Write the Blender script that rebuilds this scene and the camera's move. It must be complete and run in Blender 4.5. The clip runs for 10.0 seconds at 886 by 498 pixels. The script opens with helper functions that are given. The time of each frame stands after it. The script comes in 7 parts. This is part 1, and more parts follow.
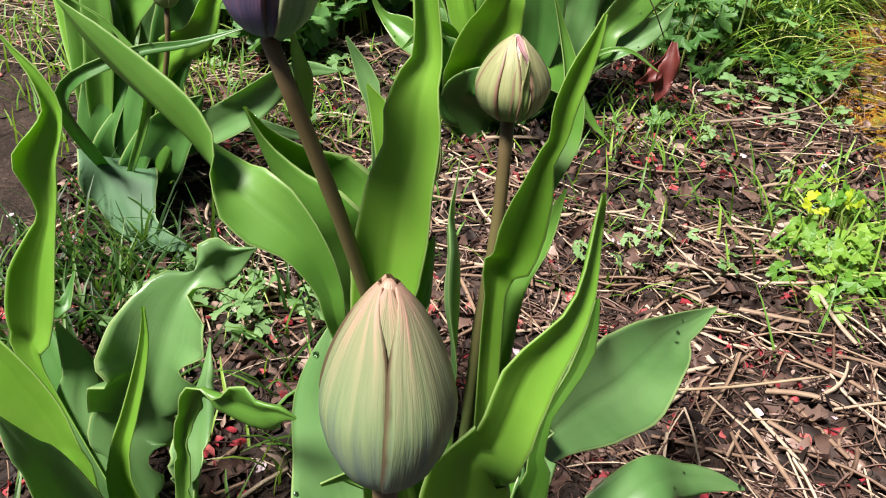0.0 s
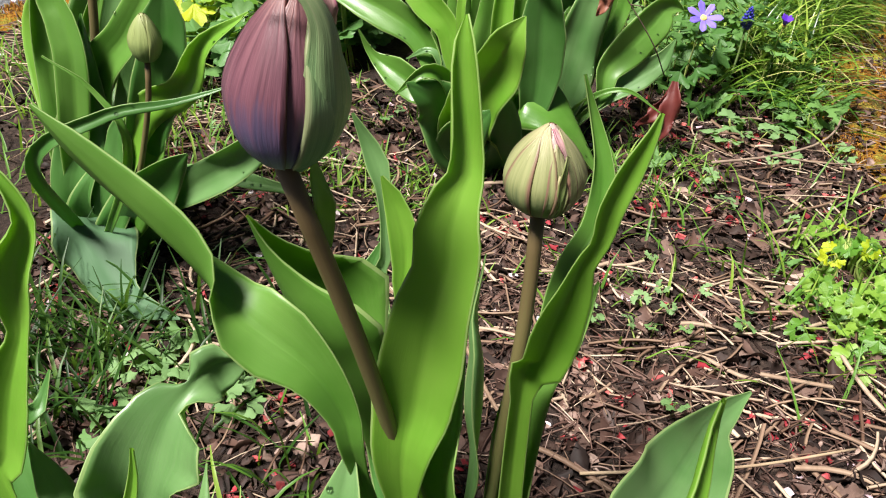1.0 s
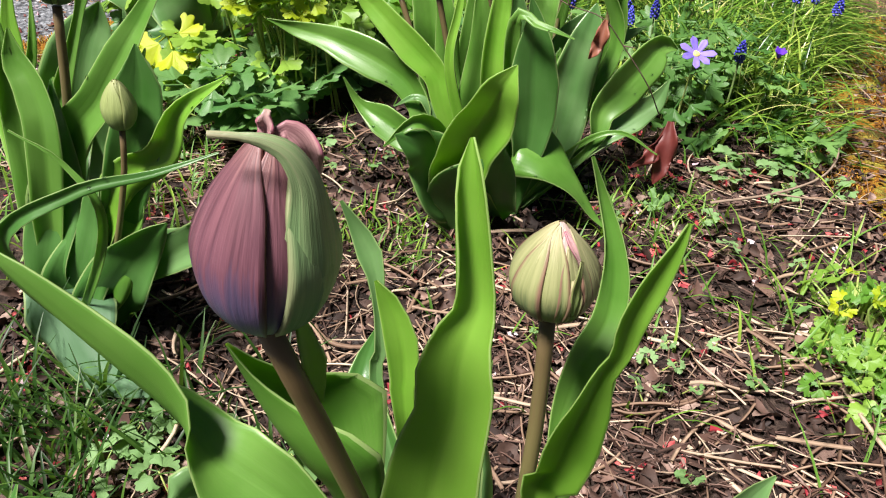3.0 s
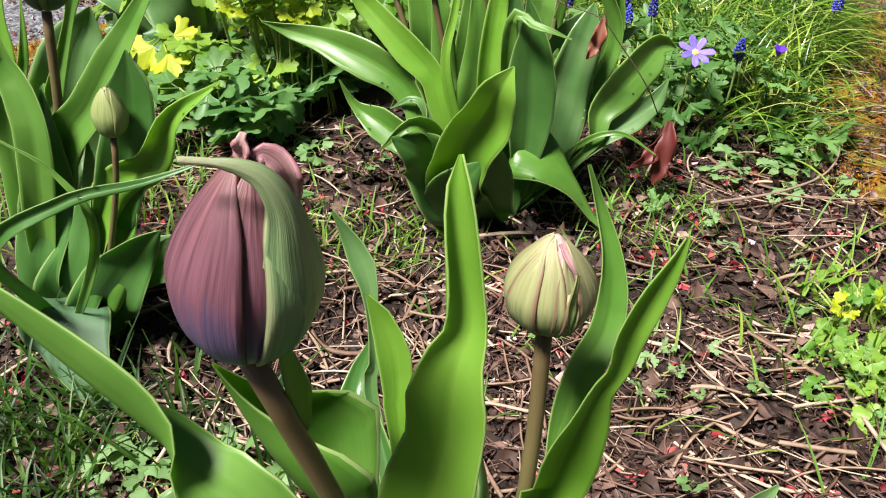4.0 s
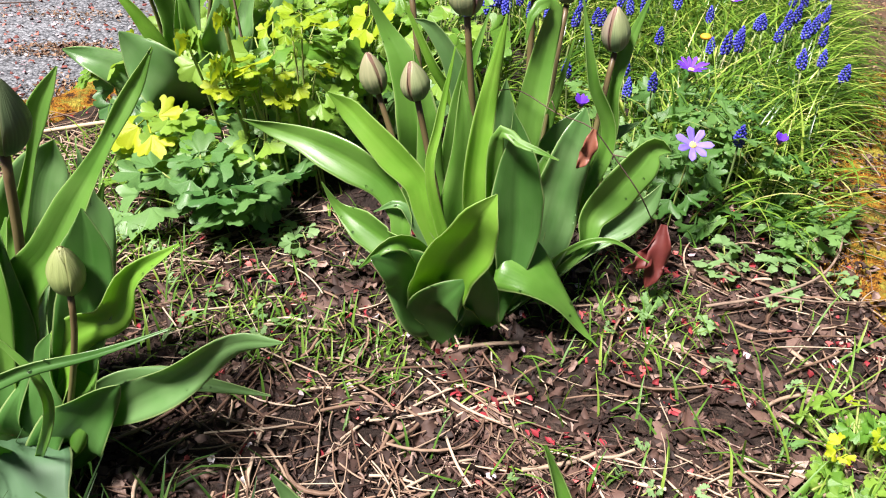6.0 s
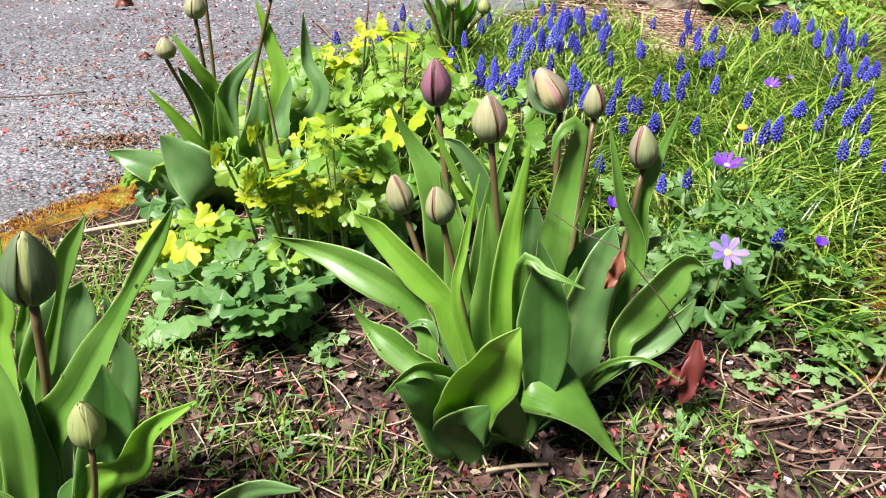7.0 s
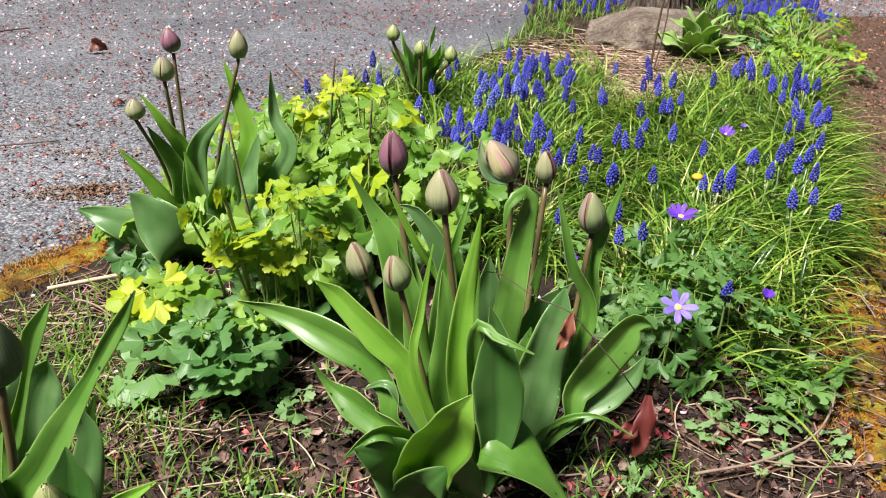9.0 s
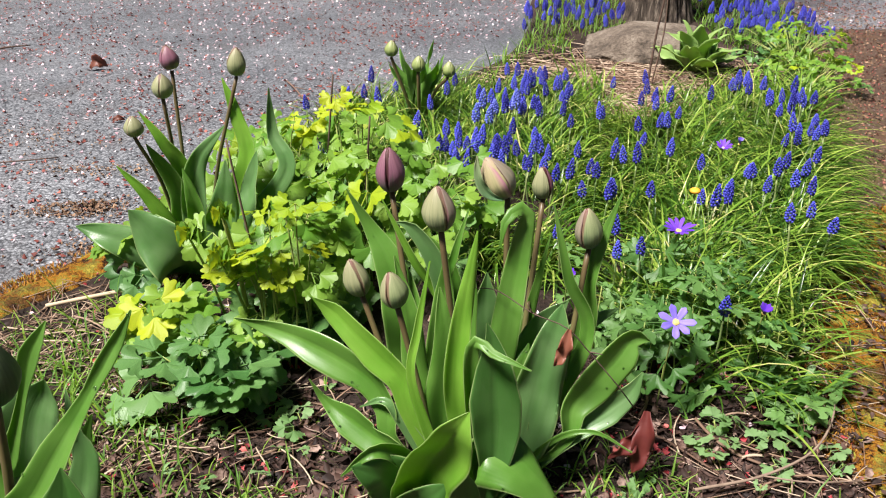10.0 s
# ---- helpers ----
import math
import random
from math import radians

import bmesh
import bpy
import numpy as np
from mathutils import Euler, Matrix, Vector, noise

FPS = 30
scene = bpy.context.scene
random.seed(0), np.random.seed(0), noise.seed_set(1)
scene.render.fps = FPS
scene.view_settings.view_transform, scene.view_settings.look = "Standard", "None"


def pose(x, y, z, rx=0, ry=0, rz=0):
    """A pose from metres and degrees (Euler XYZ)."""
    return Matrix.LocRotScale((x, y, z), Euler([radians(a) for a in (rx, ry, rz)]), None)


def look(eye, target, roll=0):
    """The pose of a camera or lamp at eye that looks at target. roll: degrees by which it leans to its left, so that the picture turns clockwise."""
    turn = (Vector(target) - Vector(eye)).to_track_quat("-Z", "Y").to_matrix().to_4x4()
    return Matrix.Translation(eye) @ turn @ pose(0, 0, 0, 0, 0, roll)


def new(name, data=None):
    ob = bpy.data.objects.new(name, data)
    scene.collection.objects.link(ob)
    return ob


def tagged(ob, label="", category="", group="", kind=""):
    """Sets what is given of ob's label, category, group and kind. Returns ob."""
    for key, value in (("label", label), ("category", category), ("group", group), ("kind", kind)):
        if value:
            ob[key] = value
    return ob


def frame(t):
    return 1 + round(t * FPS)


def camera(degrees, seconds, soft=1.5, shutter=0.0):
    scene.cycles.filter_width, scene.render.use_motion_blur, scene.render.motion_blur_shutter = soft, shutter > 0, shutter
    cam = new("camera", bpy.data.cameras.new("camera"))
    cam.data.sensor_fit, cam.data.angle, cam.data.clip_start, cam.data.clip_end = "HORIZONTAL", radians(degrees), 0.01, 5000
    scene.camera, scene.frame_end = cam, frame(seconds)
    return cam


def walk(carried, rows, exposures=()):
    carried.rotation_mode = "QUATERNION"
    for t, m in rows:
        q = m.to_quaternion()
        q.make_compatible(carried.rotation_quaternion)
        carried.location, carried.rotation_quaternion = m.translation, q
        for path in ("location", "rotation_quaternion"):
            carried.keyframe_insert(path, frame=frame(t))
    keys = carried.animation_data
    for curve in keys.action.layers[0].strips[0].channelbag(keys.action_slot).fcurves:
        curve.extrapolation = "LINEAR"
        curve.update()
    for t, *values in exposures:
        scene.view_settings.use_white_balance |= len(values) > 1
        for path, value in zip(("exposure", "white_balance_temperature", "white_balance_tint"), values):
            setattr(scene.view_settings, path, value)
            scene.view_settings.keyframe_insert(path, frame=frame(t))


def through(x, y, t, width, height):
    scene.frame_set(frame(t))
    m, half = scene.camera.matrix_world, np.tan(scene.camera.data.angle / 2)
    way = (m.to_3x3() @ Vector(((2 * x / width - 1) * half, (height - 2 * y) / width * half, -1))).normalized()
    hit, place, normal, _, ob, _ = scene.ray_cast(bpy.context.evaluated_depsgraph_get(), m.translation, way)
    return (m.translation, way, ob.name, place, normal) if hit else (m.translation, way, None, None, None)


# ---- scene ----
cam = camera(57.3, 10.0, soft=1.1)
PATH = [
    (0, (0.027, 0.039, 0.363), (0.006, 1.668, -0.798), 3.7),
    (0.5, (0.019, 0.062, 0.364), (0.019, 1.697, -0.787), 3.7),
    (1, (0.007, 0.087, 0.371), (0.042, 1.734, -0.764), 4.1),
    (1.5, (0.003, 0.101, 0.373), (0.049, 1.756, -0.748), 3.7),
    (2, (0.002, 0.115, 0.378), (0.053, 1.787, -0.718), 3.2),
    (2.5, (0.002, 0.121, 0.38), (0.06, 1.795, -0.713), 3.2),
    (4, (0.005, 0.133, 0.381), (0.062, 1.803, -0.719), 2.4),
    (4.5, (0.007, 0.136, 0.386), (0.066, 1.809, -0.708), 2.5),
    (5, (0.01, 0.144, 0.394), (0.069, 1.821, -0.694), 2.5),
    (5.5, (0.014, 0.17, 0.416), (0.069, 1.849, -0.67), 2.7),
    (6, (0.024, 0.203, 0.447), (0.058, 1.87, -0.657), 2.7),
    (6.2, (0.026, 0.214, 0.46), (0.028, 1.898, -0.619), 2.2),
    (7.3, (0.044, 0.24, 0.502), (-0.055, 1.977, -0.486), -0.0),
    (7.5, (0.047, 0.241, 0.508), (-0.054, 1.984, -0.466), -0.2),
    (8, (0.05, 0.225, 0.529), (-0.048, 1.979, -0.427), -0.2),
    (8.5, (0.056, 0.227, 0.533), (-0.04, 1.976, -0.432), -0.3),
    (9, (0.058, 0.231, 0.536), (0.018, 1.989, -0.415), 0.4),
    (9.5, (0.06, 0.231, 0.537), (0.018, 1.994, -0.407), 0.2),
    (10, (0.061, 0.232, 0.539), (0.019, 2.005, -0.384), 0.1),
]
EXPOSURES = ((0, 0.78, 6500, 12), (1, 0.72, 6500, 12), (2, 0.66, 6500, 12), (2.5, 0.73, 6500, 13), (4, 0.77, 6500, 14), (5, 0.82, 6500, 16), (5.5, 0.93, 6500, 18), (6, 0.95, 6500, 18), (7.5, 0.94, 6500, 17), (8, 0.79, 6500, 15), (9, 0.64, 6500, 15), (10, 0.61, 6500, 15))
walk(cam, [(t, look(eye, target, roll)) for t, eye, target, roll in PATH], EXPOSURES)

# ---- light: high hazy spring sun from the left, open sky ----
world = bpy.data.worlds.new("sky")
scene.world = world
world.use_nodes = True
wn = world.node_tree.nodes
sky = wn.new("ShaderNodeTexSky")
sky.sky_type, sky.sun_disc = "NISHITA", False
SUN_AZ, SUN_EL = 217.0, 61.0
sky.sun_elevation, sky.sun_rotation = radians(SUN_EL), radians(90.0 - SUN_AZ)
sky.air_density, sky.dust_density = 1.0, 2.0
world.node_tree.links.new(sky.outputs[0], wn["Background"].inputs[0])
wn["Background"].inputs[1].default_value = 0.016
sun = new("sun", bpy.data.lights.new("sun", "SUN"))
sun.data.energy, sun.data.angle, sun.data.color = 7.4, radians(14.0), (1.0, 0.965, 0.905)
sd = Vector((math.cos(radians(SUN_EL)) * math.cos(radians(SUN_AZ)), math.cos(radians(SUN_EL)) * math.sin(radians(SUN_AZ)), math.sin(radians(SUN_EL))))
sun.matrix_world = look(sd * 20, (0, 0, 0))


# ---- materials ----
class Mat:
    """A small builder of node materials."""

    def __init__(self, name):
        self.m = bpy.data.materials.new(name)
        self.m.use_nodes = True
        self.t = self.m.node_tree
        self.b = self.t.nodes["Principled BSDF"]
        self.out = self.t.nodes["Material Output"]

    def n(self, kind, **props):
        node = self.t.nodes.new(kind)
        for k, v in props.items():
            if k == "ins":
                for i, x in v.items():
                    if hasattr(x, "is_linked"):
                        self.t.links.new(x, node.inputs[i])
                    else:
                        node.inputs[i].default_value = x
            elif k == "operation":
                node.operation = v
            elif k == "blend_type":
                node.blend_type = v
            elif k == "data_type":
                node.data_type = v
            elif k == "feature":
                node.feature = v
        return node

    def noise(self, scale, detail=3.0, vec=None, rough=0.55):
        node = self.n("ShaderNodeTexNoise", ins={"Scale": scale, "Detail": detail, "Roughness": rough})
        if vec is not None:
            self.t.links.new(vec, node.inputs["Vector"])
        return node.outputs["Fac"]

    def ramp(self, fac, *stops):
        node = self.n("ShaderNodeValToRGB", ins={"Fac": fac})
        el = node.color_ramp.elements
        el[0].position, el[0].color = stops[0][0], (*stops[0][1], 1)
        el[1].position, el[1].color = stops[-1][0], (*stops[-1][1], 1)
        for p, c in stops[1:-1]:
            e = el.new(p)
            e.color = (*c, 1)
        return node.outputs["Color"]

    def mix(self, fac, a, b, blend="MIX"):
        node = self.n("ShaderNodeMix", data_type="RGBA", blend_type=blend)
        for i, x in ((0, fac), (6, a), (7, b)):
            if hasattr(x, "is_linked"):
                self.t.links.new(x, node.inputs[i])
            elif i == 0:
                node.inputs[0].default_value = x
            else:
                node.inputs[i].default_value = (*x, 1)
        return node.outputs[2]

    def math(self, op, a, b=0.0, c=0.0):
        return self.n("ShaderNodeMath", operation=op, ins={0: a, 1: b, 2: c}).outputs[0]

    def uv(self):
        s = self.n("ShaderNodeSeparateXYZ", ins={0: self.n("ShaderNodeTexCoord").outputs["UV"]})
        return s.outputs["X"], s.outputs["Y"]

    def xyz(self, x, y, z=0.0):
        return self.n("ShaderNodeCombineXYZ", ins={0: x, 1: y, 2: z}).outputs[0]

    def obj(self):
        return self.n("ShaderNodeTexCoord").outputs["Object"]

    def rand(self):
        return self.n("ShaderNodeObjectInfo").outputs["Random"]

    def island(self):
        return self.n("ShaderNodeNewGeometry").outputs["Random Per Island"]

    def bump(self, height, strength, dist):
        node = self.n("ShaderNodeBump", ins={"Strength": strength, "Distance": dist, "Height": height})
        self.t.links.new(node.outputs[0], self.b.inputs["Normal"])
        return node.outputs[0]

    def done(self, color, rough=0.5, spec=0.5, through=0.0, tcolor=None, normal=None):
        for key, v in (("Base Color", color), ("Roughness", rough), ("Specular IOR Level", spec)):
            if hasattr(v, "is_linked"):
                self.t.links.new(v, self.b.inputs[key])
            else:
                self.b.inputs[key].default_value = (*v, 1) if key == "Base Color" else v
        if through:
            tr = self.n("ShaderNodeBsdfTranslucent")
            if hasattr(tcolor, "is_linked"):
                self.t.links.new(tcolor, tr.inputs[0])
            else:
                tr.inputs[0].default_value = (*tcolor, 1)
            mx = self.n("ShaderNodeMixShader", ins={0: through})
            self.t.links.new(self.b.outputs[0], mx.inputs[1])
            self.t.links.new(tr.outputs[0], mx.inputs[2])
            self.t.links.new(mx.outputs[0], self.out.inputs[0])
        return self.m


def tulip_leaf_material(name, deep, pale, glow, gloss=0.0):
    """Waxy strap leaf: long parallel veins, a bluish bloom in patches, a thin pale margin."""
    k = Mat(name)
    x, y = k.uv()
    veins = k.noise(1.0, 4.0, k.xyz(k.math("MULTIPLY", x, 52.0), k.math("MULTIPLY", y, 1.4), k.math("MULTIPLY", k.rand(), 40.0)), 0.6)
    bloom = k.noise(26.0, 3.0, k.obj())
    fac = k.math("ADD", k.math("MULTIPLY", bloom, 0.75), k.math("MULTIPLY", veins, 0.38))
    col = k.ramp(fac, (0.30, deep), (0.55, tuple((a + b) / 2 for a, b in zip(deep, pale))), (0.80, pale))
    col = k.mix(k.math("MULTIPLY", k.rand(), 0.25), col, pale)
    edge = k.math("ABSOLUTE", k.math("SUBTRACT", x, 0.5))
    margin = k.math("GREATER_THAN", edge, 0.478)
    col = k.mix(k.math("MULTIPLY", margin, 0.55), col, (0.40, 0.50, 0.20))
    tcol = k.mix(veins, glow, tuple(0.7 * c for c in glow))
    k.bump(veins, 0.09, 0.0022)
    return k.done(col, k.ramp(bloom, (0.3, (0.44 - gloss,) * 3), (0.7, (0.60 - gloss,) * 3)), 0.30 + 2 * gloss, 0.40, tcol)


LEAF = tulip_leaf_material("tulip_leaf", (0.047, 0.162, 0.014), (0.155, 0.315, 0.056), (0.32, 0.62, 0.03), 0.14)
LEAF_PALE = tulip_leaf_material("tulip_leaf_bloomy", (0.058, 0.176, 0.038), (0.185, 0.325, 0.122), (0.28, 0.54, 0.06), 0.14)
LEAF_DEEP = tulip_leaf_material("tulip_leaf_deep", (0.032, 0.130, 0.017), (0.102, 0.240, 0.058), (0.18, 0.44, 0.03), 0.14)
LEAF_LIME = tulip_leaf_material("tulip_leaf_lime", (0.085, 0.255, 0.016), (0.230, 0.430, 0.055), (0.42, 0.74, 0.03), 0.14)
LEAF_MATT = tulip_leaf_material("tulip_leaf_matt", (0.060, 0.150, 0.060), (0.130, 0.235, 0.130), (0.16, 0.34, 0.08))
LEAF_GREY = tulip_leaf_material("woolly_leaf", (0.190, 0.360, 0.080), (0.360, 0.500, 0.180), (0.45, 0.66, 0.08))


def stem_material():
    k = Mat("tulip_stem")
    x, y = k.uv()
    streak = k.noise(1.0, 3.0, k.xyz(k.math("MULTIPLY", x, 9.0), k.math("MULTIPLY", y, 14.0)))
    fac = k.math("ADD", y, k.math("MULTIPLY", k.math("SUBTRACT", streak, 0.5), 0.35))
    col = k.ramp(fac, (0.10, (0.090, 0.150, 0.040)), (0.50, (0.115, 0.112, 0.040)), (0.95, (0.105, 0.074, 0.034)))
    k.bump(streak, 0.1, 0.001)
    return k.done(col, 0.42, 0.4)


STEM = stem_material()


def petal_material(name, low, mid, high, rim, streak=0.5, rim_at=0.445, dark=0.80):
    k = Mat(name)
    x, y = k.uv()
    v = k.noise(1.0, 4.0, k.xyz(k.math("MULTIPLY", x, 15.0), k.math("MULTIPLY", y, 1.2), k.math("MULTIPLY", k.rand(), 30.0)), 0.6)
    blot = k.noise(60.0, 3.0, k.obj())
    fac = k.math("ADD", y, k.math("MULTIPLY", k.math("SUBTRACT", v, 0.5), streak))
    fac = k.math("ADD", fac, k.math("MULTIPLY", k.math("SUBTRACT", blot, 0.5), 0.25))
    col = k.ramp(fac, (0.06, low), (0.45, mid), (0.82, tuple(0.7 * a + 0.3 * b for a, b in zip(mid, high))), (1.0, high))
    edge = k.math("ABSOLUTE", k.math("SUBTRACT", x, 0.5))
    e = k.n("ShaderNodeMapRange", ins={0: k.math("ADD", edge, k.math("MULTIPLY", k.math("SUBTRACT", blot, 0.5), 0.12)), 1: rim_at, 2: 0.50, 3: 0.0, 4: 0.85}).outputs[0]
    e = k.math("MULTIPLY", e, k.n("ShaderNodeMapRange", ins={0: y, 1: 0.78, 2: 0.94, 3: 1.0, 4: 0.0}).outputs[0])
    col = k.mix(e, col, rim)
    col = k.mix(1.0, col, k.ramp(v, (0.30, (dark,) * 3), (0.62, (1.0, 1.0, 1.0))), "MULTIPLY")
    k.bump(v, 0.30, 0.0016)
    return k.done(col, 0.42, 0.42, 0.16, (0.36, 0.30, 0.12))


PETAL_GREEN = petal_material("petal_green", (0.100, 0.180, 0.085), (0.230, 0.285, 0.130), (0.370, 0.350, 0.200), (0.210, 0.120, 0.085), 0.8)
PETAL_CREAM = petal_material("petal_cream", (0.130, 0.190, 0.165), (0.205, 0.270, 0.130), (0.440, 0.260, 0.195), (0.075, 0.036, 0.022), 0.9, 0.462)
# the blue low stop paints the sky's sheen onto the purple petals
PETAL_PURPLE = petal_material("petal_purple", (0.120, 0.120, 0.250), (0.150, 0.058, 0.082), (0.250, 0.120, 0.115), (0.045, 0.013, 0.018), 0.75, 0.445, 0.42)
PETAL_FRESH = petal_material("petal_fresh", (0.120, 0.185, 0.080), (0.250, 0.270, 0.115), (0.380, 0.345, 0.190), (0.200, 0.090, 0.075), 1.0, 0.44)
PETAL_DARK = petal_material("petal_dark", (0.060, 0.026, 0.024), (0.050, 0.016, 0.016), (0.110, 0.040, 0.040), (0.030, 0.010, 0.010), 0.4)
PETAL_BRONZE = petal_material("petal_bronze", (0.170, 0.170, 0.085), (0.190, 0.130, 0.080), (0.210, 0.110, 0.090), (0.120, 0.060, 0.045), 0.6)
PETAL_GREY = petal_material("petal_grey", (0.150, 0.205, 0.100), (0.285, 0.300, 0.155), (0.350, 0.310, 0.190), (0.165, 0.095, 0.068), 1.0, 0.46)
PETAL_ROSE = petal_material("petal_rose", (0.150, 0.135, 0.125), (0.225, 0.098, 0.140), (0.300, 0.155, 0.170), (0.060, 0.012, 0.024), 0.9, 0.455)
PETAL_MAUVE = petal_material("petal_mauve_grey", (0.140, 0.190, 0.105), (0.265, 0.235, 0.165), (0.320, 0.225, 0.190), (0.160, 0.070, 0.078), 0.9, 0.45)
PETAL_BLUSH = petal_material("petal_blush", (0.200, 0.230, 0.110), (0.390, 0.360, 0.180), (0.420, 0.310, 0.220), (0.420, 0.150, 0.260), 0.9, 0.30)
PETAL_DEEP = petal_material("petal_deep_green", (0.030, 0.080, 0.040), (0.085, 0.135, 0.060), (0.120, 0.165, 0.080), (0.060, 0.075, 0.035), 1.3)
PETAL_LIME = petal_material("petal_lime", (0.150, 0.240, 0.070), (0.260, 0.320, 0.110), (0.330, 0.360, 0.160), (0.200, 0.220, 0.080), 0.4)
PETAL_OLIVE = petal_material("petal_olive", (0.095, 0.225, 0.100), (0.165, 0.275, 0.115), (0.270, 0.255, 0.150), (0.250, 0.270, 0.140), 1.0)
PETAL_PINK = petal_material("petal_pink_tip", (0.330, 0.150, 0.170), (0.460, 0.260, 0.260), (0.520, 0.380, 0.330), (0.380, 0.120, 0.180), 0.7)


def plain(name, a, b, scale, rough=0.6, spec=0.4, through=0.0, glow=None, bump=0.0):
    """Two colours mixed by a noise and by the piece."""
    k = Mat(name)
    f = k.noise(scale, 4.0, k.obj())
    f2 = k.math("ADD", k.math("MULTIPLY", f, 0.7), k.math("MULTIPLY", k.rand(), 0.45))
    col = k.ramp(f2, (0.30, a), (0.78, b))
    if bump:
        k.bump(f, bump, 0.002)
    return k.done(col, rough, spec, through, glow)


def litter(name, stops, rough=0.75, through=0.0, glow=None, scale=180.0):
    """Loose pieces in one mesh: each piece takes its own colour."""
    k = Mat(name)
    f = k.noise(scale, 3.0, k.obj())
    fac = k.math("ADD", k.island(), k.math("MULTIPLY", k.math("SUBTRACT", f, 0.5), 0.4))
    return k.done(k.ramp(fac, *stops), rough, 0.3, through, glow)


BLADE = litter("muscari_blade", ((0.0, (0.007, 0.024, 0.004)), (0.35, (0.036, 0.098, 0.010)), (0.70, (0.135, 0.245, 0.028)), (0.93, (0.260, 0.350, 0.060)), (1.0, (0.460, 0.420, 0.170))), 0.28, 0.22, (0.26, 0.42, 0.04))
# deep green blades, darkened further to carry the shade by the left clump
GRASS_SHADED = litter("lush_grass_blade_shaded", ((0.0, (0.008, 0.028, 0.005)), (0.6, (0.024, 0.070, 0.010)), (1.0, (0.075, 0.145, 0.024))), 0.45, 0.25, (0.16, 0.34, 0.03))
GRASS = litter("grass_blade", ((0.0, (0.060, 0.150, 0.022)), (0.6, (0.110, 0.240, 0.035)), (1.0, (0.230, 0.340, 0.050))), 0.45, 0.34, (0.30, 0.52, 0.04))
STRAW = litter("straw", ((0.0, (0.090, 0.050, 0.033)), (0.5, (0.230, 0.150, 0.102)), (1.0, (0.480, 0.380, 0.280))), 0.6)
DRY_LEAF = litter("dry_leaf", ((0.0, (0.012, 0.007, 0.006)), (0.55, (0.034, 0.018, 0.013)), (0.88, (0.090, 0.050, 0.038)), (1.0, (0.270, 0.190, 0.155))), 0.7)
CHIP = litter("bark_chip", ((0.0, (0.036, 0.018, 0.014)), (0.5, (0.098, 0.053, 0.040)), (0.90, (0.180, 0.110, 0.086)), (1.0, (0.360, 0.265, 0.225))), 0.6)
RED_BIT = litter("red_bud_scale", ((0.0, (0.130, 0.016, 0.018)), (0.5, (0.330, 0.032, 0.045)), (1.0, (0.520, 0.150, 0.130))), 0.6, 0.2, (0.5, 0.08, 0.06))
RUST_BIT = litter("rust_bud_scale", ((0.0, (0.070, 0.018, 0.014)), (0.6, (0.190, 0.050, 0.040)), (1.0, (0.330, 0.120, 0.090))), 0.7)
DRIFT = litter("drifted_scale", ((0.0, (0.060, 0.034, 0.020)), (0.5, (0.150, 0.086, 0.050)), (1.0, (0.300, 0.195, 0.125))), 0.8)
PALE_PETAL = litter("fallen_petal", ((0.0, (0.600, 0.360, 0.420)), (0.6, (0.720, 0.600, 0.640)), (1.0, (0.800, 0.760, 0.780))), 0.5, 0.3, (0.8, 0.6, 0.65))
MOSS_TUFT = litter("moss_shoot", ((0.0, (0.060, 0.026, 0.010)), (0.4, (0.260, 0.100, 0.016)), (0.7, (0.420, 0.200, 0.022)), (1.0, (0.260, 0.260, 0.040))), 0.8, 0.15, (0.4, 0.2, 0.04))
MUSCARI = plain("muscari_blue", (0.024, 0.022, 0.260), (0.085, 0.095, 0.580), 300.0, 0.5, 0.4)
MUSCARI_PALE = plain("muscari_light_blue", (0.110, 0.140, 0.560), (0.190, 0.230, 0.660), 300.0, 0.5, 0.4)
MUSCARI_STEM = plain("muscari_stem", (0.120, 0.200, 0.060), (0.200, 0.240, 0.090), 90.0)
COL_YOUNG = plain("columbine_young", (0.160, 0.305, 0.014), (0.345, 0.400, 0.012), 40.0, 0.45, 0.35, 0.30, (0.42, 0.54, 0.012), 0.25)
COL_LIME = plain("columbine_lime", (0.060, 0.175, 0.020), (0.190, 0.320, 0.044), 30.0, 0.42, 0.38, 0.32, (0.34, 0.55, 0.04), 0.15)
COL_OLD = plain("columbine_old", (0.040, 0.124, 0.030), (0.115, 0.228, 0.068), 30.0, 0.42, 0.38, 0.22, (0.16, 0.36, 0.06), 0.15)
COL_STALK = plain("columbine_stalk", (0.180, 0.260, 0.060), (0.260, 0.300, 0.080), 60.0)
FERNY = plain("anemone_leaf", (0.034, 0.110, 0.020), (0.135, 0.260, 0.072), 60.0, 0.42, 0.35, 0.30, (0.22, 0.42, 0.05), 0.15)
WEED = plain("weed_leaf", (0.100, 0.210, 0.060), (0.190, 0.310, 0.130), 60.0, 0.6, 0.3, 0.30, (0.30, 0.46, 0.08), 0.15)
VIOLET = plain("anemone_petal", (0.160, 0.110, 0.560), (0.300, 0.230, 0.700), 120.0, 0.5, 0.3, 0.30, (0.36, 0.25, 0.8))
PURPLE = plain("anemone_purple", (0.110, 0.030, 0.480), (0.200, 0.070, 0.600), 120.0, 0.5, 0.3, 0.30, (0.30, 0.12, 0.7))
POLLEN = plain("flower_centre", (0.480, 0.380, 0.080), (0.600, 0.520, 0.250), 400.0)
ORANGE = plain("dandelion_yellow", (0.600, 0.260, 0.020), (0.750, 0.420, 0.030), 400.0)
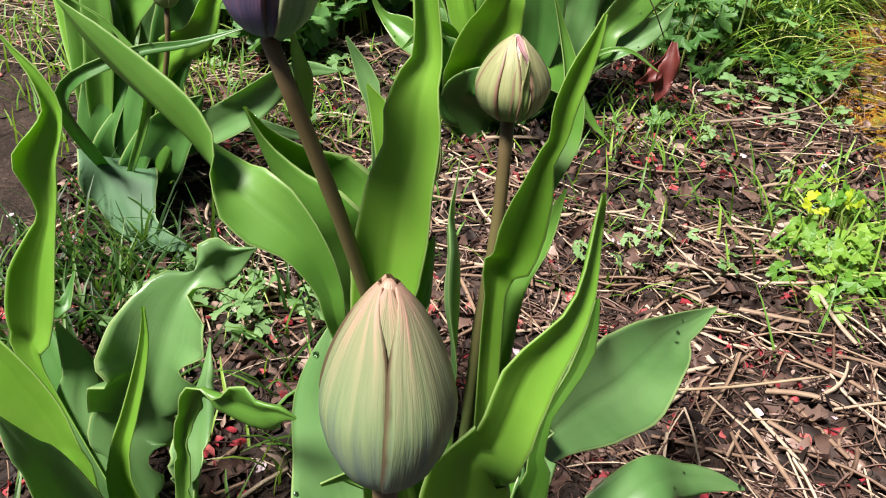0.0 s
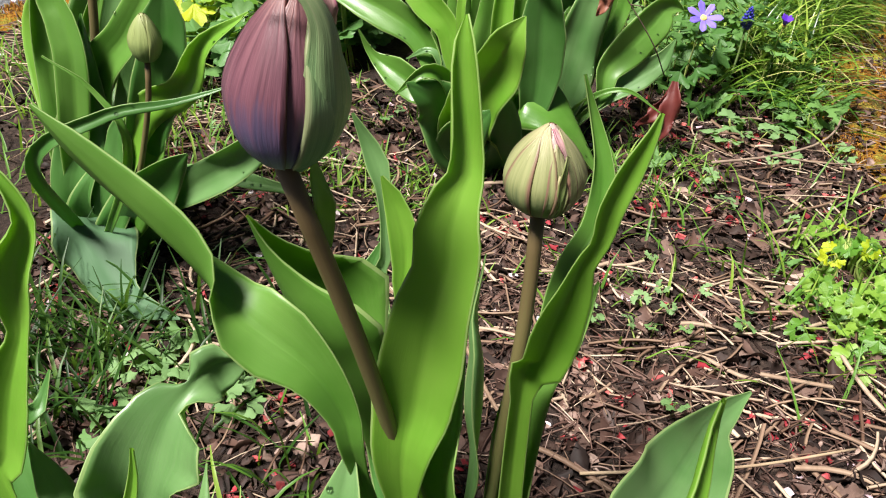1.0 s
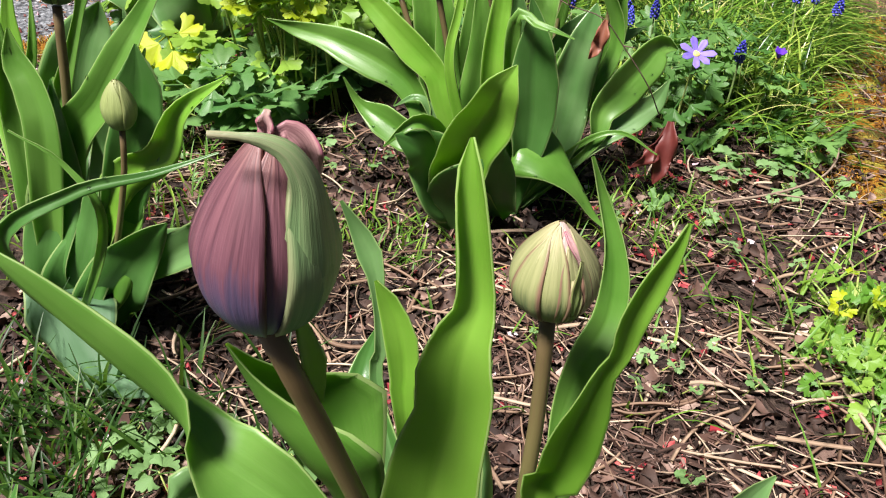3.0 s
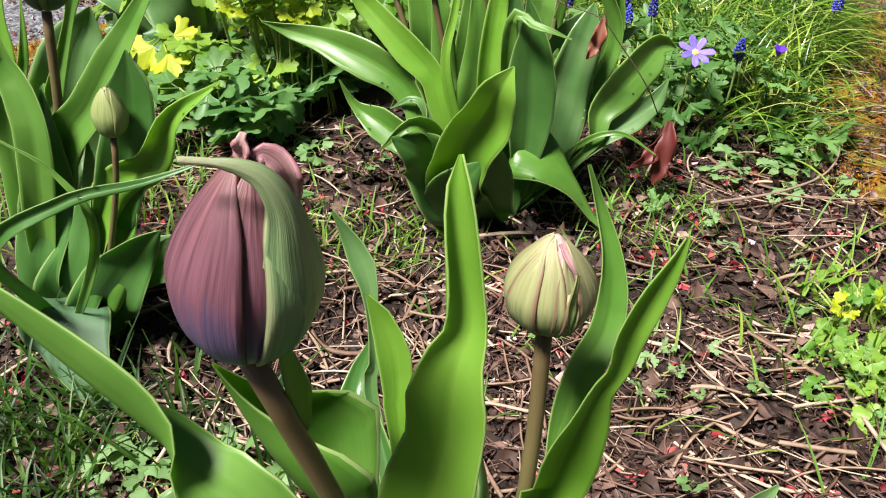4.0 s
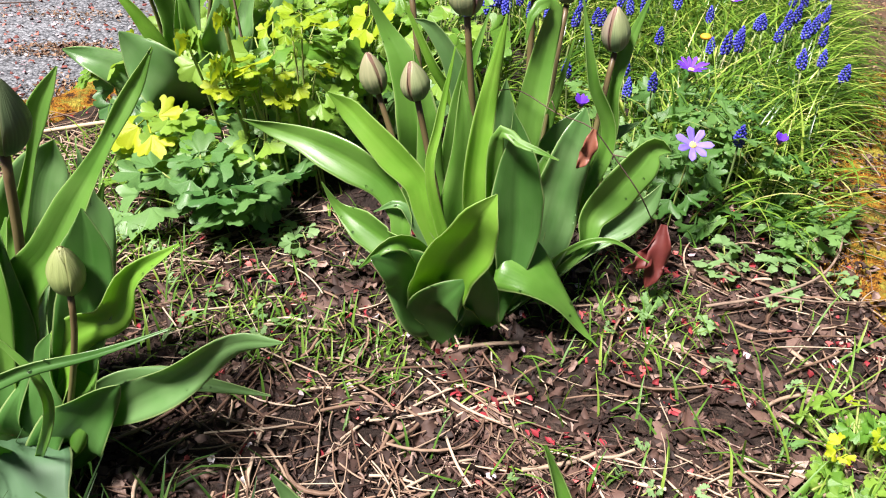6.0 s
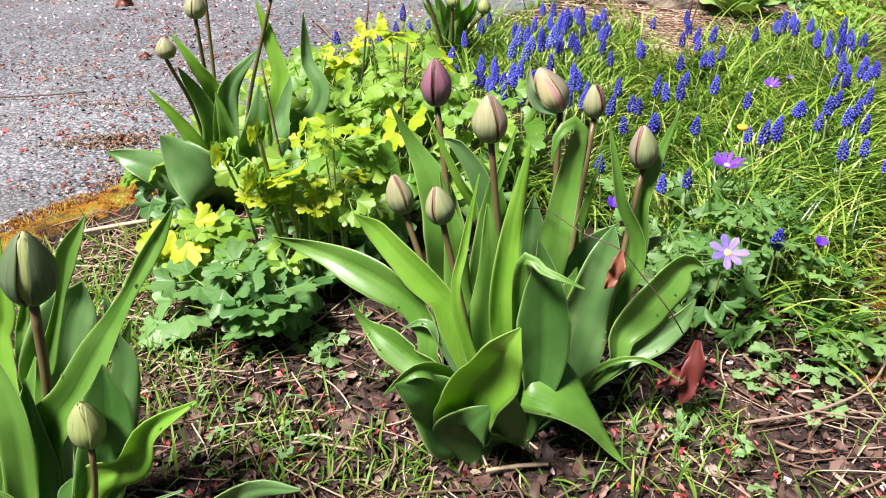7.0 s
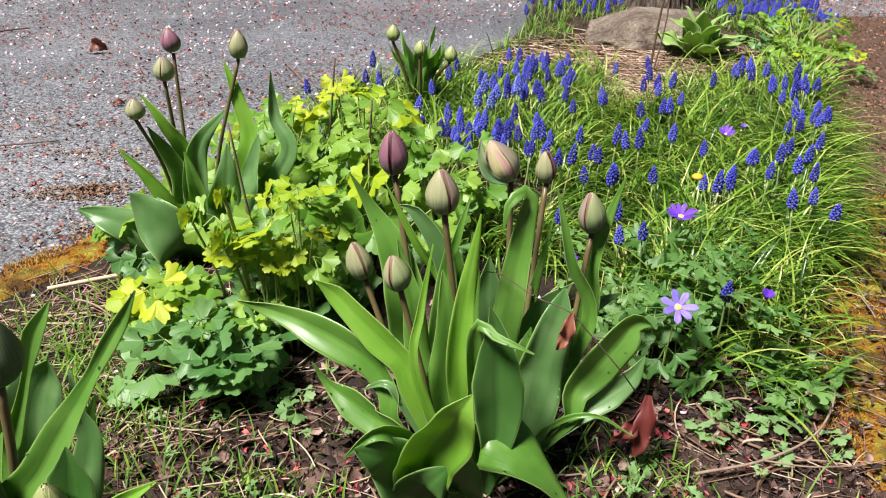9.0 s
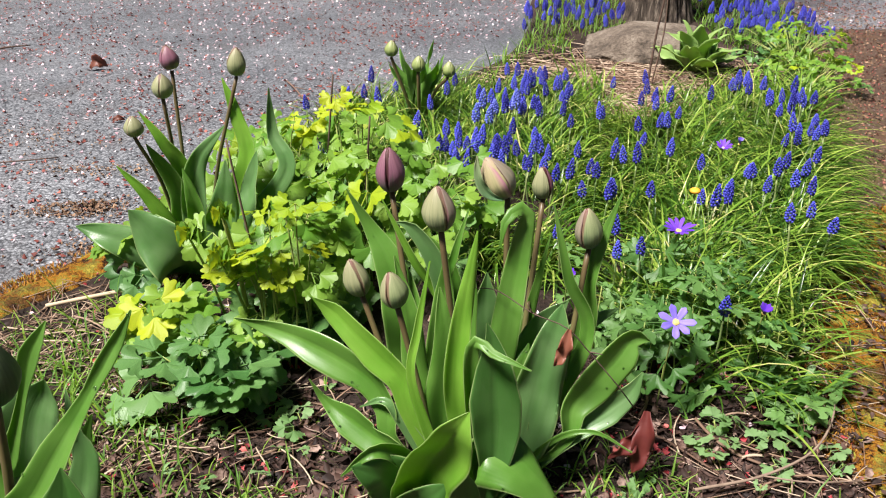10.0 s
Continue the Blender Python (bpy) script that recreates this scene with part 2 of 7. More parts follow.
TWIG = plain("twig_bark", (0.070, 0.045, 0.035), (0.190, 0.125, 0.095), 120.0, 0.8, 0.2, bump=0.4)
PALE_TWIG = plain("pale_twig_bark", (0.130, 0.090, 0.065), (0.300, 0.225, 0.170), 120.0, 0.8, 0.2, bump=0.4)
DEAD_LEAF = plain("dead_leaf_blade", (0.036, 0.019, 0.014), (0.170, 0.106, 0.084), 70.0, 0.7, 0.3, 0.1, (0.30, 0.16, 0.10), 0.4)
DRY_STALK = plain("dry_stalk", (0.300, 0.210, 0.130), (0.480, 0.380, 0.260), 120.0, 0.7, 0.3)
RED_LEAF = plain("red_leaf", (0.070, 0.012, 0.012), (0.130, 0.026, 0.020), 70.0, 0.5, 0.4, 0.15, (0.35, 0.04, 0.03), 0.3)
BROWN_LEAF = plain("brown_leaf", (0.110, 0.034, 0.022), (0.230, 0.085, 0.050), 90.0, 0.5, 0.4, 0.2, (0.5, 0.15, 0.06), 0.3)
WATER = Mat("water_drop")
WATER.b.inputs["Transmission Weight"].default_value = 1.0
WATER = WATER.done((1, 1, 1), 0.02, 0.5)


def soil_material():
    k = Mat("soil")
    p = k.obj()
    big, fine = k.noise(9.0, 5.0, p), k.noise(240.0, 5.0, p, 0.7)
    f = k.math("ADD", k.math("MULTIPLY", big, 0.6), k.math("MULTIPLY", fine, 0.6))
    col = k.ramp(f, (0.36, (0.009, 0.0065, 0.0055)), (0.58, (0.030, 0.020, 0.016)), (0.80, (0.100, 0.066, 0.050)))
    k.bump(fine, 0.9, 0.006)
    return k.done(col, 0.9, 0.2)


def asphalt_material(name, dark, light, stain):
    k = Mat(name)
    p = k.obj()
    wide, big, mid, fine = k.noise(0.55, 4.0, p), k.noise(1.6, 5.0, p), k.noise(7.0, 4.0, p), k.noise(170.0, 5.0, p, 0.75)
    cell = k.n("ShaderNodeTexVoronoi", ins={0: p, "Scale": 190.0})
    f = k.math("ADD", k.math("MULTIPLY", big, 0.40), k.math("MULTIPLY", fine, 0.60))
    f = k.math("ADD", f, k.math("MULTIPLY", k.math("SUBTRACT", 0.42, cell.outputs["Distance"]), 0.45))
    grey = k.n("ShaderNodeSeparateColor", ins={0: cell.outputs["Color"]}).outputs[0]
    f = k.math("ADD", f, k.math("MULTIPLY", k.math("SUBTRACT", grey, 0.35), 0.22))
    col = k.ramp(f, (0.36, dark), (0.62, tuple(0.6 * a + 0.4 * b for a, b in zip(dark, light))), (0.90, light))
    st = k.n("ShaderNodeMapRange", ins={0: mid, 1: 0.54, 2: 0.72, 3: 0.0, 4: 0.5}).outputs[0]
    col = k.mix(st, col, stain)
    damp = k.n("ShaderNodeMapRange", ins={0: wide, 1: 0.44, 2: 0.62, 3: 0.0, 4: 0.28}).outputs[0]
    col = k.mix(damp, col, dark)
    k.bump(f, 0.9, 0.004)
    return k.done(col, k.ramp(wide, (0.35, (0.42,) * 3), (0.65, (0.28,) * 3)), 0.6)


def moss_material():
    k = Mat("moss")
    p = k.obj()
    big, fine = k.noise(34.0, 5.0, p, 0.65), k.noise(300.0, 4.0, p, 0.7)
    f = k.math("ADD", k.math("MULTIPLY", big, 1.7), k.math("MULTIPLY", fine, 0.9))
    f = k.math("SUBTRACT", f, 0.72)
    col = k.ramp(f, (0.34, (0.030, 0.016, 0.008)), (0.44, (0.180, 0.070, 0.012)), (0.56, (0.380, 0.170, 0.020)), (0.70, (0.200, 0.180, 0.028)), (0.85, (0.400, 0.320, 0.050)))
    bare = k.n("ShaderNodeMapRange", ins={0: k.noise(13.0, 5.0, p, 0.7), 1: 0.50, 2: 0.62, 3: 0.0, 4: 0.7}).outputs[0]
    col = k.mix(bare, col, (0.045, 0.028, 0.020))
    k.bump(f, 1.0, 0.008)
    return k.done(col, 0.95, 0.1)


def bark_material():
    k = Mat("bark")
    p = k.obj()
    s = k.n("ShaderNodeSeparateXYZ", ins={0: p})
    v = k.noise(1.0, 5.0, k.xyz(k.math("MULTIPLY", s.outputs[0], 60.0), k.math("MULTIPLY", s.outputs[1], 60.0), k.math("MULTIPLY", s.outputs[2], 14.0)), 0.65)
    col = k.ramp(v, (0.36, (0.014, 0.011, 0.009)), (0.52, (0.066, 0.052, 0.040)), (0.68, (0.210, 0.175, 0.140)))
    k.bump(v, 0.9, 0.01)
    return k.done(col, 0.9, 0.2)


def rock_material():
    k = Mat("rock")
    p = k.obj()
    big, fine = k.noise(11.0, 6.0, p, 0.65), k.noise(130.0, 4.0, p, 0.7)
    f = k.math("ADD", k.math("MULTIPLY", big, 0.85), k.math("MULTIPLY", fine, 0.55))
    f = k.math("SUBTRACT", f, 0.13)
    col = k.ramp(f, (0.38, (0.035, 0.028, 0.022)), (0.55, (0.115, 0.090, 0.068)), (0.74, (0.230, 0.195, 0.155)))
    k.bump(f, 0.8, 0.012)
    return k.done(col, 0.85, 0.3)


SOIL = soil_material()
ASPHALT = asphalt_material("asphalt", (0.050, 0.054, 0.060), (0.450, 0.470, 0.500), (0.105, 0.096, 0.092))
PATH_BROWN = asphalt_material("path_asphalt", (0.050, 0.032, 0.022), (0.210, 0.135, 0.092), (0.190, 0.085, 0.034))
MOSS, BARK, ROCK = moss_material(), bark_material(), rock_material()


# ---- mesh helpers ----
def mesh_object(name, verts, faces, material, parent=None, label="", uvs=None, smooth=True):
    me = bpy.data.meshes.new(name)
    me.from_pydata(verts, [], faces)
    if uvs is not None:
        layer = me.uv_layers.new(name="UVMap")
        idx = np.empty(len(me.loops), dtype=np.int32)
        me.loops.foreach_get("vertex_index", idx)
        layer.data.foreach_set("uv", np.asarray(uvs, dtype=np.float32)[idx].ravel())
    if smooth:
        me.polygons.foreach_set("use_smooth", [True] * len(me.polygons))
    me.materials.append(material)
    me.update()
    ob = new(name, me)
    if parent is not None:
        ob.parent = parent
    if label:
        ob["label"] = label
    return ob


def part(name, bm, material, parent, label=""):
    me = bpy.data.meshes.new(name)
    bm.to_mesh(me)
    bm.free()
    me.polygons.foreach_set("use_smooth", [True] * len(me.polygons))
    me.materials.append(material)
    ob = new(name, me)
    ob.parent = parent
    if label:
        ob["label"] = label
    return ob


def thing(name, place, label, category, group="", kind=""):
    ob = new(name)
    ob.location = place
    ob.empty_display_size = 0.05
    return tagged(ob, label, category, group, kind)


def spline(points, n):
    """n + 1 points evenly spaced along a smooth curve through the given ones."""
    p = [Vector(q) for q in points]
    p = [p[0] * 2 - p[1]] + p + [p[-1] * 2 - p[-2]]
    dense = []
    for i in range(1, len(p) - 2):
        a, b, c, d = p[i - 1], p[i], p[i + 1], p[i + 2]
        for j in range(12):
            t = j / 12
            dense.append(0.5 * (2 * b + (c - a) * t + (2 * a - 5 * b + 4 * c - d) * t * t + (3 * b - a - 3 * c + d) * t ** 3))
    dense.append(p[-2])
    run = [0.0]
    for a, b in zip(dense, dense[1:]):
        run.append(run[-1] + (b - a).length)
    out, j = [], 0
    for i in range(n + 1):
        s = run[-1] * i / n
        while j < len(run) - 2 and run[j + 1] < s:
            j += 1
        f = (s - run[j]) / max(1e-9, run[j + 1] - run[j])
        out.append(dense[j].lerp(dense[j + 1], min(1.0, f)))
    return out


def shell(rows, thick):
    """A closed thin body over a grid of points: front, back and rim. Gives verts, faces, uvs."""
    nr, nc = len(rows), len(rows[0])
    g = np.array([[tuple(v) for v in r] for r in rows])
    du = np.gradient(g, axis=1)
    dv = np.gradient(g, axis=0)
    nor = np.cross(du, dv)
    nor /= np.linalg.norm(nor, axis=2, keepdims=True) + 1e-12
    front, back = g + nor * thick / 2, g - nor * thick / 2
    verts = np.concatenate([front.reshape(-1, 3), back.reshape(-1, 3)])
    off = nr * nc
    faces = []
    for i in range(nr - 1):
        for j in range(nc - 1):
            a, b, c, d = i * nc + j, i * nc + j + 1, (i + 1) * nc + j + 1, (i + 1) * nc + j
            faces.append((a, b, c, d))
            faces.append((off + d, off + c, off + b, off + a))
    for i in range(nr - 1):
        for j in (0, nc - 1):
            a, d = i * nc + j, (i + 1) * nc + j
            faces.append((a, d, off + d, off + a) if j == 0 else (d, a, off + a, off + d))
    uv = [(j / (nc - 1), i / (nr - 1)) for i in range(nr) for j in range(nc)]
    return verts.tolist(), faces, uv + uv


def leaf(plant, points, half, face, fold=0.2, wave=0.0, twist=0.0, peak=0.4, slim=0.0, torn=0.0, neck=1.4, wid=None, rolls=None, curl=None, ripple=None, up=0.45, name="leaf", mat=None, n=30, m=10, thick=0.0005):
    """A strap leaf along a curve. half: half its width; face: the azimuth that its upper side looks to; fold: how far the
    margins rise; wave: ripple of the margins; twist: degrees from base to tip; peak: where it is widest; slim: how soon it narrows to the tip;
    torn: how deep its margins are eaten; neck: how long it stays narrow above its base; up: how far its upper side looks to the sky.
    wid, rolls: half width and turn about the midrib at each of the points instead; curl: (s, one margin, the other), how far they roll in."""
    n = 64 if torn else n
    c = spline(points, n)
    base = plant.location
    rng = random.Random(int(1e5 * (abs(points[-1][0]) + abs(points[-1][2]) + half)))
    ph, ph2, fr = rng.uniform(0, 6), rng.uniform(0, 6), rng.uniform(9, 13)
    side_wave, billow = rng.uniform(-0.14, 0.14), rng.uniform(-0.32, 0.32)
    wave, twist = wave + 0.20, twist + rng.uniform(-18, 18)
    if wid:
        run = np.cumsum([0.0] + [(Vector(b) - Vector(a)).length for a, b in zip(points, points[1:])])
        at = np.linspace(0, 1, n + 1)
        wid_at, roll_at = (np.interp(at, run / run[-1], q) for q in (wid, rolls))
        roll_at = np.convolve(np.pad(roll_at, 2, mode="edge"), (0.1, 0.2, 0.4, 0.2, 0.1), "valid")
        side_wave, billow, twist, wave = 0.0, 0.0, 0.0, ripple
    rows = []
    for i, p in enumerate(c):
        s = i / n
        tan = (c[min(i + 1, n)] - c[max(i - 1, 0)]).normalized()
        ref = Vector((math.cos(radians(face)), math.sin(radians(face)), up))
        nor = (ref - tan * ref.dot(tan)).normalized()
        turn = roll_at[i] if wid else twist * max(0.0, s - 0.25) / 0.75
        nor = Matrix.Rotation(radians(turn), 3, tan) @ nor
        side = tan.cross(nor)
        grow = min(1.0, s / peak)
        down = max(0.0, (s - peak) / (1 - peak))
        w = half * (0.30 + 0.70 * math.sin(grow * math.pi / 2) ** neck) * (1 - down ** 1.9) ** 0.85 * (1 - down) ** slim
        if wid:
            w = wid_at[i]
        w = max(w, 0.0006)
        bend = 1.6 * fold
        cl, cr = [np.interp(s, [q[0] for q in curl], [q[k] for q in curl]) for k in (1, 2)] if curl else (0.0, 0.0)
        row, cross = [], []
        for j in range(m + 1):
            u = 2 * j / m - 1
            # the cross-section is a curve that bends towards the upper side, more at a rolled margin
            cx = cz = 0.0
            for q in range(8):
                v = u * (q + 0.5) / 8
                lean = bend * math.tanh(2.2 * v) * (1.1 - 0.4 * s) + 1.6 * ((cr * ((v - 0.25) / 0.75) if v > 0.25 else 0.0) - (cl * ((-v - 0.25) / 0.75) if v < -0.25 else 0.0))
                cx += math.cos(lean) * u / 8
                cz += math.sin(lean) * u / 8
            cross.append((u, cx, cz))
        wide = [max(0.45, max(k * q[1] for q in cross)) if wid and fold < 1 else 1.0 for k in (-1, 1)]
        for u, cx, cz in cross:
            cx, cz = cx / wide[u > 0], cz / wide[u > 0]
            rip = wave * u * u * abs(u) * math.sin(fr * s + (ph if u < 0 else ph2)) * min(1, 3 * s)
            fine = 0.03 * u * u * math.sin(23 * s + ph2 * (1 if u < 0 else 2))
            lift = cz - 0.06 * math.exp(-(u / 0.10) ** 2) + rip * 2 + fine + billow * math.sin(6.5 * s + ph) * min(1, 2 * s)
            cx *= 1 - torn * abs(u) * max(0.0, noise.noise(Vector((s * 22, ph + (3 if u < 0 else 8), 0))) * 2.8 - 0.25)
            row.append(p + side * (w * cx + side_wave * half * math.sin(5 * s + ph)) + nor * (w * lift) - base)
        rows.append(row)
    v, f, uv = shell(rows, thick)
    return mesh_object(name, v, f, mat or LEAF, plant, uvs=uv)


def tube(plant, points, r0, r1, material, name="stem", n=14, k=10, label="", base=None):
    """A round stem that tapers along a curve."""
    c = spline(points, n)
    base = plant.location if base is None else Vector(base)
    verts, uvs, faces = [], [], []
    ref = Vector((0.31, 0.95, 0.05))
    for i, p in enumerate(c):
        s = i / n
        tan = (c[min(i + 1, n)] - c[max(i - 1, 0)]).normalized()
        a = (ref - tan * ref.dot(tan)).normalized()
        b = tan.cross(a)
        r = r0 + (r1 - r0) * s
        for j in range(k):
            q = 2 * math.pi * j / k
            verts.append(tuple(p + (a * math.cos(q) + b * math.sin(q)) * r - base))
            uvs.append((abs(2 * j / k - 1), s))
    for i in range(n):
        for j in range(k):
            faces.append((i * k + j, i * k + (j + 1) % k, (i + 1) * k + (j + 1) % k, (i + 1) * k + j))
    faces.append(tuple(range(k - 1, -1, -1)))
    faces.append(tuple(n * k + j for j in range(k)))
    return mesh_object(name, verts, faces, material, plant, label, uvs)


def egg(s):
    """Radius of a bud at height s of 0 to 1, widest 1."""
    if s < 0.40:
        return math.sqrt(max(0.0, 1 - ((0.40 - s) / 0.435) ** 2))
    q = (s - 0.40) / 0.60
    return max(0.0, 1 - q ** 1.56) ** 0.88


def bud(plant, foot, top, r, mats, spin=0.0, gap=0.0, label="", inner=None, petals=None):
    """A closed tulip bud: tepals round a core. petals: (azimuth, half angle, lift, reach, material) from the inside out;
    by default three inner and three outer ones."""
    foot, top, r = Vector(foot), Vector(top), (r - 0.0009) / 1.10
    ax = (top - foot).normalized()
    foot = foot + ax * (0.22 * r)
    h = (top - foot).length
    ex = (Vector((1, 0, 0)) - ax * ax.x).normalized()
    ey = ax.cross(ex)
    base = plant.location

    def at(s, a, rad):
        return foot + ax * (h * s) + (ex * math.cos(a) + ey * math.sin(a)) * rad

    n, k = 14, 16
    verts = [tuple(at(i / n, 2 * math.pi * j / k, max(0.0004, 0.90 * r * egg(i / n * 0.97 + 0.01))) - base) for i in range(n + 1) for j in range(k)]
    faces = [(i * k + j, i * k + (j + 1) % k, (i + 1) * k + (j + 1) % k, (i + 1) * k + j) for i in range(n) for j in range(k)]
    faces += [tuple(range(k - 1, -1, -1)), tuple(n * k + j for j in range(k))]
    uvs = [(abs(2 * j / k - 1), i / n) for i in range(n + 1) for j in range(k)]
    body = mesh_object("bud", verts, faces, inner or mats[-1], plant, label, uvs)
    rng = random.Random(int(1e5 * (abs(top.x) + top.y)))
    if petals is None:
        petals = [(spin + 60 + 120 * q + rng.uniform(-6, 6), 60, 0.955, 0.98, inner or mats[-1]) for q in range(3)]
        petals += [(spin + 120 * q + rng.uniform(-6, 6), 63 - 12 * gap + rng.uniform(-4, 3), (1.085, 1.045, 1.005)[q], 1.0 + rng.uniform(-0.04, 0.03), mats[q % len(mats)]) for q in range(3)]
    for az, half, lift, reach, material in petals:
        rows = []
        nn, mm = 20, 14
        ph = rng.uniform(0, 6)
        for i in range(nn + 1):
            s = i / nn
            a_half = radians(half) * (1 - 0.10 * s) * (1 if s < 0.70 else 1 - 0.60 * ((s - 0.70) / 0.30) ** 2)
            z = 0.015 + s * reach * 0.985
            row = []
            for j in range(mm + 1):
                u = 2 * j / mm - 1
                rad = r * egg(min(1.0, z)) * lift + 0.0009
                rad *= 1 + (0.060 if lift > 1 else 0.01) * u ** 4 * (1 + gap) - 0.02 * s
                rad *= 1 - 0.03 * math.exp(-(u / 0.12) ** 2) + 0.014 * math.sin(9 * u + 4 * s + ph) * s
                row.append(at(z, radians(az) + u * a_half, max(rad, 0.0006)) - base)
            rows.append(row)
        v, f, uv = shell(rows, 0.0010)
        mesh_object("petal", v, f, material, body, uvs=uv)
    return body


def merge(pieces):
    """Joins (verts, faces) pairs into one."""
    verts, faces, o = [], [], 0
    for v, f in pieces:
        verts.append(np.asarray(v, dtype=float))
        faces += [tuple(i + o for i in q) for q in f]
        o += len(v)
    return np.concatenate(verts).tolist(), faces


def turned(v, place, yaw=0.0, tip=0.0, roll=0.0, size=1.0):
    """Points turned, scaled and moved, as rows."""
    m = (Matrix.Translation(place) @ Euler((tip, roll, yaw)).to_matrix().to_4x4())
    a = np.array(m)
    return (np.asarray(v) * size) @ a[:3, :3].T + a[:3, 3]


def stuff(name, pieces, material, label, category, smooth=True):
    v, f = merge(pieces)
    ob = mesh_object(name, v, f, material, smooth=smooth)
    return tagged(ob, label, category, kind="stuff")


# ---- the setting: asphalt to the horizon, one planted island with uneven edges ----
LEFT_EDGE = ((-1.5, -0.95), (0.7, -0.80), (0.95, -0.66), (1.13, -0.52), (1.28, -0.42), (1.5, -0.33), (1.85, -0.25), (2.05, -0.04), (2.2, 0.06), (2.38, 0.16), (2.6, 0.23), (2.9, 0.28), (3.3, 0.32), (3.6, 0.50))
RIGHT_EDGE = ((-1.5, 0.56), (0.3, 0.49), (0.7, 0.455), (0.85, 0.455), (1.0, 0.49), (1.2, 0.565), (1.5, 0.68), (1.8, 0.795), (2.08, 0.90), (2.6, 1.09), (3.0, 1.18), (3.3, 1.15), (3.6, 0.90))


def edge(table, y):
    return float(np.interp(y, [a for a, _ in table], [b for _, b in table]))


def swell(x, y):
    """Height of the bed's surface."""
    l, r = edge(LEFT_EDGE, y), edge(RIGHT_EDGE, y)
    inside = max(0.0, min(1.0, (x - l) / 0.10, (r - x) / 0.10))
    big = noise.noise(Vector((x * 5, y * 5, 0.3))) * 0.008 + noise.noise(Vector((x * 17, y * 17, 4.3))) * 0.004
    fine = noise.noise(Vector((x * 60, y * 60, 7.7))) * 0.0022
    return (big + fine + 0.002) * inside - 0.012 * (1 - inside)


def ground_sheet(name, y0, y1, ny, nx, material, label):
    verts, faces = [], []
    for i in range(ny + 1):
        y = y0 + (y1 - y0) * i / ny
        l, r = edge(LEFT_EDGE, y) - 0.01, edge(RIGHT_EDGE, y) + 0.01
        for j in range(nx + 1):
            x = l + (r - l) * j / nx
            wob = 0.02 * noise.noise(Vector((3 * y, 9 * (j > nx / 2), 1.1))) * abs(2 * j / nx - 1) ** 8
            verts.append((x + wob, y, swell(x, y) - (0.03 if j in (0, nx) or i in (0, ny) else 0)))
    for i in range(ny):
        for j in range(nx):
            a = i * (nx + 1) + j
            faces.append((a, a + 1, a + nx + 2, a + nx + 1))
    return tagged(mesh_object(name, verts, faces, material), label, "ground", kind="structure")


ground_sheet("ground", -1.5, 3.6, 260, 100, SOIL, "dark crumbly garden soil of a planted island bed")


def flat_sheet(name, xs, ys, z, material, label, category):
    verts = [(x, y, z + 0.002 * noise.noise(Vector((x * 2, y * 2, 0)))) for y in ys for x in xs]
    nx = len(xs)
    faces = [(i * nx + j, i * nx + j + 1, (i + 1) * nx + j + 1, (i + 1) * nx + j) for i in range(len(ys) - 1) for j in range(nx - 1)]
    return tagged(mesh_object(name, verts, faces, material), label, category, kind="structure")


GRID = [-60, -20, -6] + [-3 + 0.15 * i for i in range(41)] + [6, 20, 60]
flat_sheet("road", GRID, [g + 1 for g in GRID], -0.014, ASPHALT, "grey asphalt drive strewn with fallen blossom", "road")

# the brown path along the other side of the bed
verts, faces = [], []
for i in range(61):
    y = -1.5 + 4.28 * i / 60
    r = edge(RIGHT_EDGE, y)
    for j in range(13):
        x = r - 0.06 + 0.80 * j / 12 + (0.05 * noise.noise(Vector((2 * y, 0, j))) if j == 12 else 0)
        verts.append((x, y, -0.0095 + 0.002 * noise.noise(Vector((x * 3, y * 3, 5)))))
for i in range(60):
    for j in range(12):
        a = i * 13 + j
        faces.append((a, a + 1, a + 14, a + 13))
tagged(mesh_object("pavement", verts, faces, PATH_BROWN), "brown worn asphalt path with rusty debris", "path", kind="structure")


def moss_strip(table, y0, y1, inner, outer, label):
    """A low bumpy cushion of moss that follows an edge of the bed."""
    ny, nx = 150, 26
    verts, faces = [], []
    for i in range(ny + 1):
        y = y0 + (y1 - y0) * i / ny
        e = edge(table, y)
        wl = inner * (0.7 + 0.8 * noise.noise(Vector((y * 6, 1.7, 0))))
        wr = outer * (0.8 + 0.9 * noise.noise(Vector((y * 7, 5.2, 0))))
        for j in range(nx + 1):
            u = j / nx
            x = e - wl + (wl + wr) * u
            dome = max(0.0, 1 - abs(2 * u - 1) ** 3)
            h = dome * (0.009 + 0.008 * noise.noise(Vector((x * 30, y * 30, 2))) + 0.004 * noise.noise(Vector((x * 110, y * 110, 6))))
            verts.append((x, y, -0.013 + h + (0.004 if 0 < j < nx else 0)))
    for i in range(ny):
        for j in range(nx):
            a = i * (nx + 1) + j
            faces.append((a, a + 1, a + nx + 2, a + nx + 1))
    return tagged(mesh_object("moss_strip", verts, faces, MOSS), label, "moss", kind="stuff")


moss_strip(LEFT_EDGE, 0.8, 1.45, 0.05, 0.08, "rust and olive moss along the edge of the asphalt")
moss_strip(RIGHT_EDGE, 0.55, 1.40, 0.03, 0.11, "rust and olive moss along the edge of the path")


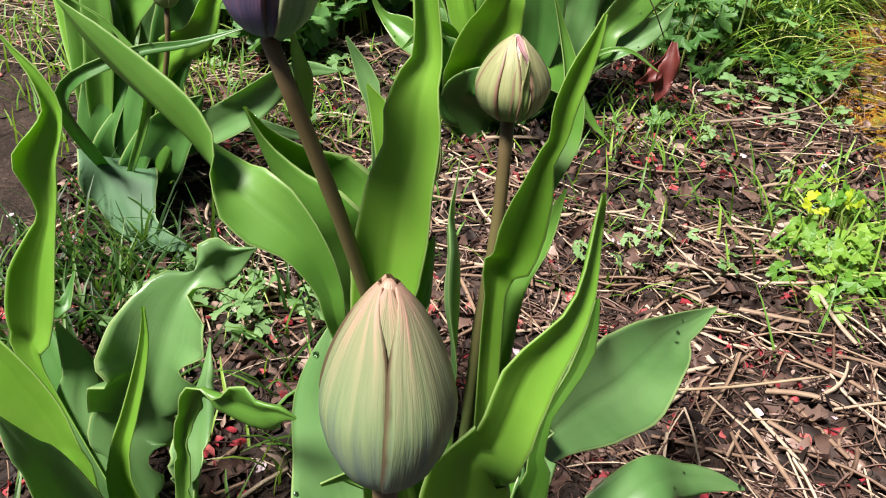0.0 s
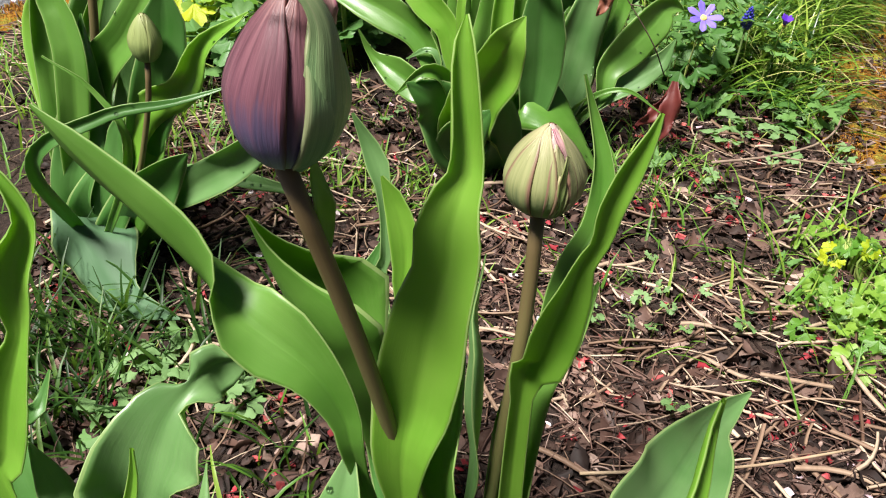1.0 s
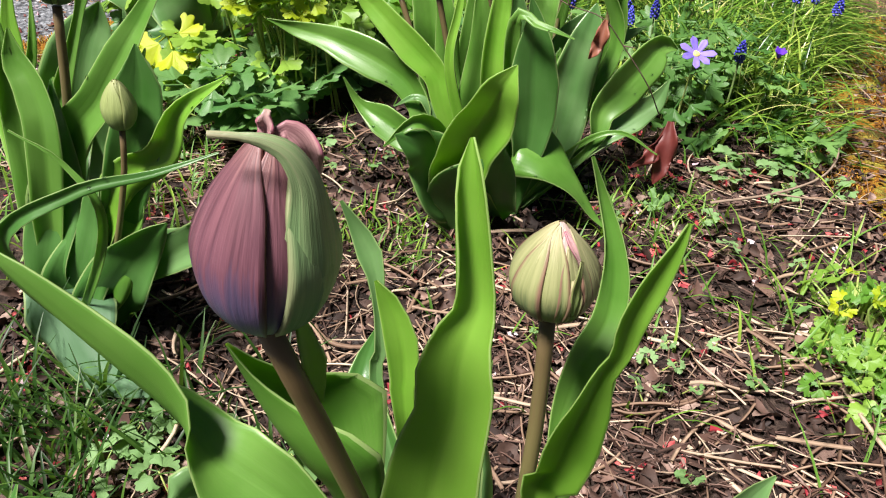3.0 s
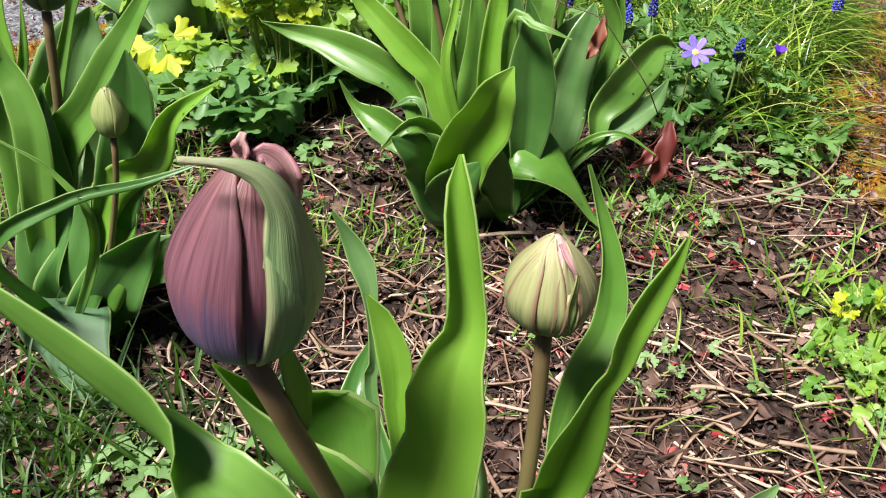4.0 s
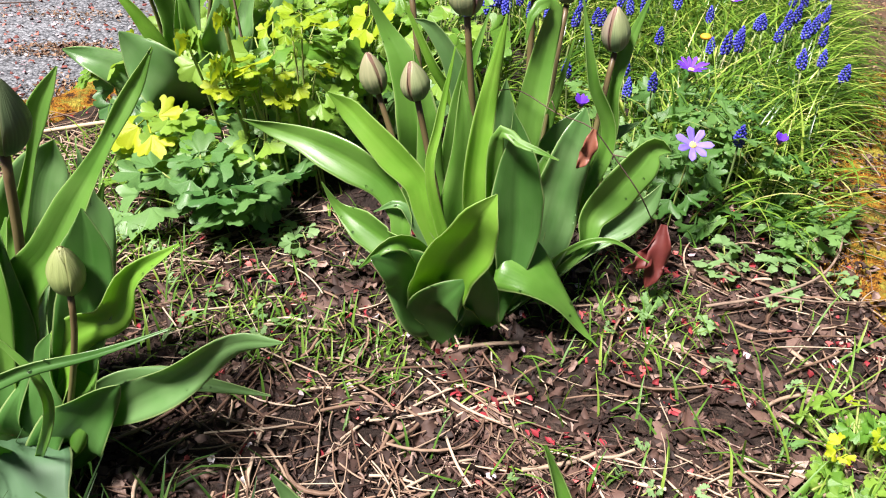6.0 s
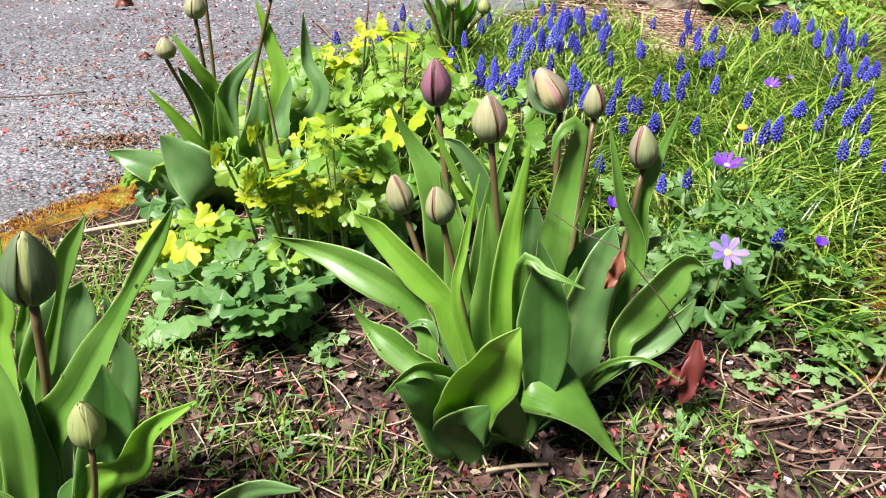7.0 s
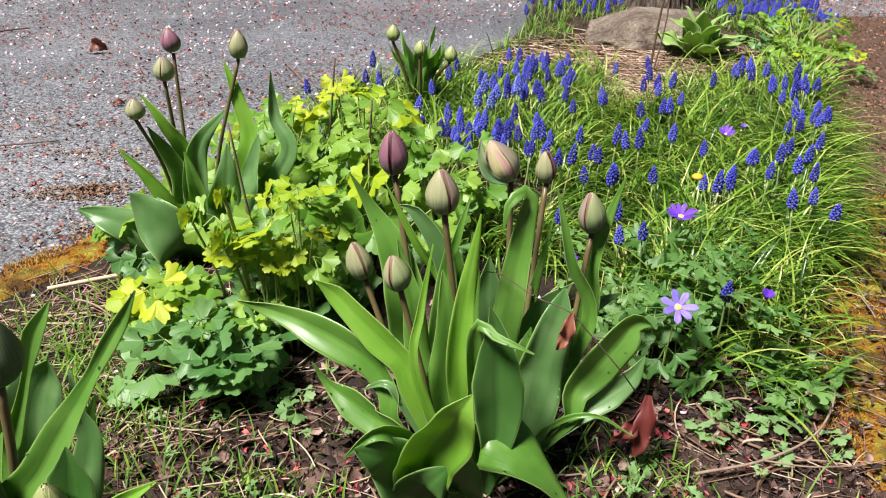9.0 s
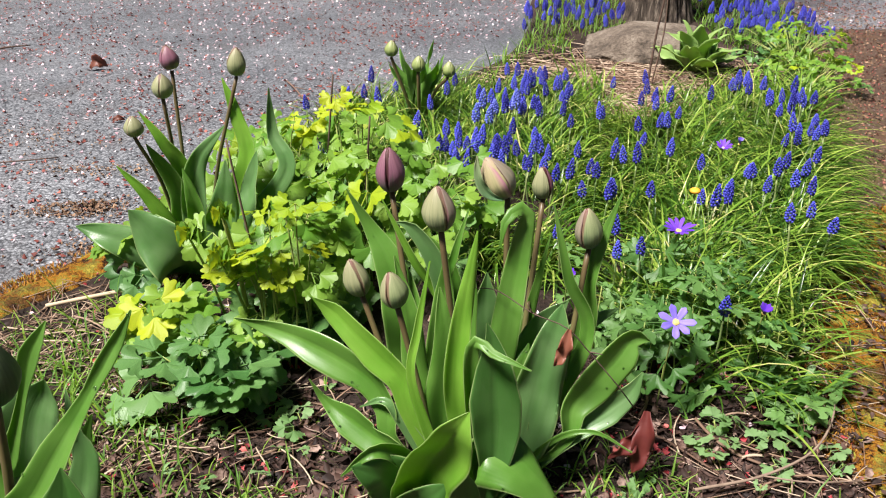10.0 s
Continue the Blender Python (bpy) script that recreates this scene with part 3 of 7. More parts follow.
def moss_tufts(table, y0, y1, inner, outer, count, seed, label):
    """Short crowded shoots that give the moss its fuzz."""
    r2 = random.Random(seed)
    verts, faces = [], []
    for i in range(count):
        y = r2.uniform(y0, y1)
        x = edge(table, y) + r2.uniform(-inner, outer)
        if noise.noise(Vector((x * 14, y * 14, 3.3))) + r2.uniform(-0.35, 0.35) < -0.05:
            continue
        a, ln, w = r2.uniform(0, 6.28), r2.uniform(0.003, 0.008), r2.uniform(0.0006, 0.0014)
        c, sn = math.cos(a), math.sin(a)
        o = len(verts)
        z = -0.008
        verts += [(x - sn * w, y + c * w, z), (x + sn * w, y - c * w, z), (x + c * ln * 0.5 + sn * w, y + sn * ln * 0.5 - c * w, z + ln * 0.8), (x + c * ln * 0.7, y + sn * ln * 0.7, z + ln)]
        faces += [(o, o + 1, o + 2), (o, o + 2, o + 3)]
    ob = mesh_object("moss_tufts", verts, faces, MOSS_TUFT)
    return tagged(ob, label, "moss", kind="stuff")


moss_tufts(LEFT_EDGE, 0.85, 1.45, 0.05, 0.05, 14000, 81, "fuzzy rust-coloured moss at the asphalt edge")
moss_tufts(RIGHT_EDGE, 0.60, 1.45, 0.04, 0.12, 26000, 82, "fuzzy rust-coloured moss at the path edge")

# ---- tree, rock and the plants at the far end ----
def tree_trunk():
    root = thing("tree", (0.66, 2.85, -0.01), "dark fissured trunk of a tree growing in the bed", "tree")
    n, k = 70, 110
    verts, faces = [], []
    for i in range(n + 1):
        z = 2.6 * (i / n) ** 1.4
        r = 0.090 + 0.045 * math.exp(-z / 0.12) - 0.012 * z
        for j in range(k):
            a = 2 * math.pi * j / k
            ridge = noise.noise(Vector((math.cos(a) * 3.2, math.sin(a) * 3.2, z * 1.6))) + 0.5 * noise.noise(Vector((math.cos(a) * 8, math.sin(a) * 8, z * 5)))
            crack = (1 - min(1.0, 2.2 * abs(noise.noise(Vector((math.cos(a) * 7, math.sin(a) * 7, z * 4 + 9)))))) ** 2
            rr = r * (0.95 + 0.10 * ridge - 0.16 * crack)
            verts.append((rr * math.cos(a) + 0.03 * z * z / 4, rr * math.sin(a), z))
    for i in range(n):
        for j in range(k):
            faces.append((i * k + j, i * k + (j + 1) % k, (i + 1) * k + (j + 1) % k, (i + 1) * k + j))
    faces.append(tuple(n * k + j for j in range(k)))
    mesh_object("trunk", verts, faces, BARK, root)
    for a, up in ((40, 1.9), (160, 2.2), (285, 2.4)):
        ca, sa = math.cos(radians(a)), math.sin(radians(a))
        x, y = 0.66 + 0.03, 2.85
        tube(root, [(x, y, up), (x + 0.25 * ca, y + 0.25 * sa, up + 0.3), (x + 0.5 * ca, y + 0.5 * sa, up + 0.75)], 0.05, 0.022, BARK, "limb")


tree_trunk()


def rock():
    rng = random.Random(14)
    bm = bmesh.new()
    bmesh.ops.create_cube(bm, size=1.0)
    bmesh.ops.subdivide_edges(bm, edges=bm.edges, cuts=26, use_grid_fill=True)
    cuts = [((0, 0, 1), 0.40), ((-0.85, -0.2, 0.45), 0.44), ((-0.3, -0.9, 0.35), 0.43), ((0.5, -0.8, 0.5), 0.46), ((0.2, -0.5, 0.85), 0.45), ((-0.4, 0.1, 0.9), 0.44), ((0.9, -0.1, 0.3), 0.46), ((-0.7, -0.7, -0.1), 0.52)]
    cuts = [(Vector(n).normalized(), d) for n, d in cuts]
    for v in bm.verts:
        p = v.co.copy()
        for nor, d in cuts:
            over = p.dot(nor) - d * (1 + 0.06 * noise.noise(p * 3.0 + nor * 5))
            if over > 0:
                p -= nor * over * 0.92
        p *= 1 + noise.noise(p * 4.5) * 0.05 + noise.noise(p * 13) * 0.030 + noise.noise(p * 34) * 0.014
        low = 1 - 0.9 * max(0.0, -p.x - 0.12)
        v.co = Vector((p.x * 0.32, p.y * 0.22, (p.z + 0.5) * 0.118 * low - 0.059))
    me = bpy.data.meshes.new("rock")
    bm.to_mesh(me)
    bm.free()
    me.materials.append(ROCK)
    ob = new("rock", me)
    ob.matrix_world = pose(0.548, 2.37, 0.026, 0, 4, -6)
    tagged(ob, "weathered brown boulder at the foot of the tree", "rock")


rock()


def rosette():
    p = thing("foxglove_rosette", (0.628, 2.21, 0.0), "rosette of pointed soft grey-green leaves", "plant")
    rng = random.Random(5)
    for i in range(16):
        a = radians(i * 137.5)
        tall = 0.15 + 0.85 * (i / 15)
        out = 0.125 * (1.0 - 0.66 * tall)
        up = 0.035 + 0.090 * tall
        c, s = math.cos(a), math.sin(a)
        x, y = 0.628, 2.21
        leaf(p, [(x + 0.006 * c, y + 0.006 * s, 0.0), (x + 0.5 * out * c, y + 0.5 * out * s, up * 0.66), (x + out * c, y + out * s, up), (x + out * 1.25 * c, y + out * 1.25 * s, up * 1.02)],
             0.025 + rng.uniform(0, 0.007), math.degrees(a) + 180, fold=0.22, wave=-0.06, peak=0.5, slim=0.45, mat=LEAF_GREY, n=16, m=6)


rosette()
sap = thing("sapling", (0.492, 2.096, 0.0), "thin bare brown twiggy sapling stems", "sapling")
tube(sap, [(0.492, 2.096, -0.01), (0.50, 2.10, 0.12), (0.515, 2.10, 0.26), (0.52, 2.11, 0.42)], 0.003, 0.0015, TWIG)
tube(sap, [(0.497, 2.090, -0.01), (0.515, 2.09, 0.14), (0.505, 2.08, 0.30)], 0.0022, 0.0012, TWIG)
tube(sap, [(0.510, 2.10, 0.20), (0.54, 2.10, 0.27), (0.55, 2.10, 0.36)], 0.0014, 0.0008, TWIG, "twig")


# ---- tulips ----
def clump(place, label):
    return thing("tulip_clump", place, label, "tulips", "tulip clumps in the bed")


M = clump((0.030, 0.305, 0.0), "green tulip clump with a purple and a pale bud")
R = M
N = clump((0.022, 0.185, 0.0), "tulip clump with one closed cream-green bud")
F = clump((-0.095, 0.250, 0.0), "tulip leaves with chewed and torn edges")
L = clump((-0.245, 0.590, 0.0), "tulip clump with a dark green striped bud")
C = clump((0.075, 0.770, 0.0), "large tulip clump with seven closed buds")
D = clump((-0.305, 1.194, 0.0), "tulip clump with four grey-mauve buds by the drive")
E = clump((-0.024, 1.750, 0.0), "tulip clump with small green buds among muscari")

# the near clump
leaf(M, [(0.0210, 0.2910, 0.0000), (0.0032, 0.2660, 0.1443), (0.0052, 0.2673, 0.1870), (0.0072, 0.2686, 0.2044), (0.0092, 0.2699, 0.2221), (0.0123, 0.2712, 0.2366), (0.0126, 0.2725, 0.2491), (0.0149, 0.2738, 0.2598), (0.0173, 0.2751, 0.2670), (0.0163, 0.2764, 0.2798), (0.0150, 0.2777, 0.2945), (0.0139, 0.2790, 0.3026), (0.0131, 0.2810, 0.3067)], 0.0129, 270, up=0.45, wid=(0.0060, 0.0053, 0.0125, 0.0129, 0.0117, 0.0096, 0.0097, 0.0067, 0.0044, 0.0042, 0.0034, 0.0025, 0.0004), rolls=(-20, -20, -8, -8, -8, -11, -11, -16, -32, -32, -41, -60, -59), fold=0.42, ripple=0.05, curl=((0, 0, 0), (0.80, 0, 0), (0.86, 0.7, 0), (0.91, 1.5, 0.1), (0.97, 1.1, 0.1), (1, 0.3, 0)), mat=LEAF_LIME, n=52, m=16)
leaf(M, [(0.0160, 0.2930, 0.0000), (-0.0114, 0.2670, 0.1528), (-0.0166, 0.2675, 0.1793), (-0.0256, 0.2695, 0.1963), (-0.0373, 0.2725, 0.2059), (-0.0473, 0.2755, 0.2120), (-0.0534, 0.2785, 0.2166), (-0.0576, 0.2800, 0.2198), (-0.0635, 0.2810, 0.2283), (-0.0727, 0.2830, 0.2375), (-0.0840, 0.2855, 0.2484), (-0.0960, 0.2880, 0.2610), (-0.1045, 0.2900, 0.2708)], 0.0133, 270, up=0.45, wid=(0.0050, 0.0027, 0.0049, 0.0078, 0.0126, 0.0115, 0.0074, 0.0112, 0.0133, 0.0131, 0.0099, 0.0057, 0.0004), rolls=(19, 19, 16, 14, 5, 12, 48, 108, 124, 127, 132, 138, 137), fold=0.35, ripple=0.04, mat=LEAF, n=52, m=14)
leaf(M, [(0.0220, 0.3050, 0.0000), (-0.0165, 0.3060, 0.1397), (-0.0235, 0.3060, 0.1660), (-0.0316, 0.3060, 0.1814), (-0.0387, 0.3060, 0.1945), (-0.0433, 0.3050, 0.2056), (-0.0473, 0.3030, 0.2189), (-0.0498, 0.2980, 0.2336)], 0.0344, 270, up=0.45, wid=(0.0060, 0.0096, 0.0217, 0.0344, 0.0291, 0.0163, 0.0064, 0.0004), rolls=(83, 83, 81, 78, 79, 81, 73, 72), fold=1.25, ripple=0.04, n=40, m=14)
leaf(M, [(0.0220, 0.3100, 0.0000), (-0.0119, 0.3750, 0.1398), (-0.0116, 0.3786, 0.1594), (-0.0125, 0.3822, 0.1779), (-0.0137, 0.3858, 0.1940), (-0.0159, 0.3894, 0.2025), (-0.0201, 0.3930, 0.2107), (-0.0277, 0.3930, 0.2254)], 0.0060, 270, up=0.45, wid=(0.0060, 0.0028, 0.0028, 0.0019, 0.0029, 0.0052, 0.0040, 0.0004), rolls=(-2, -2, -1, -2, -8, -6, -6, -12), fold=0.5, ripple=0.05, mat=LEAF_PALE, n=30, m=12)
leaf(M, [(0.0200, 0.3090, 0.0000), (0.0000, 0.3310, 0.1688), (-0.0010, 0.3337, 0.1866), (-0.0023, 0.3363, 0.2045), (-0.0068, 0.3390, 0.2186), (-0.0112, 0.3390, 0.2272)], 0.0060, 270, up=0.45, wid=(0.0060, 0.0034, 0.0045, 0.0059, 0.0042, 0.0004), rolls=(-6, -6, -5, -9, -11, -12), fold=0.35, ripple=0.05, mat=LEAF_LIME, n=30, m=12)
leaf(M, [(0.023, 0.311, 0.000), (-0.015, 0.370, 0.124), (-0.020, 0.390, 0.142), (-0.015, 0.400, 0.159)], 0.0163, 270, fold=0.2, mat=LEAF_DEEP)
leaf(R, [(0.0520, 0.3180, 0.0000), (0.0475, 0.3220, 0.1399), (0.0527, 0.3198, 0.1599), (0.0553, 0.3175, 0.1794), (0.0578, 0.3153, 0.1965), (0.0600, 0.3130, 0.2124), (0.0638, 0.3107, 0.2239), (0.0643, 0.3085, 0.2377), (0.0675, 0.3062, 0.2538), (0.0706, 0.3040, 0.2660), (0.0720, 0.3030, 0.2741)], 0.0100, 270, up=0.45, wid=(0.0060, 0.0045, 0.0093, 0.0100, 0.0081, 0.0042, 0.0033, 0.0042, 0.0040, 0.0022, 0.0004), rolls=(-1, 0, 8, 7, 7, 9, -6, -5, 1, -2, -2), fold=0.45, ripple=0.05, curl=((0, 0, 0), (0.68, 0, 0), (0.80, 0.6, 0), (0.88, 0.6, 0.2), (1, 0.2, 0.2)), mat=LEAF_LIME, n=48, m=14)
leaf(R, [(0.052, 0.331, 0.000), (0.052, 0.330, 0.120), (0.067, 0.340, 0.157), (0.074, 0.345, 0.182)], 0.0117, 245, fold=0.2)
leaf(R, [(0.0460, 0.3360, 0.0000), (0.0565, 0.3440, 0.1323), (0.0582, 0.3500, 0.1505), (0.0628, 0.3560, 0.1663), (0.0684, 0.3620, 0.1807), (0.0746, 0.3680, 0.1913), (0.0765, 0.3740, 0.2051), (0.0750, 0.3800, 0.2191), (0.0704, 0.3860, 0.2333), (0.0637, 0.3860, 0.2512)], 0.0068, 270, up=0.45, wid=(0.0060, 0.0032, 0.0031, 0.0060, 0.0068, 0.0063, 0.0055, 0.0037, 0.0021, 0.0004), rolls=(1, 0, -10, -12, -8, -4, -1, -1, -2, -9), fold=0.4, ripple=0.06, curl=((0, 0, 0), (0.78, 0, 0), (0.88, 0.8, 0), (0.95, 0.8, 0), (1, 0.2, 0)), n=48, m=14)
leaf(R, [(0.031, 0.329, 0.000), (0.031, 0.320, 0.142), (0.027, 0.328, 0.175), (0.028, 0.330, 0.202)], 0.0092, 190, fold=0.3, peak=0.6, mat=LEAF_PALE)
leaf(M, [(0.025, 0.289, 0.000), (0.018, 0.272, 0.148), (0.021, 0.275, 0.175), (0.022, 0.280, 0.196)], 0.0160, 230, fold=0.35, peak=0.6)
# the front clump
leaf(N, [(0.0340, 0.1850, 0.0000), (0.0339, 0.1710, 0.1914), (0.0403, 0.1730, 0.2070), (0.0438, 0.1750, 0.2194), (0.0467, 0.1770, 0.2311), (0.0518, 0.1790, 0.2402), (0.0558, 0.1810, 0.2475), (0.0574, 0.1830, 0.2545), (0.0576, 0.1850, 0.2620), (0.0580, 0.1870, 0.2688), (0.0580, 0.1860, 0.2754)], 0.0115, 270, up=0.45, wid=(0.0060, 0.0115, 0.0087, 0.0069, 0.0070, 0.0055, 0.0035, 0.0025, 0.0019, 0.0016, 0.0004), rolls=(5, 6, 13, 14, 15, 16, 17, 20, 22, 42, 38), fold=0.45, ripple=0.05, curl=((0, 0, 0), (0.84, 0, 0), (0.90, 0.6, 0), (0.96, 0.7, 0), (1, 0.2, 0)), mat=LEAF_LIME, n=48, m=14)
leaf(N, [(0.0340, 0.1900, 0.0000), (0.0549, 0.1920, 0.1665), (0.0549, 0.1930, 0.1845), (0.0566, 0.1940, 0.2011), (0.0607, 0.1950, 0.2114), (0.0637, 0.1960, 0.2244), (0.0637, 0.1960, 0.2393)], 0.0050, 270, up=0.45, wid=(0.0050, 0.0049, 0.0023, 0.0016, 0.0020, 0.0024, 0.0004), rolls=(3, 3, 2, -4, -1, 1, 0), fold=0.3, ripple=0.03, n=30, m=12)
leaf(N, [(0.0290, 0.1950, 0.0000), (0.0586, 0.2090, 0.1511), (0.0627, 0.2260, 0.1521), (0.0827, 0.2615, 0.1349), (0.1033, 0.2915, 0.1198), (0.1217, 0.3200, 0.1126), (0.1369, 0.3460, 0.1036), (0.1540, 0.3650, 0.0970), (0.1692, 0.3780, 0.0961)], 0.0208, 270, up=0.45, wid=(0.0060, 0.0051, 0.0058, 0.0169, 0.0208, 0.0153, 0.0083, 0.0055, 0.0004), rolls=(-26, -21, -47, -45, -40, -37, -30, -18, -18), fold=0.3, ripple=0.05, curl=((0, 0, 0), (0.7, 0, 0), (0.85, 0.2, 1.0), (1, 0.3, 0.6)), mat=LEAF_PALE, n=44, m=16)
leaf(N, [(0.032, 0.191, 0.000), (0.100, 0.240, 0.103), (0.133, 0.265, 0.093), (0.163, 0.275, 0.077)], 0.0141, 260, fold=0.15, up=1.6, mat=LEAF_PALE)
leaf(N, [(0.017, 0.196, 0.000), (-0.009, 0.235, 0.111), (-0.018, 0.250, 0.136), (-0.015, 0.270, 0.164)], 0.0207, 255, fold=0.25, mat=LEAF_PALE)
leaf(N, [(0.0100, 0.1870, 0.0000), (0.0104, 0.1780, 0.1769), (0.0092, 0.1760, 0.1877), (0.0054, 0.1740, 0.1933), (0.0011, 0.1720, 0.1957), (-0.0019, 0.1700, 0.1939)], 0.0050, 270, up=0.45, wid=(0.0050, 0.0021, 0.0022, 0.0020, 0.0018, 0.0004), rolls=(3, 3, -1, -20, -28, -42), fold=0.5, ripple=0.04, n=30, m=8)
leaf(N, [(0.031, 0.193, 0.000), (0.046, 0.190, 0.164), (0.055, 0.210, 0.161), (0.060, 0.220, 0.163)], 0.0083, 230, fold=0.3)
# the chewed clump
leaf(F, [(-0.1020, 0.2600, 0.0000), (-0.1465, 0.2850, 0.1076), (-0.1444, 0.2864, 0.1284), (-0.1414, 0.2877, 0.1429), (-0.1370, 0.2891, 0.1598), (-0.1315, 0.2905, 0.1748), (-0.1280, 0.2918, 0.1847), (-0.1266, 0.2932, 0.1969), (-0.1260, 0.2945, 0.2083), (-0.1196, 0.2959, 0.2215), (-0.1178, 0.2973, 0.2295), (-0.1222, 0.2986, 0.2403), (-0.1295, 0.3000, 0.2485), (-0.1326, 0.3000, 0.2534)], 0.0103, 270, up=0.45, wid=(0.0050, 0.0032, 0.0087, 0.0103, 0.0097, 0.0062, 0.0034, 0.0054, 0.0077, 0.0046, 0.0030, 0.0021, 0.0010, 0.0004), rolls=(-9, -8, 2, 4, 5, 5, 2, 0, 4, 4, -2, -7, -9, -14), fold=0.5, ripple=0.05, curl=((0, 0, 0), (0.74, 0, 0), (0.80, 0.5, 0.2), (0.87, 1.1, 0.2), (0.95, 0.5, 0.5), (1, 0.2, 0.2)), mat=LEAF_LIME, n=56, m=14)
leaf(F, [(-0.0890, 0.2610, 0.0000), (-0.1092, 0.2740, 0.0706), (-0.1048, 0.2806, 0.0885), (-0.0951, 0.2871, 0.1149), (-0.0911, 0.2937, 0.1288), (-0.0867, 0.3003, 0.1401), (-0.0815, 0.3069, 0.1465), (-0.0766, 0.3134, 0.1503), (-0.0704, 0.3200, 0.1506), (-0.0563, 0.3180, 0.1574)], 0.0208, 270, up=0.45, wid=(0.0060, 0.0149, 0.0195, 0.0208, 0.0199, 0.0156, 0.0089, 0.0105, 0.0098, 0.0004), rolls=(3, 4, 7, 5, 2, -1, 6, 34, 40, 31), fold=0.35, ripple=0.30, torn=0.5, mat=LEAF_PALE, m=14)
leaf(F, [(-0.0830, 0.2530, 0.0000), (-0.0977, 0.2460, 0.0782), (-0.0978, 0.2480, 0.1036), (-0.0917, 0.2500, 0.1237), (-0.0852, 0.2520, 0.1449), (-0.0814, 0.2540, 0.1615), (-0.0797, 0.2540, 0.1754)], 0.0071, 270, up=0.45, wid=(0.0050, 0.0071, 0.0041, 0.0032, 0.0025, 0.0017, 0.0004), rolls=(-6, -4, 2, 5, 4, 4, 3), fold=0.5, ripple=0.03, mat=LEAF_LIME, n=30, m=12)
leaf(F, [(-0.0840, 0.2460, 0.0000), (-0.0677, 0.2380, 0.1192), (-0.0612, 0.2348, 0.1454), (-0.0541, 0.2316, 0.1588), (-0.0437, 0.2284, 0.1590), (-0.0345, 0.2252, 0.1587), (-0.0271, 0.2220, 0.1622), (-0.0201, 0.2220, 0.1598)], 0.0112, 270, up=0.45, wid=(0.0050, 0.0030, 0.0030, 0.0058, 0.0094, 0.0112, 0.0071, 0.0004), rolls=(5, 5, 6, 16, 26, 23, 24, 23), fold=0.4, ripple=0.28, torn=0.5, m=12)
leaf(F, [(-0.1070, 0.2480, 0.0000), (-0.1104, 0.2400, 0.0943), (-0.1156, 0.2415, 0.1106), (-0.1222, 0.2430, 0.1305), (-0.1296, 0.2445, 0.1478), (-0.1371, 0.2460, 0.1606), (-0.1462, 0.2460, 0.1716)], 0.0138, 270, up=0.45, wid=(0.0060, 0.0052, 0.0119, 0.0138, 0.0123, 0.0101, 0.0004), rolls=(4, 1, -10, -11, -13, -15, -16), fold=0.4, ripple=0.06, mat=LEAF_LIME, n=36, m=14)
leaf(F, [(-0.103, 0.258, 0.000), (-0.131, 0.280, 0.079), (-0.131, 0.288, 0.106), (-0.137, 0.292, 0.131)], 0.0129, 285, fold=0.15, mat=LEAF_PALE)
leaf(F, [(-0.102, 0.240, 0.000), (-0.113, 0.225, 0.114), (-0.116, 0.220, 0.135), (-0.119, 0.218, 0.155)], 0.0124, 300, fold=0.2, mat=LEAF_PALE)
leaf(F, [(-0.087, 0.259, 0.000), (-0.071, 0.245, 0.087), (-0.068, 0.255, 0.113), (-0.067, 0.280, 0.139)], 0.0102, 245, fold=0.2, wave=0.15, torn=0.4, mat=LEAF_PALE)
leaf(F, [(-0.101, 0.260, 0.000), (-0.166, 0.320, 0.093), (-0.162, 0.340, 0.098), (-0.158, 0.350, 0.112)], 0.0108, 250, fold=0.2, mat=LEAF_DEEP)
# the clump at the shady side
leaf(L, [(-0.2340, 0.5940, 0.0000), (-0.2303, 0.5980, 0.1242), (-0.2014, 0.6033, 0.1712), (-0.1836, 0.6087, 0.2006), (-0.1708, 0.6140, 0.2202), (-0.1615, 0.6193, 0.2354), (-0.1497, 0.6247, 0.2550), (-0.1419, 0.6300, 0.2682), (-0.1304, 0.6300, 0.2889)], 0.0151, 270, up=0.45, wid=(0.0060, 0.0151, 0.0119, 0.0101, 0.0065, 0.0041, 0.0052, 0.0044, 0.0004), rolls=(1, 4, 7, 6, -8, -8, 4, 9, 12), fold=0.4, ripple=0.12, n=48, m=12)
leaf(L, [(-0.233, 0.588, 0.000), (-0.194, 0.575, 0.118), (-0.156, 0.570, 0.150), (-0.139, 0.565, 0.183), (-0.109, 0.563, 0.206)], 0.0132, 265, fold=0.35, wave=0.15, mat=LEAF_LIME)
leaf(L, [(-0.233, 0.589, 0.000), (-0.199, 0.580, 0.045), (-0.137, 0.580, 0.090), (-0.094, 0.578, 0.125), (-0.062, 0.577, 0.129)], 0.0134, 280, fold=0.25, wave=0.06, peak=0.6, mat=LEAF_PALE)
leaf(L, [(-0.233, 0.591, 0.000), (-0.193, 0.600, 0.058), (-0.156, 0.610, 0.065), (-0.118, 0.610, 0.059), (-0.081, 0.610, 0.052)], 0.0085, 285, fold=0.15, mat=LEAF_PALE)
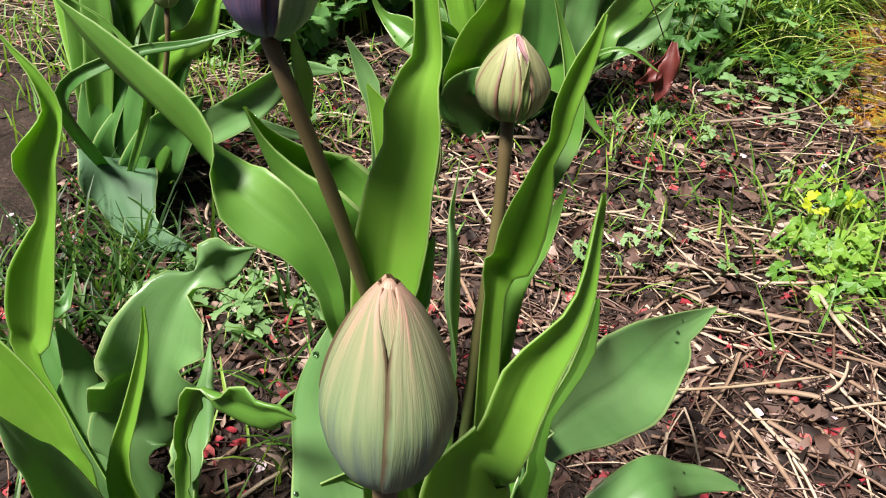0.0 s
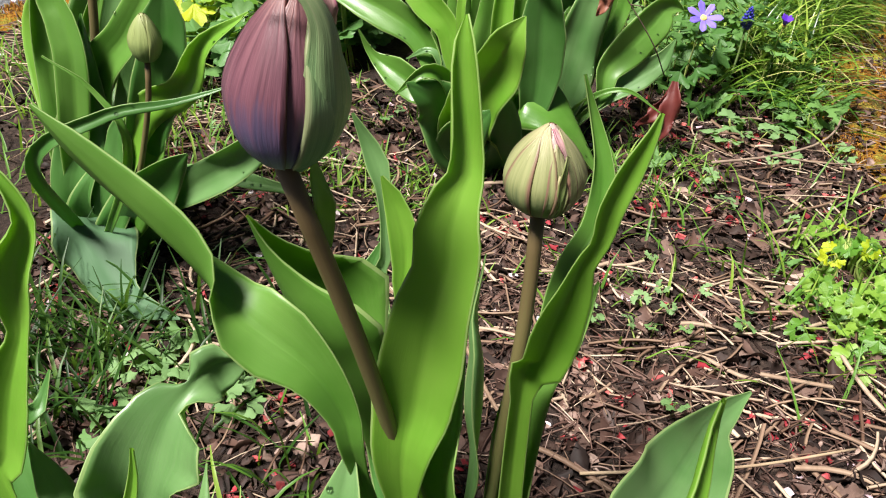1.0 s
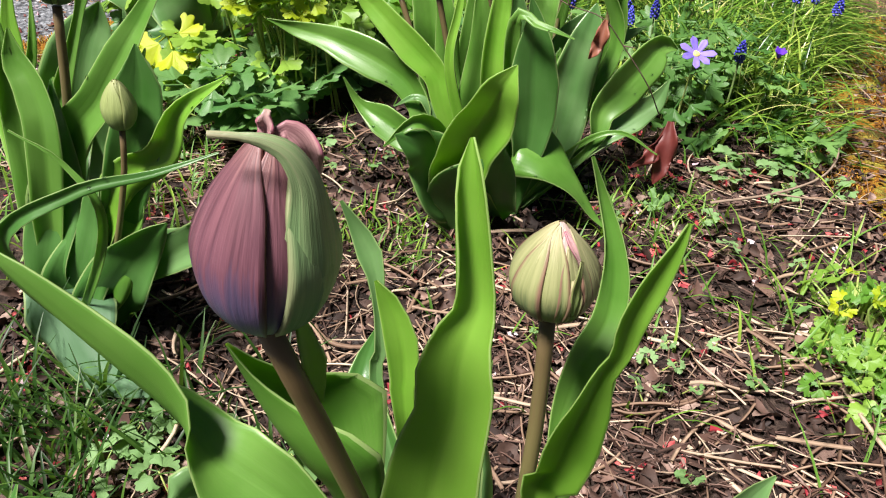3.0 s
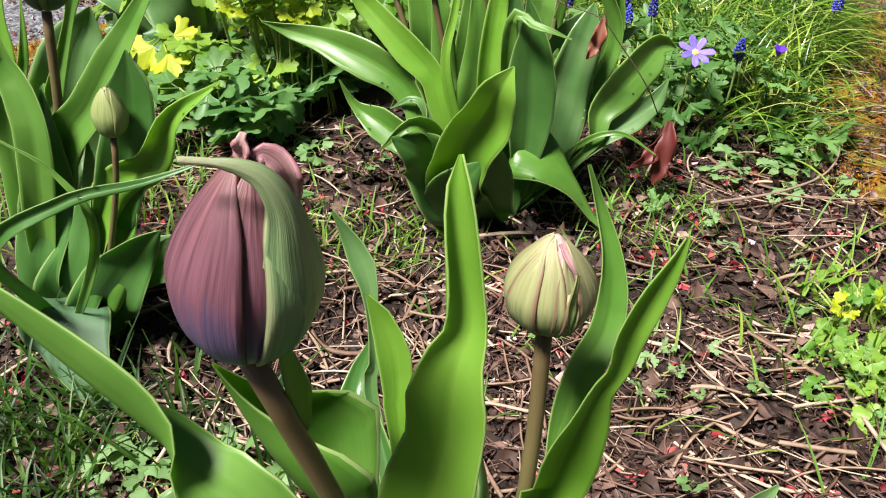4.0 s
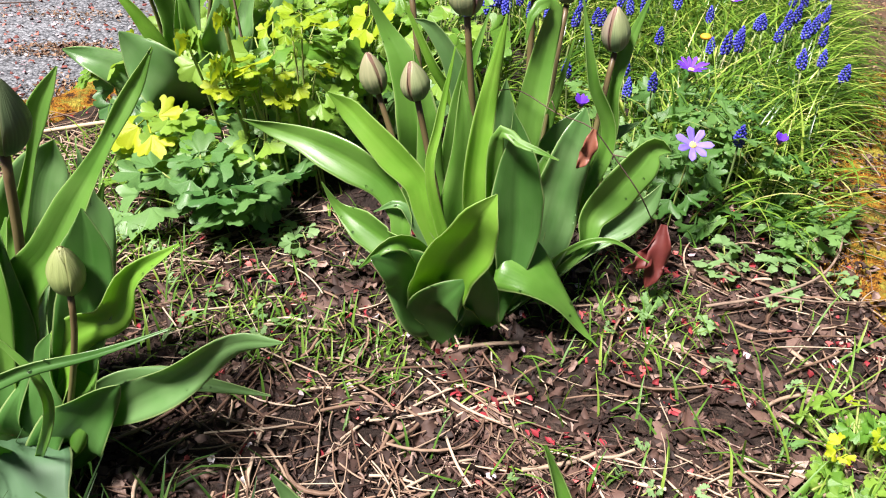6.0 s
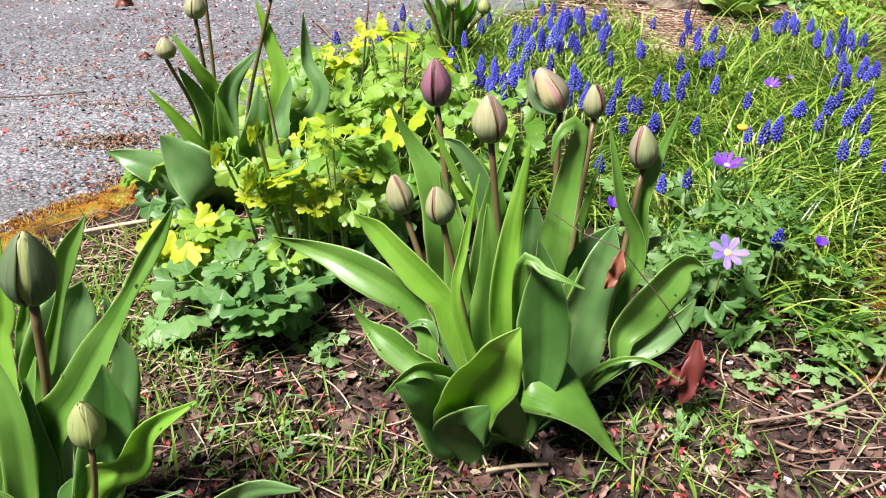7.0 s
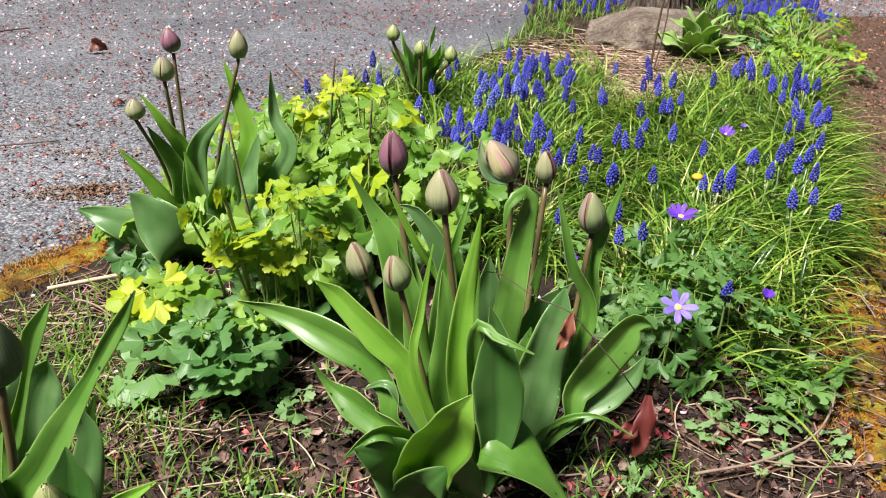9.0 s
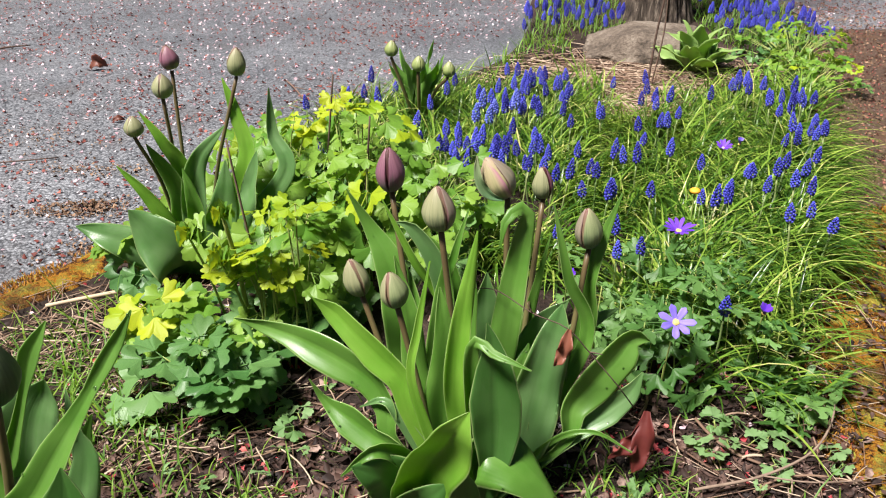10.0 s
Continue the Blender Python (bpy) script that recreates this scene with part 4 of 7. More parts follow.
leaf(L, [(-0.2370, 0.5810, 0.0000), (-0.2365, 0.5650, 0.0488), (-0.2230, 0.5475, 0.0422), (-0.2122, 0.5325, 0.0280), (-0.1945, 0.5175, 0.0161), (-0.1549, 0.5000, 0.0174)], 0.0283, 270, up=0.45, wid=(0.0060, 0.0224, 0.0283, 0.0214, 0.0123, 0.0004), rolls=(18, 48, 174, 181, 170, 162), fold=0.15, ripple=0.06, mat=LEAF_MATT, n=30, m=12)
leaf(L, [(-0.234, 0.585, 0.000), (-0.232, 0.510, 0.120), (-0.186, 0.510, 0.156), (-0.146, 0.520, 0.164), (-0.110, 0.530, 0.174)], 0.0053, 290, fold=0.3, mat=LEAF_DEEP)
leaf(L, [(-0.241, 0.579, 0.000), (-0.178, 0.520, 0.128), (-0.192, 0.520, 0.169), (-0.217, 0.520, 0.188)], 0.0034, 280, fold=0.3)
leaf(L, [(-0.234, 0.594, 0.000), (-0.247, 0.600, 0.084), (-0.217, 0.605, 0.151), (-0.185, 0.610, 0.195)], 0.0141, 265, fold=0.2)
leaf(L, [(-0.249, 0.601, 0.000), (-0.256, 0.600, 0.110), (-0.251, 0.600, 0.178), (-0.249, 0.600, 0.224)], 0.0121, 280, fold=0.25)
leaf(L, [(-0.245, 0.602, 0.000), (-0.265, 0.620, 0.072), (-0.252, 0.630, 0.129), (-0.244, 0.640, 0.170)], 0.0141, 260, fold=0.2)
leaf(L, [(-0.249, 0.601, 0.000), (-0.297, 0.700, 0.113), (-0.288, 0.710, 0.163), (-0.285, 0.720, 0.202)], 0.0067, 270, fold=0.3)
leaf(L, [(-0.234, 0.585, 0.000), (-0.191, 0.560, 0.067), (-0.171, 0.555, 0.094), (-0.152, 0.550, 0.114)], 0.0229, 285, fold=0.15, mat=LEAF_DEEP)
leaf(L, [(-0.233, 0.587, 0.000), (-0.221, 0.570, 0.064), (-0.212, 0.575, 0.101), (-0.203, 0.580, 0.127)], 0.0220, 260, fold=0.15, mat=LEAF_DEEP)
leaf(L, [(-0.234, 0.596, 0.000), (-0.249, 0.580, 0.053), (-0.236, 0.590, 0.110), (-0.226, 0.600, 0.185)], 0.0181, 270, fold=0.2, mat=LEAF_DEEP)
leaf(L, [(-0.233, 0.589, 0.000), (-0.196, 0.570, 0.063), (-0.182, 0.580, 0.102), (-0.172, 0.585, 0.145)], 0.0154, 240, fold=0.2)
leaf(L, [(-0.237, 0.599, 0.000), (-0.184, 0.630, 0.156), (-0.188, 0.640, 0.186), (-0.192, 0.650, 0.215)], 0.0144, 260, fold=0.2, mat=LEAF_PALE)
leaf(L, [(-0.243, 0.602, 0.000), (-0.255, 0.660, 0.115), (-0.236, 0.670, 0.160), (-0.230, 0.680, 0.192)], 0.0225, 265, fold=0.15, mat=LEAF_PALE)
leaf(L, [(-0.2380, 0.5990, 0.0000), (-0.2553, 0.6500, 0.1244), (-0.2438, 0.6500, 0.1574), (-0.2319, 0.6500, 0.1862), (-0.2213, 0.6500, 0.2136), (-0.2114, 0.6500, 0.2407), (-0.2024, 0.6500, 0.2553), (-0.1947, 0.6500, 0.2677)], 0.0088, 270, up=0.45, wid=(0.0060, 0.0088, 0.0066, 0.0040, 0.0030, 0.0072, 0.0046, 0.0004), rolls=(-1, -1, 9, 10, 9, 11, 13, 13), fold=0.4, ripple=0.05, n=40, m=12)
leaf(L, [(-0.2430, 0.6020, 0.0000), (-0.2572, 0.6650, 0.0707), (-0.2432, 0.6650, 0.1368), (-0.2304, 0.6650, 0.1784), (-0.2198, 0.6650, 0.1986), (-0.2123, 0.6600, 0.2152)], 0.0265, 270, up=0.45, wid=(0.0060, 0.0258, 0.0265, 0.0230, 0.0154, 0.0004), rolls=(1, -1, 6, 9, 15, 17), fold=0.35, ripple=0.1, mat=LEAF_PALE, n=36, m=12)
leaf(L, [(-0.2280, 0.5900, 0.0000), (-0.1737, 0.5750, 0.1513), (-0.1643, 0.5750, 0.1943), (-0.1624, 0.5750, 0.2182)], 0.0164, 270, up=0.45, wid=(0.0060, 0.0164, 0.0138, 0.0004), rolls=(11, 10, 4, 2), fold=0.3, ripple=0.06, mat=LEAF_DEEP, n=30, m=10)
leaf(L, [(-0.2280, 0.6120, 0.0000), (-0.2053, 0.6600, 0.1230), (-0.1985, 0.6650, 0.1582), (-0.1890, 0.6650, 0.1830)], 0.0073, 270, up=0.45, wid=(0.0060, 0.0073, 0.0057, 0.0004), rolls=(-8, -7, 1, 9), fold=0.35, ripple=0.06, n=30, m=10)
leaf(L, [(-0.2620, 0.6120, 0.0000), (-0.3048, 0.6900, 0.1251), (-0.2959, 0.6950, 0.1630), (-0.2937, 0.7000, 0.1940), (-0.2833, 0.7000, 0.2361)], 0.0111, 270, up=0.45, wid=(0.0060, 0.0111, 0.0098, 0.0048, 0.0004), rolls=(1, -1, 1, 6, 6), fold=0.3, ripple=0.06, mat=LEAF_LIME, n=30, m=10)
leaf(L, [(-0.2560, 0.5850, 0.0000), (-0.2337, 0.5850, 0.1401), (-0.2355, 0.5925, 0.1782), (-0.2446, 0.6000, 0.1969), (-0.2451, 0.6000, 0.2161)], 0.0115, 270, up=0.45, wid=(0.0060, 0.0115, 0.0109, 0.0082, 0.0004), rolls=(4, 2, -2, -3, -1), fold=0.35, ripple=0.08, n=30, m=10)
# the large clump
leaf(C, [(0.0640, 0.7740, 0.0000), (0.0064, 0.7780, 0.0637), (-0.0003, 0.7883, 0.0932), (-0.0152, 0.7987, 0.1149), (-0.0398, 0.8090, 0.1284), (-0.0643, 0.8193, 0.1362), (-0.0875, 0.8297, 0.1406), (-0.1142, 0.8400, 0.1432), (-0.1392, 0.8400, 0.1506)], 0.0167, 270, up=0.45, wid=(0.0060, 0.0074, 0.0107, 0.0131, 0.0167, 0.0148, 0.0102, 0.0067, 0.0004), rolls=(-16, -13, -15, -18, -20, -18, -10, -20, -23), fold=0.4, ripple=0.12, n=44, m=12)
leaf(C, [(0.0630, 0.7730, 0.0000), (0.0229, 0.7800, 0.0903), (0.0126, 0.7875, 0.1239), (-0.0080, 0.7950, 0.1442), (-0.0289, 0.8025, 0.1636), (-0.0457, 0.8100, 0.1784), (-0.0615, 0.8100, 0.1909)], 0.0132, 270, up=0.45, wid=(0.0060, 0.0087, 0.0108, 0.0132, 0.0109, 0.0092, 0.0004), rolls=(-10, -9, -11, -13, -10, -14, -19), fold=0.3, ripple=0.06, mat=LEAF_LIME, n=40, m=12)
leaf(C, [(0.0630, 0.7720, 0.0000), (0.0096, 0.7650, 0.0666), (-0.0117, 0.7767, 0.0722), (-0.0328, 0.7883, 0.0814), (-0.0548, 0.8000, 0.0912), (-0.0683, 0.8000, 0.1148)], 0.0144, 270, up=0.45, wid=(0.0060, 0.0107, 0.0144, 0.0139, 0.0043, 0.0004), rolls=(-15, -18, -12, -11, 1, -13), fold=0.45, ripple=0.06, n=36, m=12)
leaf(C, [(0.063, 0.772, 0.000), (0.012, 0.780, 0.088), (-0.003, 0.785, 0.105), (-0.024, 0.790, 0.094)], 0.0068, 290, fold=0.3, mat=LEAF_PALE)
leaf(C, [(0.065, 0.763, 0.000), (0.021, 0.735, 0.034), (0.012, 0.710, 0.087), (-0.018, 0.700, 0.112)], 0.0266, 290, fold=0.2, peak=0.55, mat=LEAF_DEEP)
leaf(C, [(0.0740, 0.7580, 0.0000), (0.0374, 0.7300, 0.0491), (0.0377, 0.7150, 0.0900), (0.0521, 0.7000, 0.1270), (0.0604, 0.6850, 0.1563), (0.0691, 0.6850, 0.1740)], 0.0240, 270, up=0.45, wid=(0.0060, 0.0240, 0.0220, 0.0221, 0.0148, 0.0004), rolls=(-37, -24, 0, 6, -4, -9), fold=0.55, ripple=0.05, mat=LEAF_LIME, n=36, m=14)
leaf(C, [(0.065, 0.763, 0.000), (0.024, 0.730, 0.082), (-0.001, 0.710, 0.115), (-0.028, 0.700, 0.098)], 0.0106, 300, fold=0.4)
leaf(C, [(0.073, 0.758, 0.000), (0.066, 0.720, 0.044), (0.067, 0.710, 0.096)], 0.0187, 260, fold=0.15, mat=LEAF_DEEP)
leaf(C, [(0.071, 0.759, 0.000), (0.029, 0.715, 0.047), (0.052, 0.705, 0.088)], 0.0268, 265, fold=0.15, mat=LEAF_DEEP)
leaf(C, [(0.084, 0.764, 0.000), (0.076, 0.756, 0.076), (0.100, 0.745, 0.074), (0.128, 0.734, 0.054), (0.150, 0.726, 0.026), (0.166, 0.719, 0.012)], 0.0285, 315, fold=-0.10, peak=0.42, slim=0.55)
leaf(C, [(0.0810, 0.7600, 0.0000), (0.0903, 0.7480, 0.0650), (0.0923, 0.7490, 0.1047), (0.0903, 0.7500, 0.1368), (0.0890, 0.7510, 0.1669), (0.0866, 0.7520, 0.1886), (0.0822, 0.7520, 0.2055)], 0.0210, 270, up=0.45, wid=(0.0060, 0.0107, 0.0194, 0.0210, 0.0144, 0.0062, 0.0004), rolls=(8, 5, 0, -1, -2, -4, -6), fold=0.35, ripple=0.06, mat=LEAF_DEEP, n=40, m=14)
leaf(C, [(0.083, 0.761, 0.000), (0.071, 0.750, 0.177), (0.090, 0.735, 0.186), (0.115, 0.725, 0.181)], 0.0089, 290, fold=0.45)
leaf(C, [(0.074, 0.782, 0.000), (0.061, 0.775, 0.112), (0.063, 0.780, 0.187), (0.074, 0.785, 0.267)], 0.0108, 265, fold=0.2, wave=0.12, peak=0.4, mat=LEAF_LIME)
leaf(C, [(0.063, 0.773, 0.000), (0.025, 0.770, 0.126), (0.029, 0.775, 0.184), (0.038, 0.780, 0.243)], 0.0051, 250, fold=0.3, mat=LEAF_LIME)
leaf(C, [(0.0670, 0.7790, 0.0000), (0.0136, 0.8400, 0.0678), (0.0115, 0.8525, 0.0974), (0.0088, 0.8650, 0.1497), (-0.0041, 0.8775, 0.1913), (-0.0210, 0.8900, 0.2191), (-0.0401, 0.8900, 0.2549)], 0.0188, 270, up=0.45, wid=(0.0060, 0.0102, 0.0145, 0.0188, 0.0134, 0.0062, 0.0004), rolls=(8, 5, -1, -3, 5, 3, -12), fold=0.35, ripple=0.06, n=40, m=12)
leaf(C, [(0.067, 0.779, 0.000), (0.049, 0.860, 0.137), (0.020, 0.865, 0.198), (-0.007, 0.870, 0.255)], 0.0069, 260, fold=0.2, mat=LEAF_LIME)
leaf(C, [(0.074, 0.782, 0.000), (0.048, 0.870, 0.143), (0.057, 0.875, 0.199), (0.068, 0.880, 0.242)], 0.0078, 250, fold=0.2)
leaf(C, [(0.069, 0.781, 0.000), (0.060, 0.880, 0.144), (0.041, 0.885, 0.200), (0.011, 0.890, 0.219)], 0.0084, 285, fold=0.3)
leaf(C, [(0.079, 0.781, 0.000), (0.100, 0.820, 0.152), (0.109, 0.835, 0.210), (0.116, 0.840, 0.258), (0.099, 0.830, 0.257), (0.094, 0.825, 0.232)], 0.0133, 265, fold=0.15, peak=0.4)
leaf(C, [(0.083, 0.779, 0.000), (0.170, 0.830, 0.130), (0.153, 0.835, 0.201), (0.138, 0.840, 0.266)], 0.0076, 255, fold=0.3)
leaf(C, [(0.084, 0.777, 0.000), (0.170, 0.850, 0.123), (0.174, 0.855, 0.185), (0.185, 0.860, 0.227), (0.198, 0.865, 0.265)], 0.0112, 245, fold=0.2)
leaf(C, [(0.0860, 0.7740, 0.0000), (0.1512, 0.7820, 0.0620), (0.1593, 0.7928, 0.0943), (0.1800, 0.8035, 0.1152), (0.1987, 0.8142, 0.1346), (0.2126, 0.8250, 0.1457), (0.2271, 0.8250, 0.1425)], 0.0188, 270, up=0.45, wid=(0.0060, 0.0039, 0.0124, 0.0188, 0.0180, 0.0102, 0.0004), rolls=(8, 3, 19, 18, 18, 13, 24), fold=0.45, ripple=0.1, n=40, m=12)
leaf(C, [(0.0870, 0.7730, 0.0000), (0.1341, 0.7810, 0.0432), (0.1654, 0.7893, 0.0721), (0.1904, 0.7977, 0.0877), (0.2102, 0.8060, 0.0994), (0.2209, 0.8100, 0.1203)], 0.0129, 270, up=0.45, wid=(0.0060, 0.0052, 0.0088, 0.0129, 0.0093, 0.0004), rolls=(-49, -49, -9, 1, -4, -11), fold=0.3, ripple=0.1, mat=LEAF_PALE, n=40, m=12)
leaf(C, [(0.087, 0.770, 0.000), (0.137, 0.780, 0.063), (0.174, 0.775, 0.083), (0.210, 0.770, 0.065)], 0.0030, 290, fold=0.2)
leaf(C, [(0.085, 0.777, 0.000), (0.118, 0.785, 0.057), (0.132, 0.800, 0.120), (0.148, 0.820, 0.182)], 0.0224, 275, fold=0.1, peak=0.6, mat=LEAF_PALE)
leaf(C, [(0.081, 0.780, 0.000), (0.121, 0.870, 0.108), (0.131, 0.875, 0.161), (0.142, 0.880, 0.219)], 0.0063, 255, fold=0.2)
leaf(C, [(0.066, 0.778, 0.000), (0.027, 0.810, 0.096), (0.019, 0.820, 0.167), (0.007, 0.830, 0.221)], 0.0126, 270, fold=0.15)
leaf(C, [(0.067, 0.779, 0.000), (0.046, 0.785, 0.079), (0.050, 0.790, 0.153), (0.046, 0.800, 0.209)], 0.0163, 265, fold=0.15)
leaf(C, [(0.085, 0.777, 0.000), (0.133, 0.840, 0.091), (0.168, 0.860, 0.129), (0.208, 0.870, 0.148)], 0.0159, 300, fold=0.2, mat=LEAF_PALE)
leaf(C, [(0.083, 0.779, 0.000), (0.106, 0.800, 0.070), (0.116, 0.810, 0.118), (0.123, 0.820, 0.141)], 0.0172, 265, fold=0.2)
leaf(C, [(0.0840, 0.7800, 0.0000), (0.1257, 0.8200, 0.0266), (0.1334, 0.8267, 0.0870), (0.1340, 0.8333, 0.1341), (0.1432, 0.8400, 0.1563), (0.1559, 0.8400, 0.1736)], 0.0241, 270, up=0.45, wid=(0.0060, 0.0151, 0.0241, 0.0230, 0.0119, 0.0004), rolls=(-24, -3, 1, 0, 5, 15), fold=0.3, ripple=0.06, mat=LEAF_PALE, n=36, m=12)
leaf(C, [(0.0780, 0.7850, 0.0000), (0.0872, 0.8500, 0.0616), (0.0864, 0.8600, 0.1064), (0.0855, 0.8700, 0.1464), (0.0856, 0.8700, 0.1839)], 0.0146, 270, up=0.45, wid=(0.0060, 0.0117, 0.0137, 0.0146, 0.0004), rolls=(-3, -1, 0, 0, 0), fold=0.35, ripple=0.08, mat=LEAF_PALE, n=30, m=10)
leaf(C, [(0.0720, 0.7840, 0.0000), (0.0405, 0.8400, 0.0684), (0.0437, 0.8500, 0.1248), (0.0473, 0.8600, 0.1668), (0.0491, 0.8600, 0.2099)], 0.0121, 270, up=0.45, wid=(0.0060, 0.0104, 0.0121, 0.0091, 0.0004), rolls=(4, 0, 1, 1, 1), fold=0.3, ripple=0.08, n=30, m=10)
leaf(C, [(0.0740, 0.7860, 0.0000), (0.0474, 0.8600, 0.0927), (0.0498, 0.8633, 0.1408), (0.0409, 0.8667, 0.1920), (0.0201, 0.8700, 0.2261), (0.0044, 0.8700, 0.2330)], 0.0094, 270, up=0.45, wid=(0.0060, 0.0074, 0.0078, 0.0094, 0.0060, 0.0004), rolls=(2, 0, -1, -8, -16, -22), fold=0.35, ripple=0.06, mat=LEAF_PALE, n=36, m=10)
leaf(C, [(0.0800, 0.7840, 0.0000), (0.0646, 0.8300, 0.0636), (0.0669, 0.8400, 0.1197), (0.0696, 0.8500, 0.1731), (0.0696, 0.8500, 0.2182)], 0.0094, 270, up=0.45, wid=(0.0060, 0.0091, 0.0094, 0.0077, 0.0004), rolls=(2, 0, 0, 0, 0), fold=0.35, ripple=0.06, n=30, m=10)
# the clump by the drive
leaf(D, [(-0.294, 1.198, 0.000), (-0.217, 1.200, 0.143), (-0.225, 1.210, 0.217), (-0.240, 1.220, 0.261)], 0.0160, 265, fold=0.2, mat=LEAF_LIME)
leaf(D, [(-0.311, 1.184, 0.000), (-0.285, 1.170, 0.146), (-0.302, 1.160, 0.198), (-0.326, 1.160, 0.236)], 0.0143, 270, fold=0.3, mat=LEAF_LIME)
leaf(D, [(-0.309, 1.183, 0.000), (-0.293, 1.170, 0.091), (-0.297, 1.160, 0.142), (-0.320, 1.150, 0.199)], 0.0169, 270, fold=0.2)
leaf(D, [(-0.294, 1.190, 0.000), (-0.274, 1.160, 0.127), (-0.262, 1.160, 0.176), (-0.228, 1.170, 0.216)], 0.0173, 280, fold=0.3, mat=LEAF_PALE)
leaf(D, [(-0.295, 1.187, 0.000), (-0.239, 1.150, 0.093), (-0.227, 1.140, 0.136), (-0.222, 1.140, 0.183)], 0.0225, 270, fold=0.15, mat=LEAF_PALE)
leaf(D, [(-0.293, 1.194, 0.000), (-0.218, 1.170, 0.092), (-0.205, 1.180, 0.136), (-0.197, 1.190, 0.176)], 0.0248, 255, fold=0.15, mat=LEAF_PALE)
leaf(D, [(-0.293, 1.197, 0.000), (-0.169, 1.200, 0.136), (-0.182, 1.220, 0.190), (-0.183, 1.230, 0.246)], 0.0137, 250, fold=0.2, twist=50, mat=LEAF_PALE)
leaf(D, [(-0.312, 1.184, 0.000), (-0.300, 1.140, 0.080), (-0.323, 1.130, 0.139), (-0.352, 1.130, 0.178)], 0.0119, 285, fold=0.3, mat=LEAF_LIME)
leaf(D, [(-0.315, 1.188, 0.000), (-0.323, 1.150, 0.046), (-0.369, 1.130, 0.084), (-0.418, 1.130, 0.097)], 0.0254, 300, fold=0.2, mat=LEAF_PALE)
leaf(D, [(-0.311, 1.183, 0.000), (-0.293, 1.140, 0.048), (-0.314, 1.120, 0.090), (-0.344, 1.120, 0.124)], 0.0398, 290, fold=0.1, mat=LEAF_PALE)
leaf(D, [(-0.300, 1.183, 0.000), (-0.262, 1.130, 0.102), (-0.263, 1.120, 0.151), (-0.269, 1.120, 0.180)], 0.0153, 260, fold=0.2)

def flower(plant, foot, top, r, stem_points, thick, mats, **kw):
    tube(plant, [*stem_points, foot], thick * 1.15, thick, STEM)
    return bud(plant, foot, top, r, mats, **kw)


# the purple bud with its green outer petal that bends over
flower(M, (-0.0272, 0.251, 0.2785), (-0.0235, 0.252, 0.3205), 0.0141, [(0.020, 0.295, 0.0), (0.008, 0.277, 0.120), (-0.008, 0.262, 0.205)], 0.0026, [PETAL_PURPLE], inner=PETAL_DARK,
       petals=[(300, 62, 0.955, 0.97, PETAL_PURPLE), (60, 62, 0.955, 0.97, PETAL_DARK), (180, 62, 0.955, 0.97, PETAL_DARK), (120, 66, 1.0, 0.98, PETAL_PURPLE),
               (230, 50, 1.03, 0.985, PETAL_PURPLE), (350, 58, 1.04, 0.95, PETAL_OLIVE)], label="large purple bud with a green outer petal")
# its narrow tip bends over the top; crumpled pink petals behind
leaf(M, [(-0.0235, 0.2470, 0.2797), (-0.0172, 0.2432, 0.2880), (-0.0149, 0.2420, 0.2980), (-0.0150, 0.2420, 0.3070), (-0.0160, 0.2428, 0.3150), (-0.0188, 0.2428, 0.3205), (-0.0225, 0.2425, 0.3228), (-0.0268, 0.2422, 0.3237), (-0.0318, 0.2430, 0.3235)], 0.0064, 308, fold=-0.55, wave=-0.12, peak=0.36, slim=0.60, neck=0.8, name="petal", mat=PETAL_OLIVE, n=34, m=12)
leaf(M, [(-0.0232, 0.2515, 0.3185), (-0.0212, 0.2520, 0.3205), (-0.0188, 0.2530, 0.3180), (-0.0172, 0.2540, 0.3130), (-0.0168, 0.2545, 0.3080)], 0.0027, 275, fold=0.35, wave=0.15, name="petal", mat=PETAL_PINK, n=16, m=6)
leaf(M, [(-0.0245, 0.2510, 0.3190), (-0.0240, 0.2515, 0.3222), (-0.0235, 0.2515, 0.3243)], 0.0018, 270, fold=0.5, name="petal", mat=PETAL_PINK, n=8, m=4)
leaf(M, [(-0.0185, 0.2560, 0.2530), (-0.0195, 0.2560, 0.2660), (-0.0215, 0.2560, 0.2790)], 0.0028, 300, fold=0.3, mat=LEAF_LIME, n=10, m=4)
flower(M, (0.046, 0.338, 0.2160), (0.0462, 0.338, 0.2520), 0.0146, [(0.040, 0.323, 0.0), (0.042, 0.322, 0.108), (0.046, 0.332, 0.169)], 0.0028, [PETAL_FRESH], inner=PETAL_PINK,
       petals=[(60, 66, 0.96, 0.97, PETAL_FRESH), (180, 64, 0.96, 0.97, PETAL_FRESH), (300, 50, 0.97, 0.97, PETAL_PINK), (196, 52, 1.06, 1.0, PETAL_FRESH), (90, 60, 1.02, 0.98, PETAL_FRESH),
               (292, 26, 1.035, 0.86, PETAL_FRESH), (331, 34, 1.08, 0.96, PETAL_FRESH), (241, 43, 1.05, 0.985, PETAL_FRESH), (289, 9, 1.12, 0.60, PETAL_FRESH)], label="pale green bud showing a pink edge")
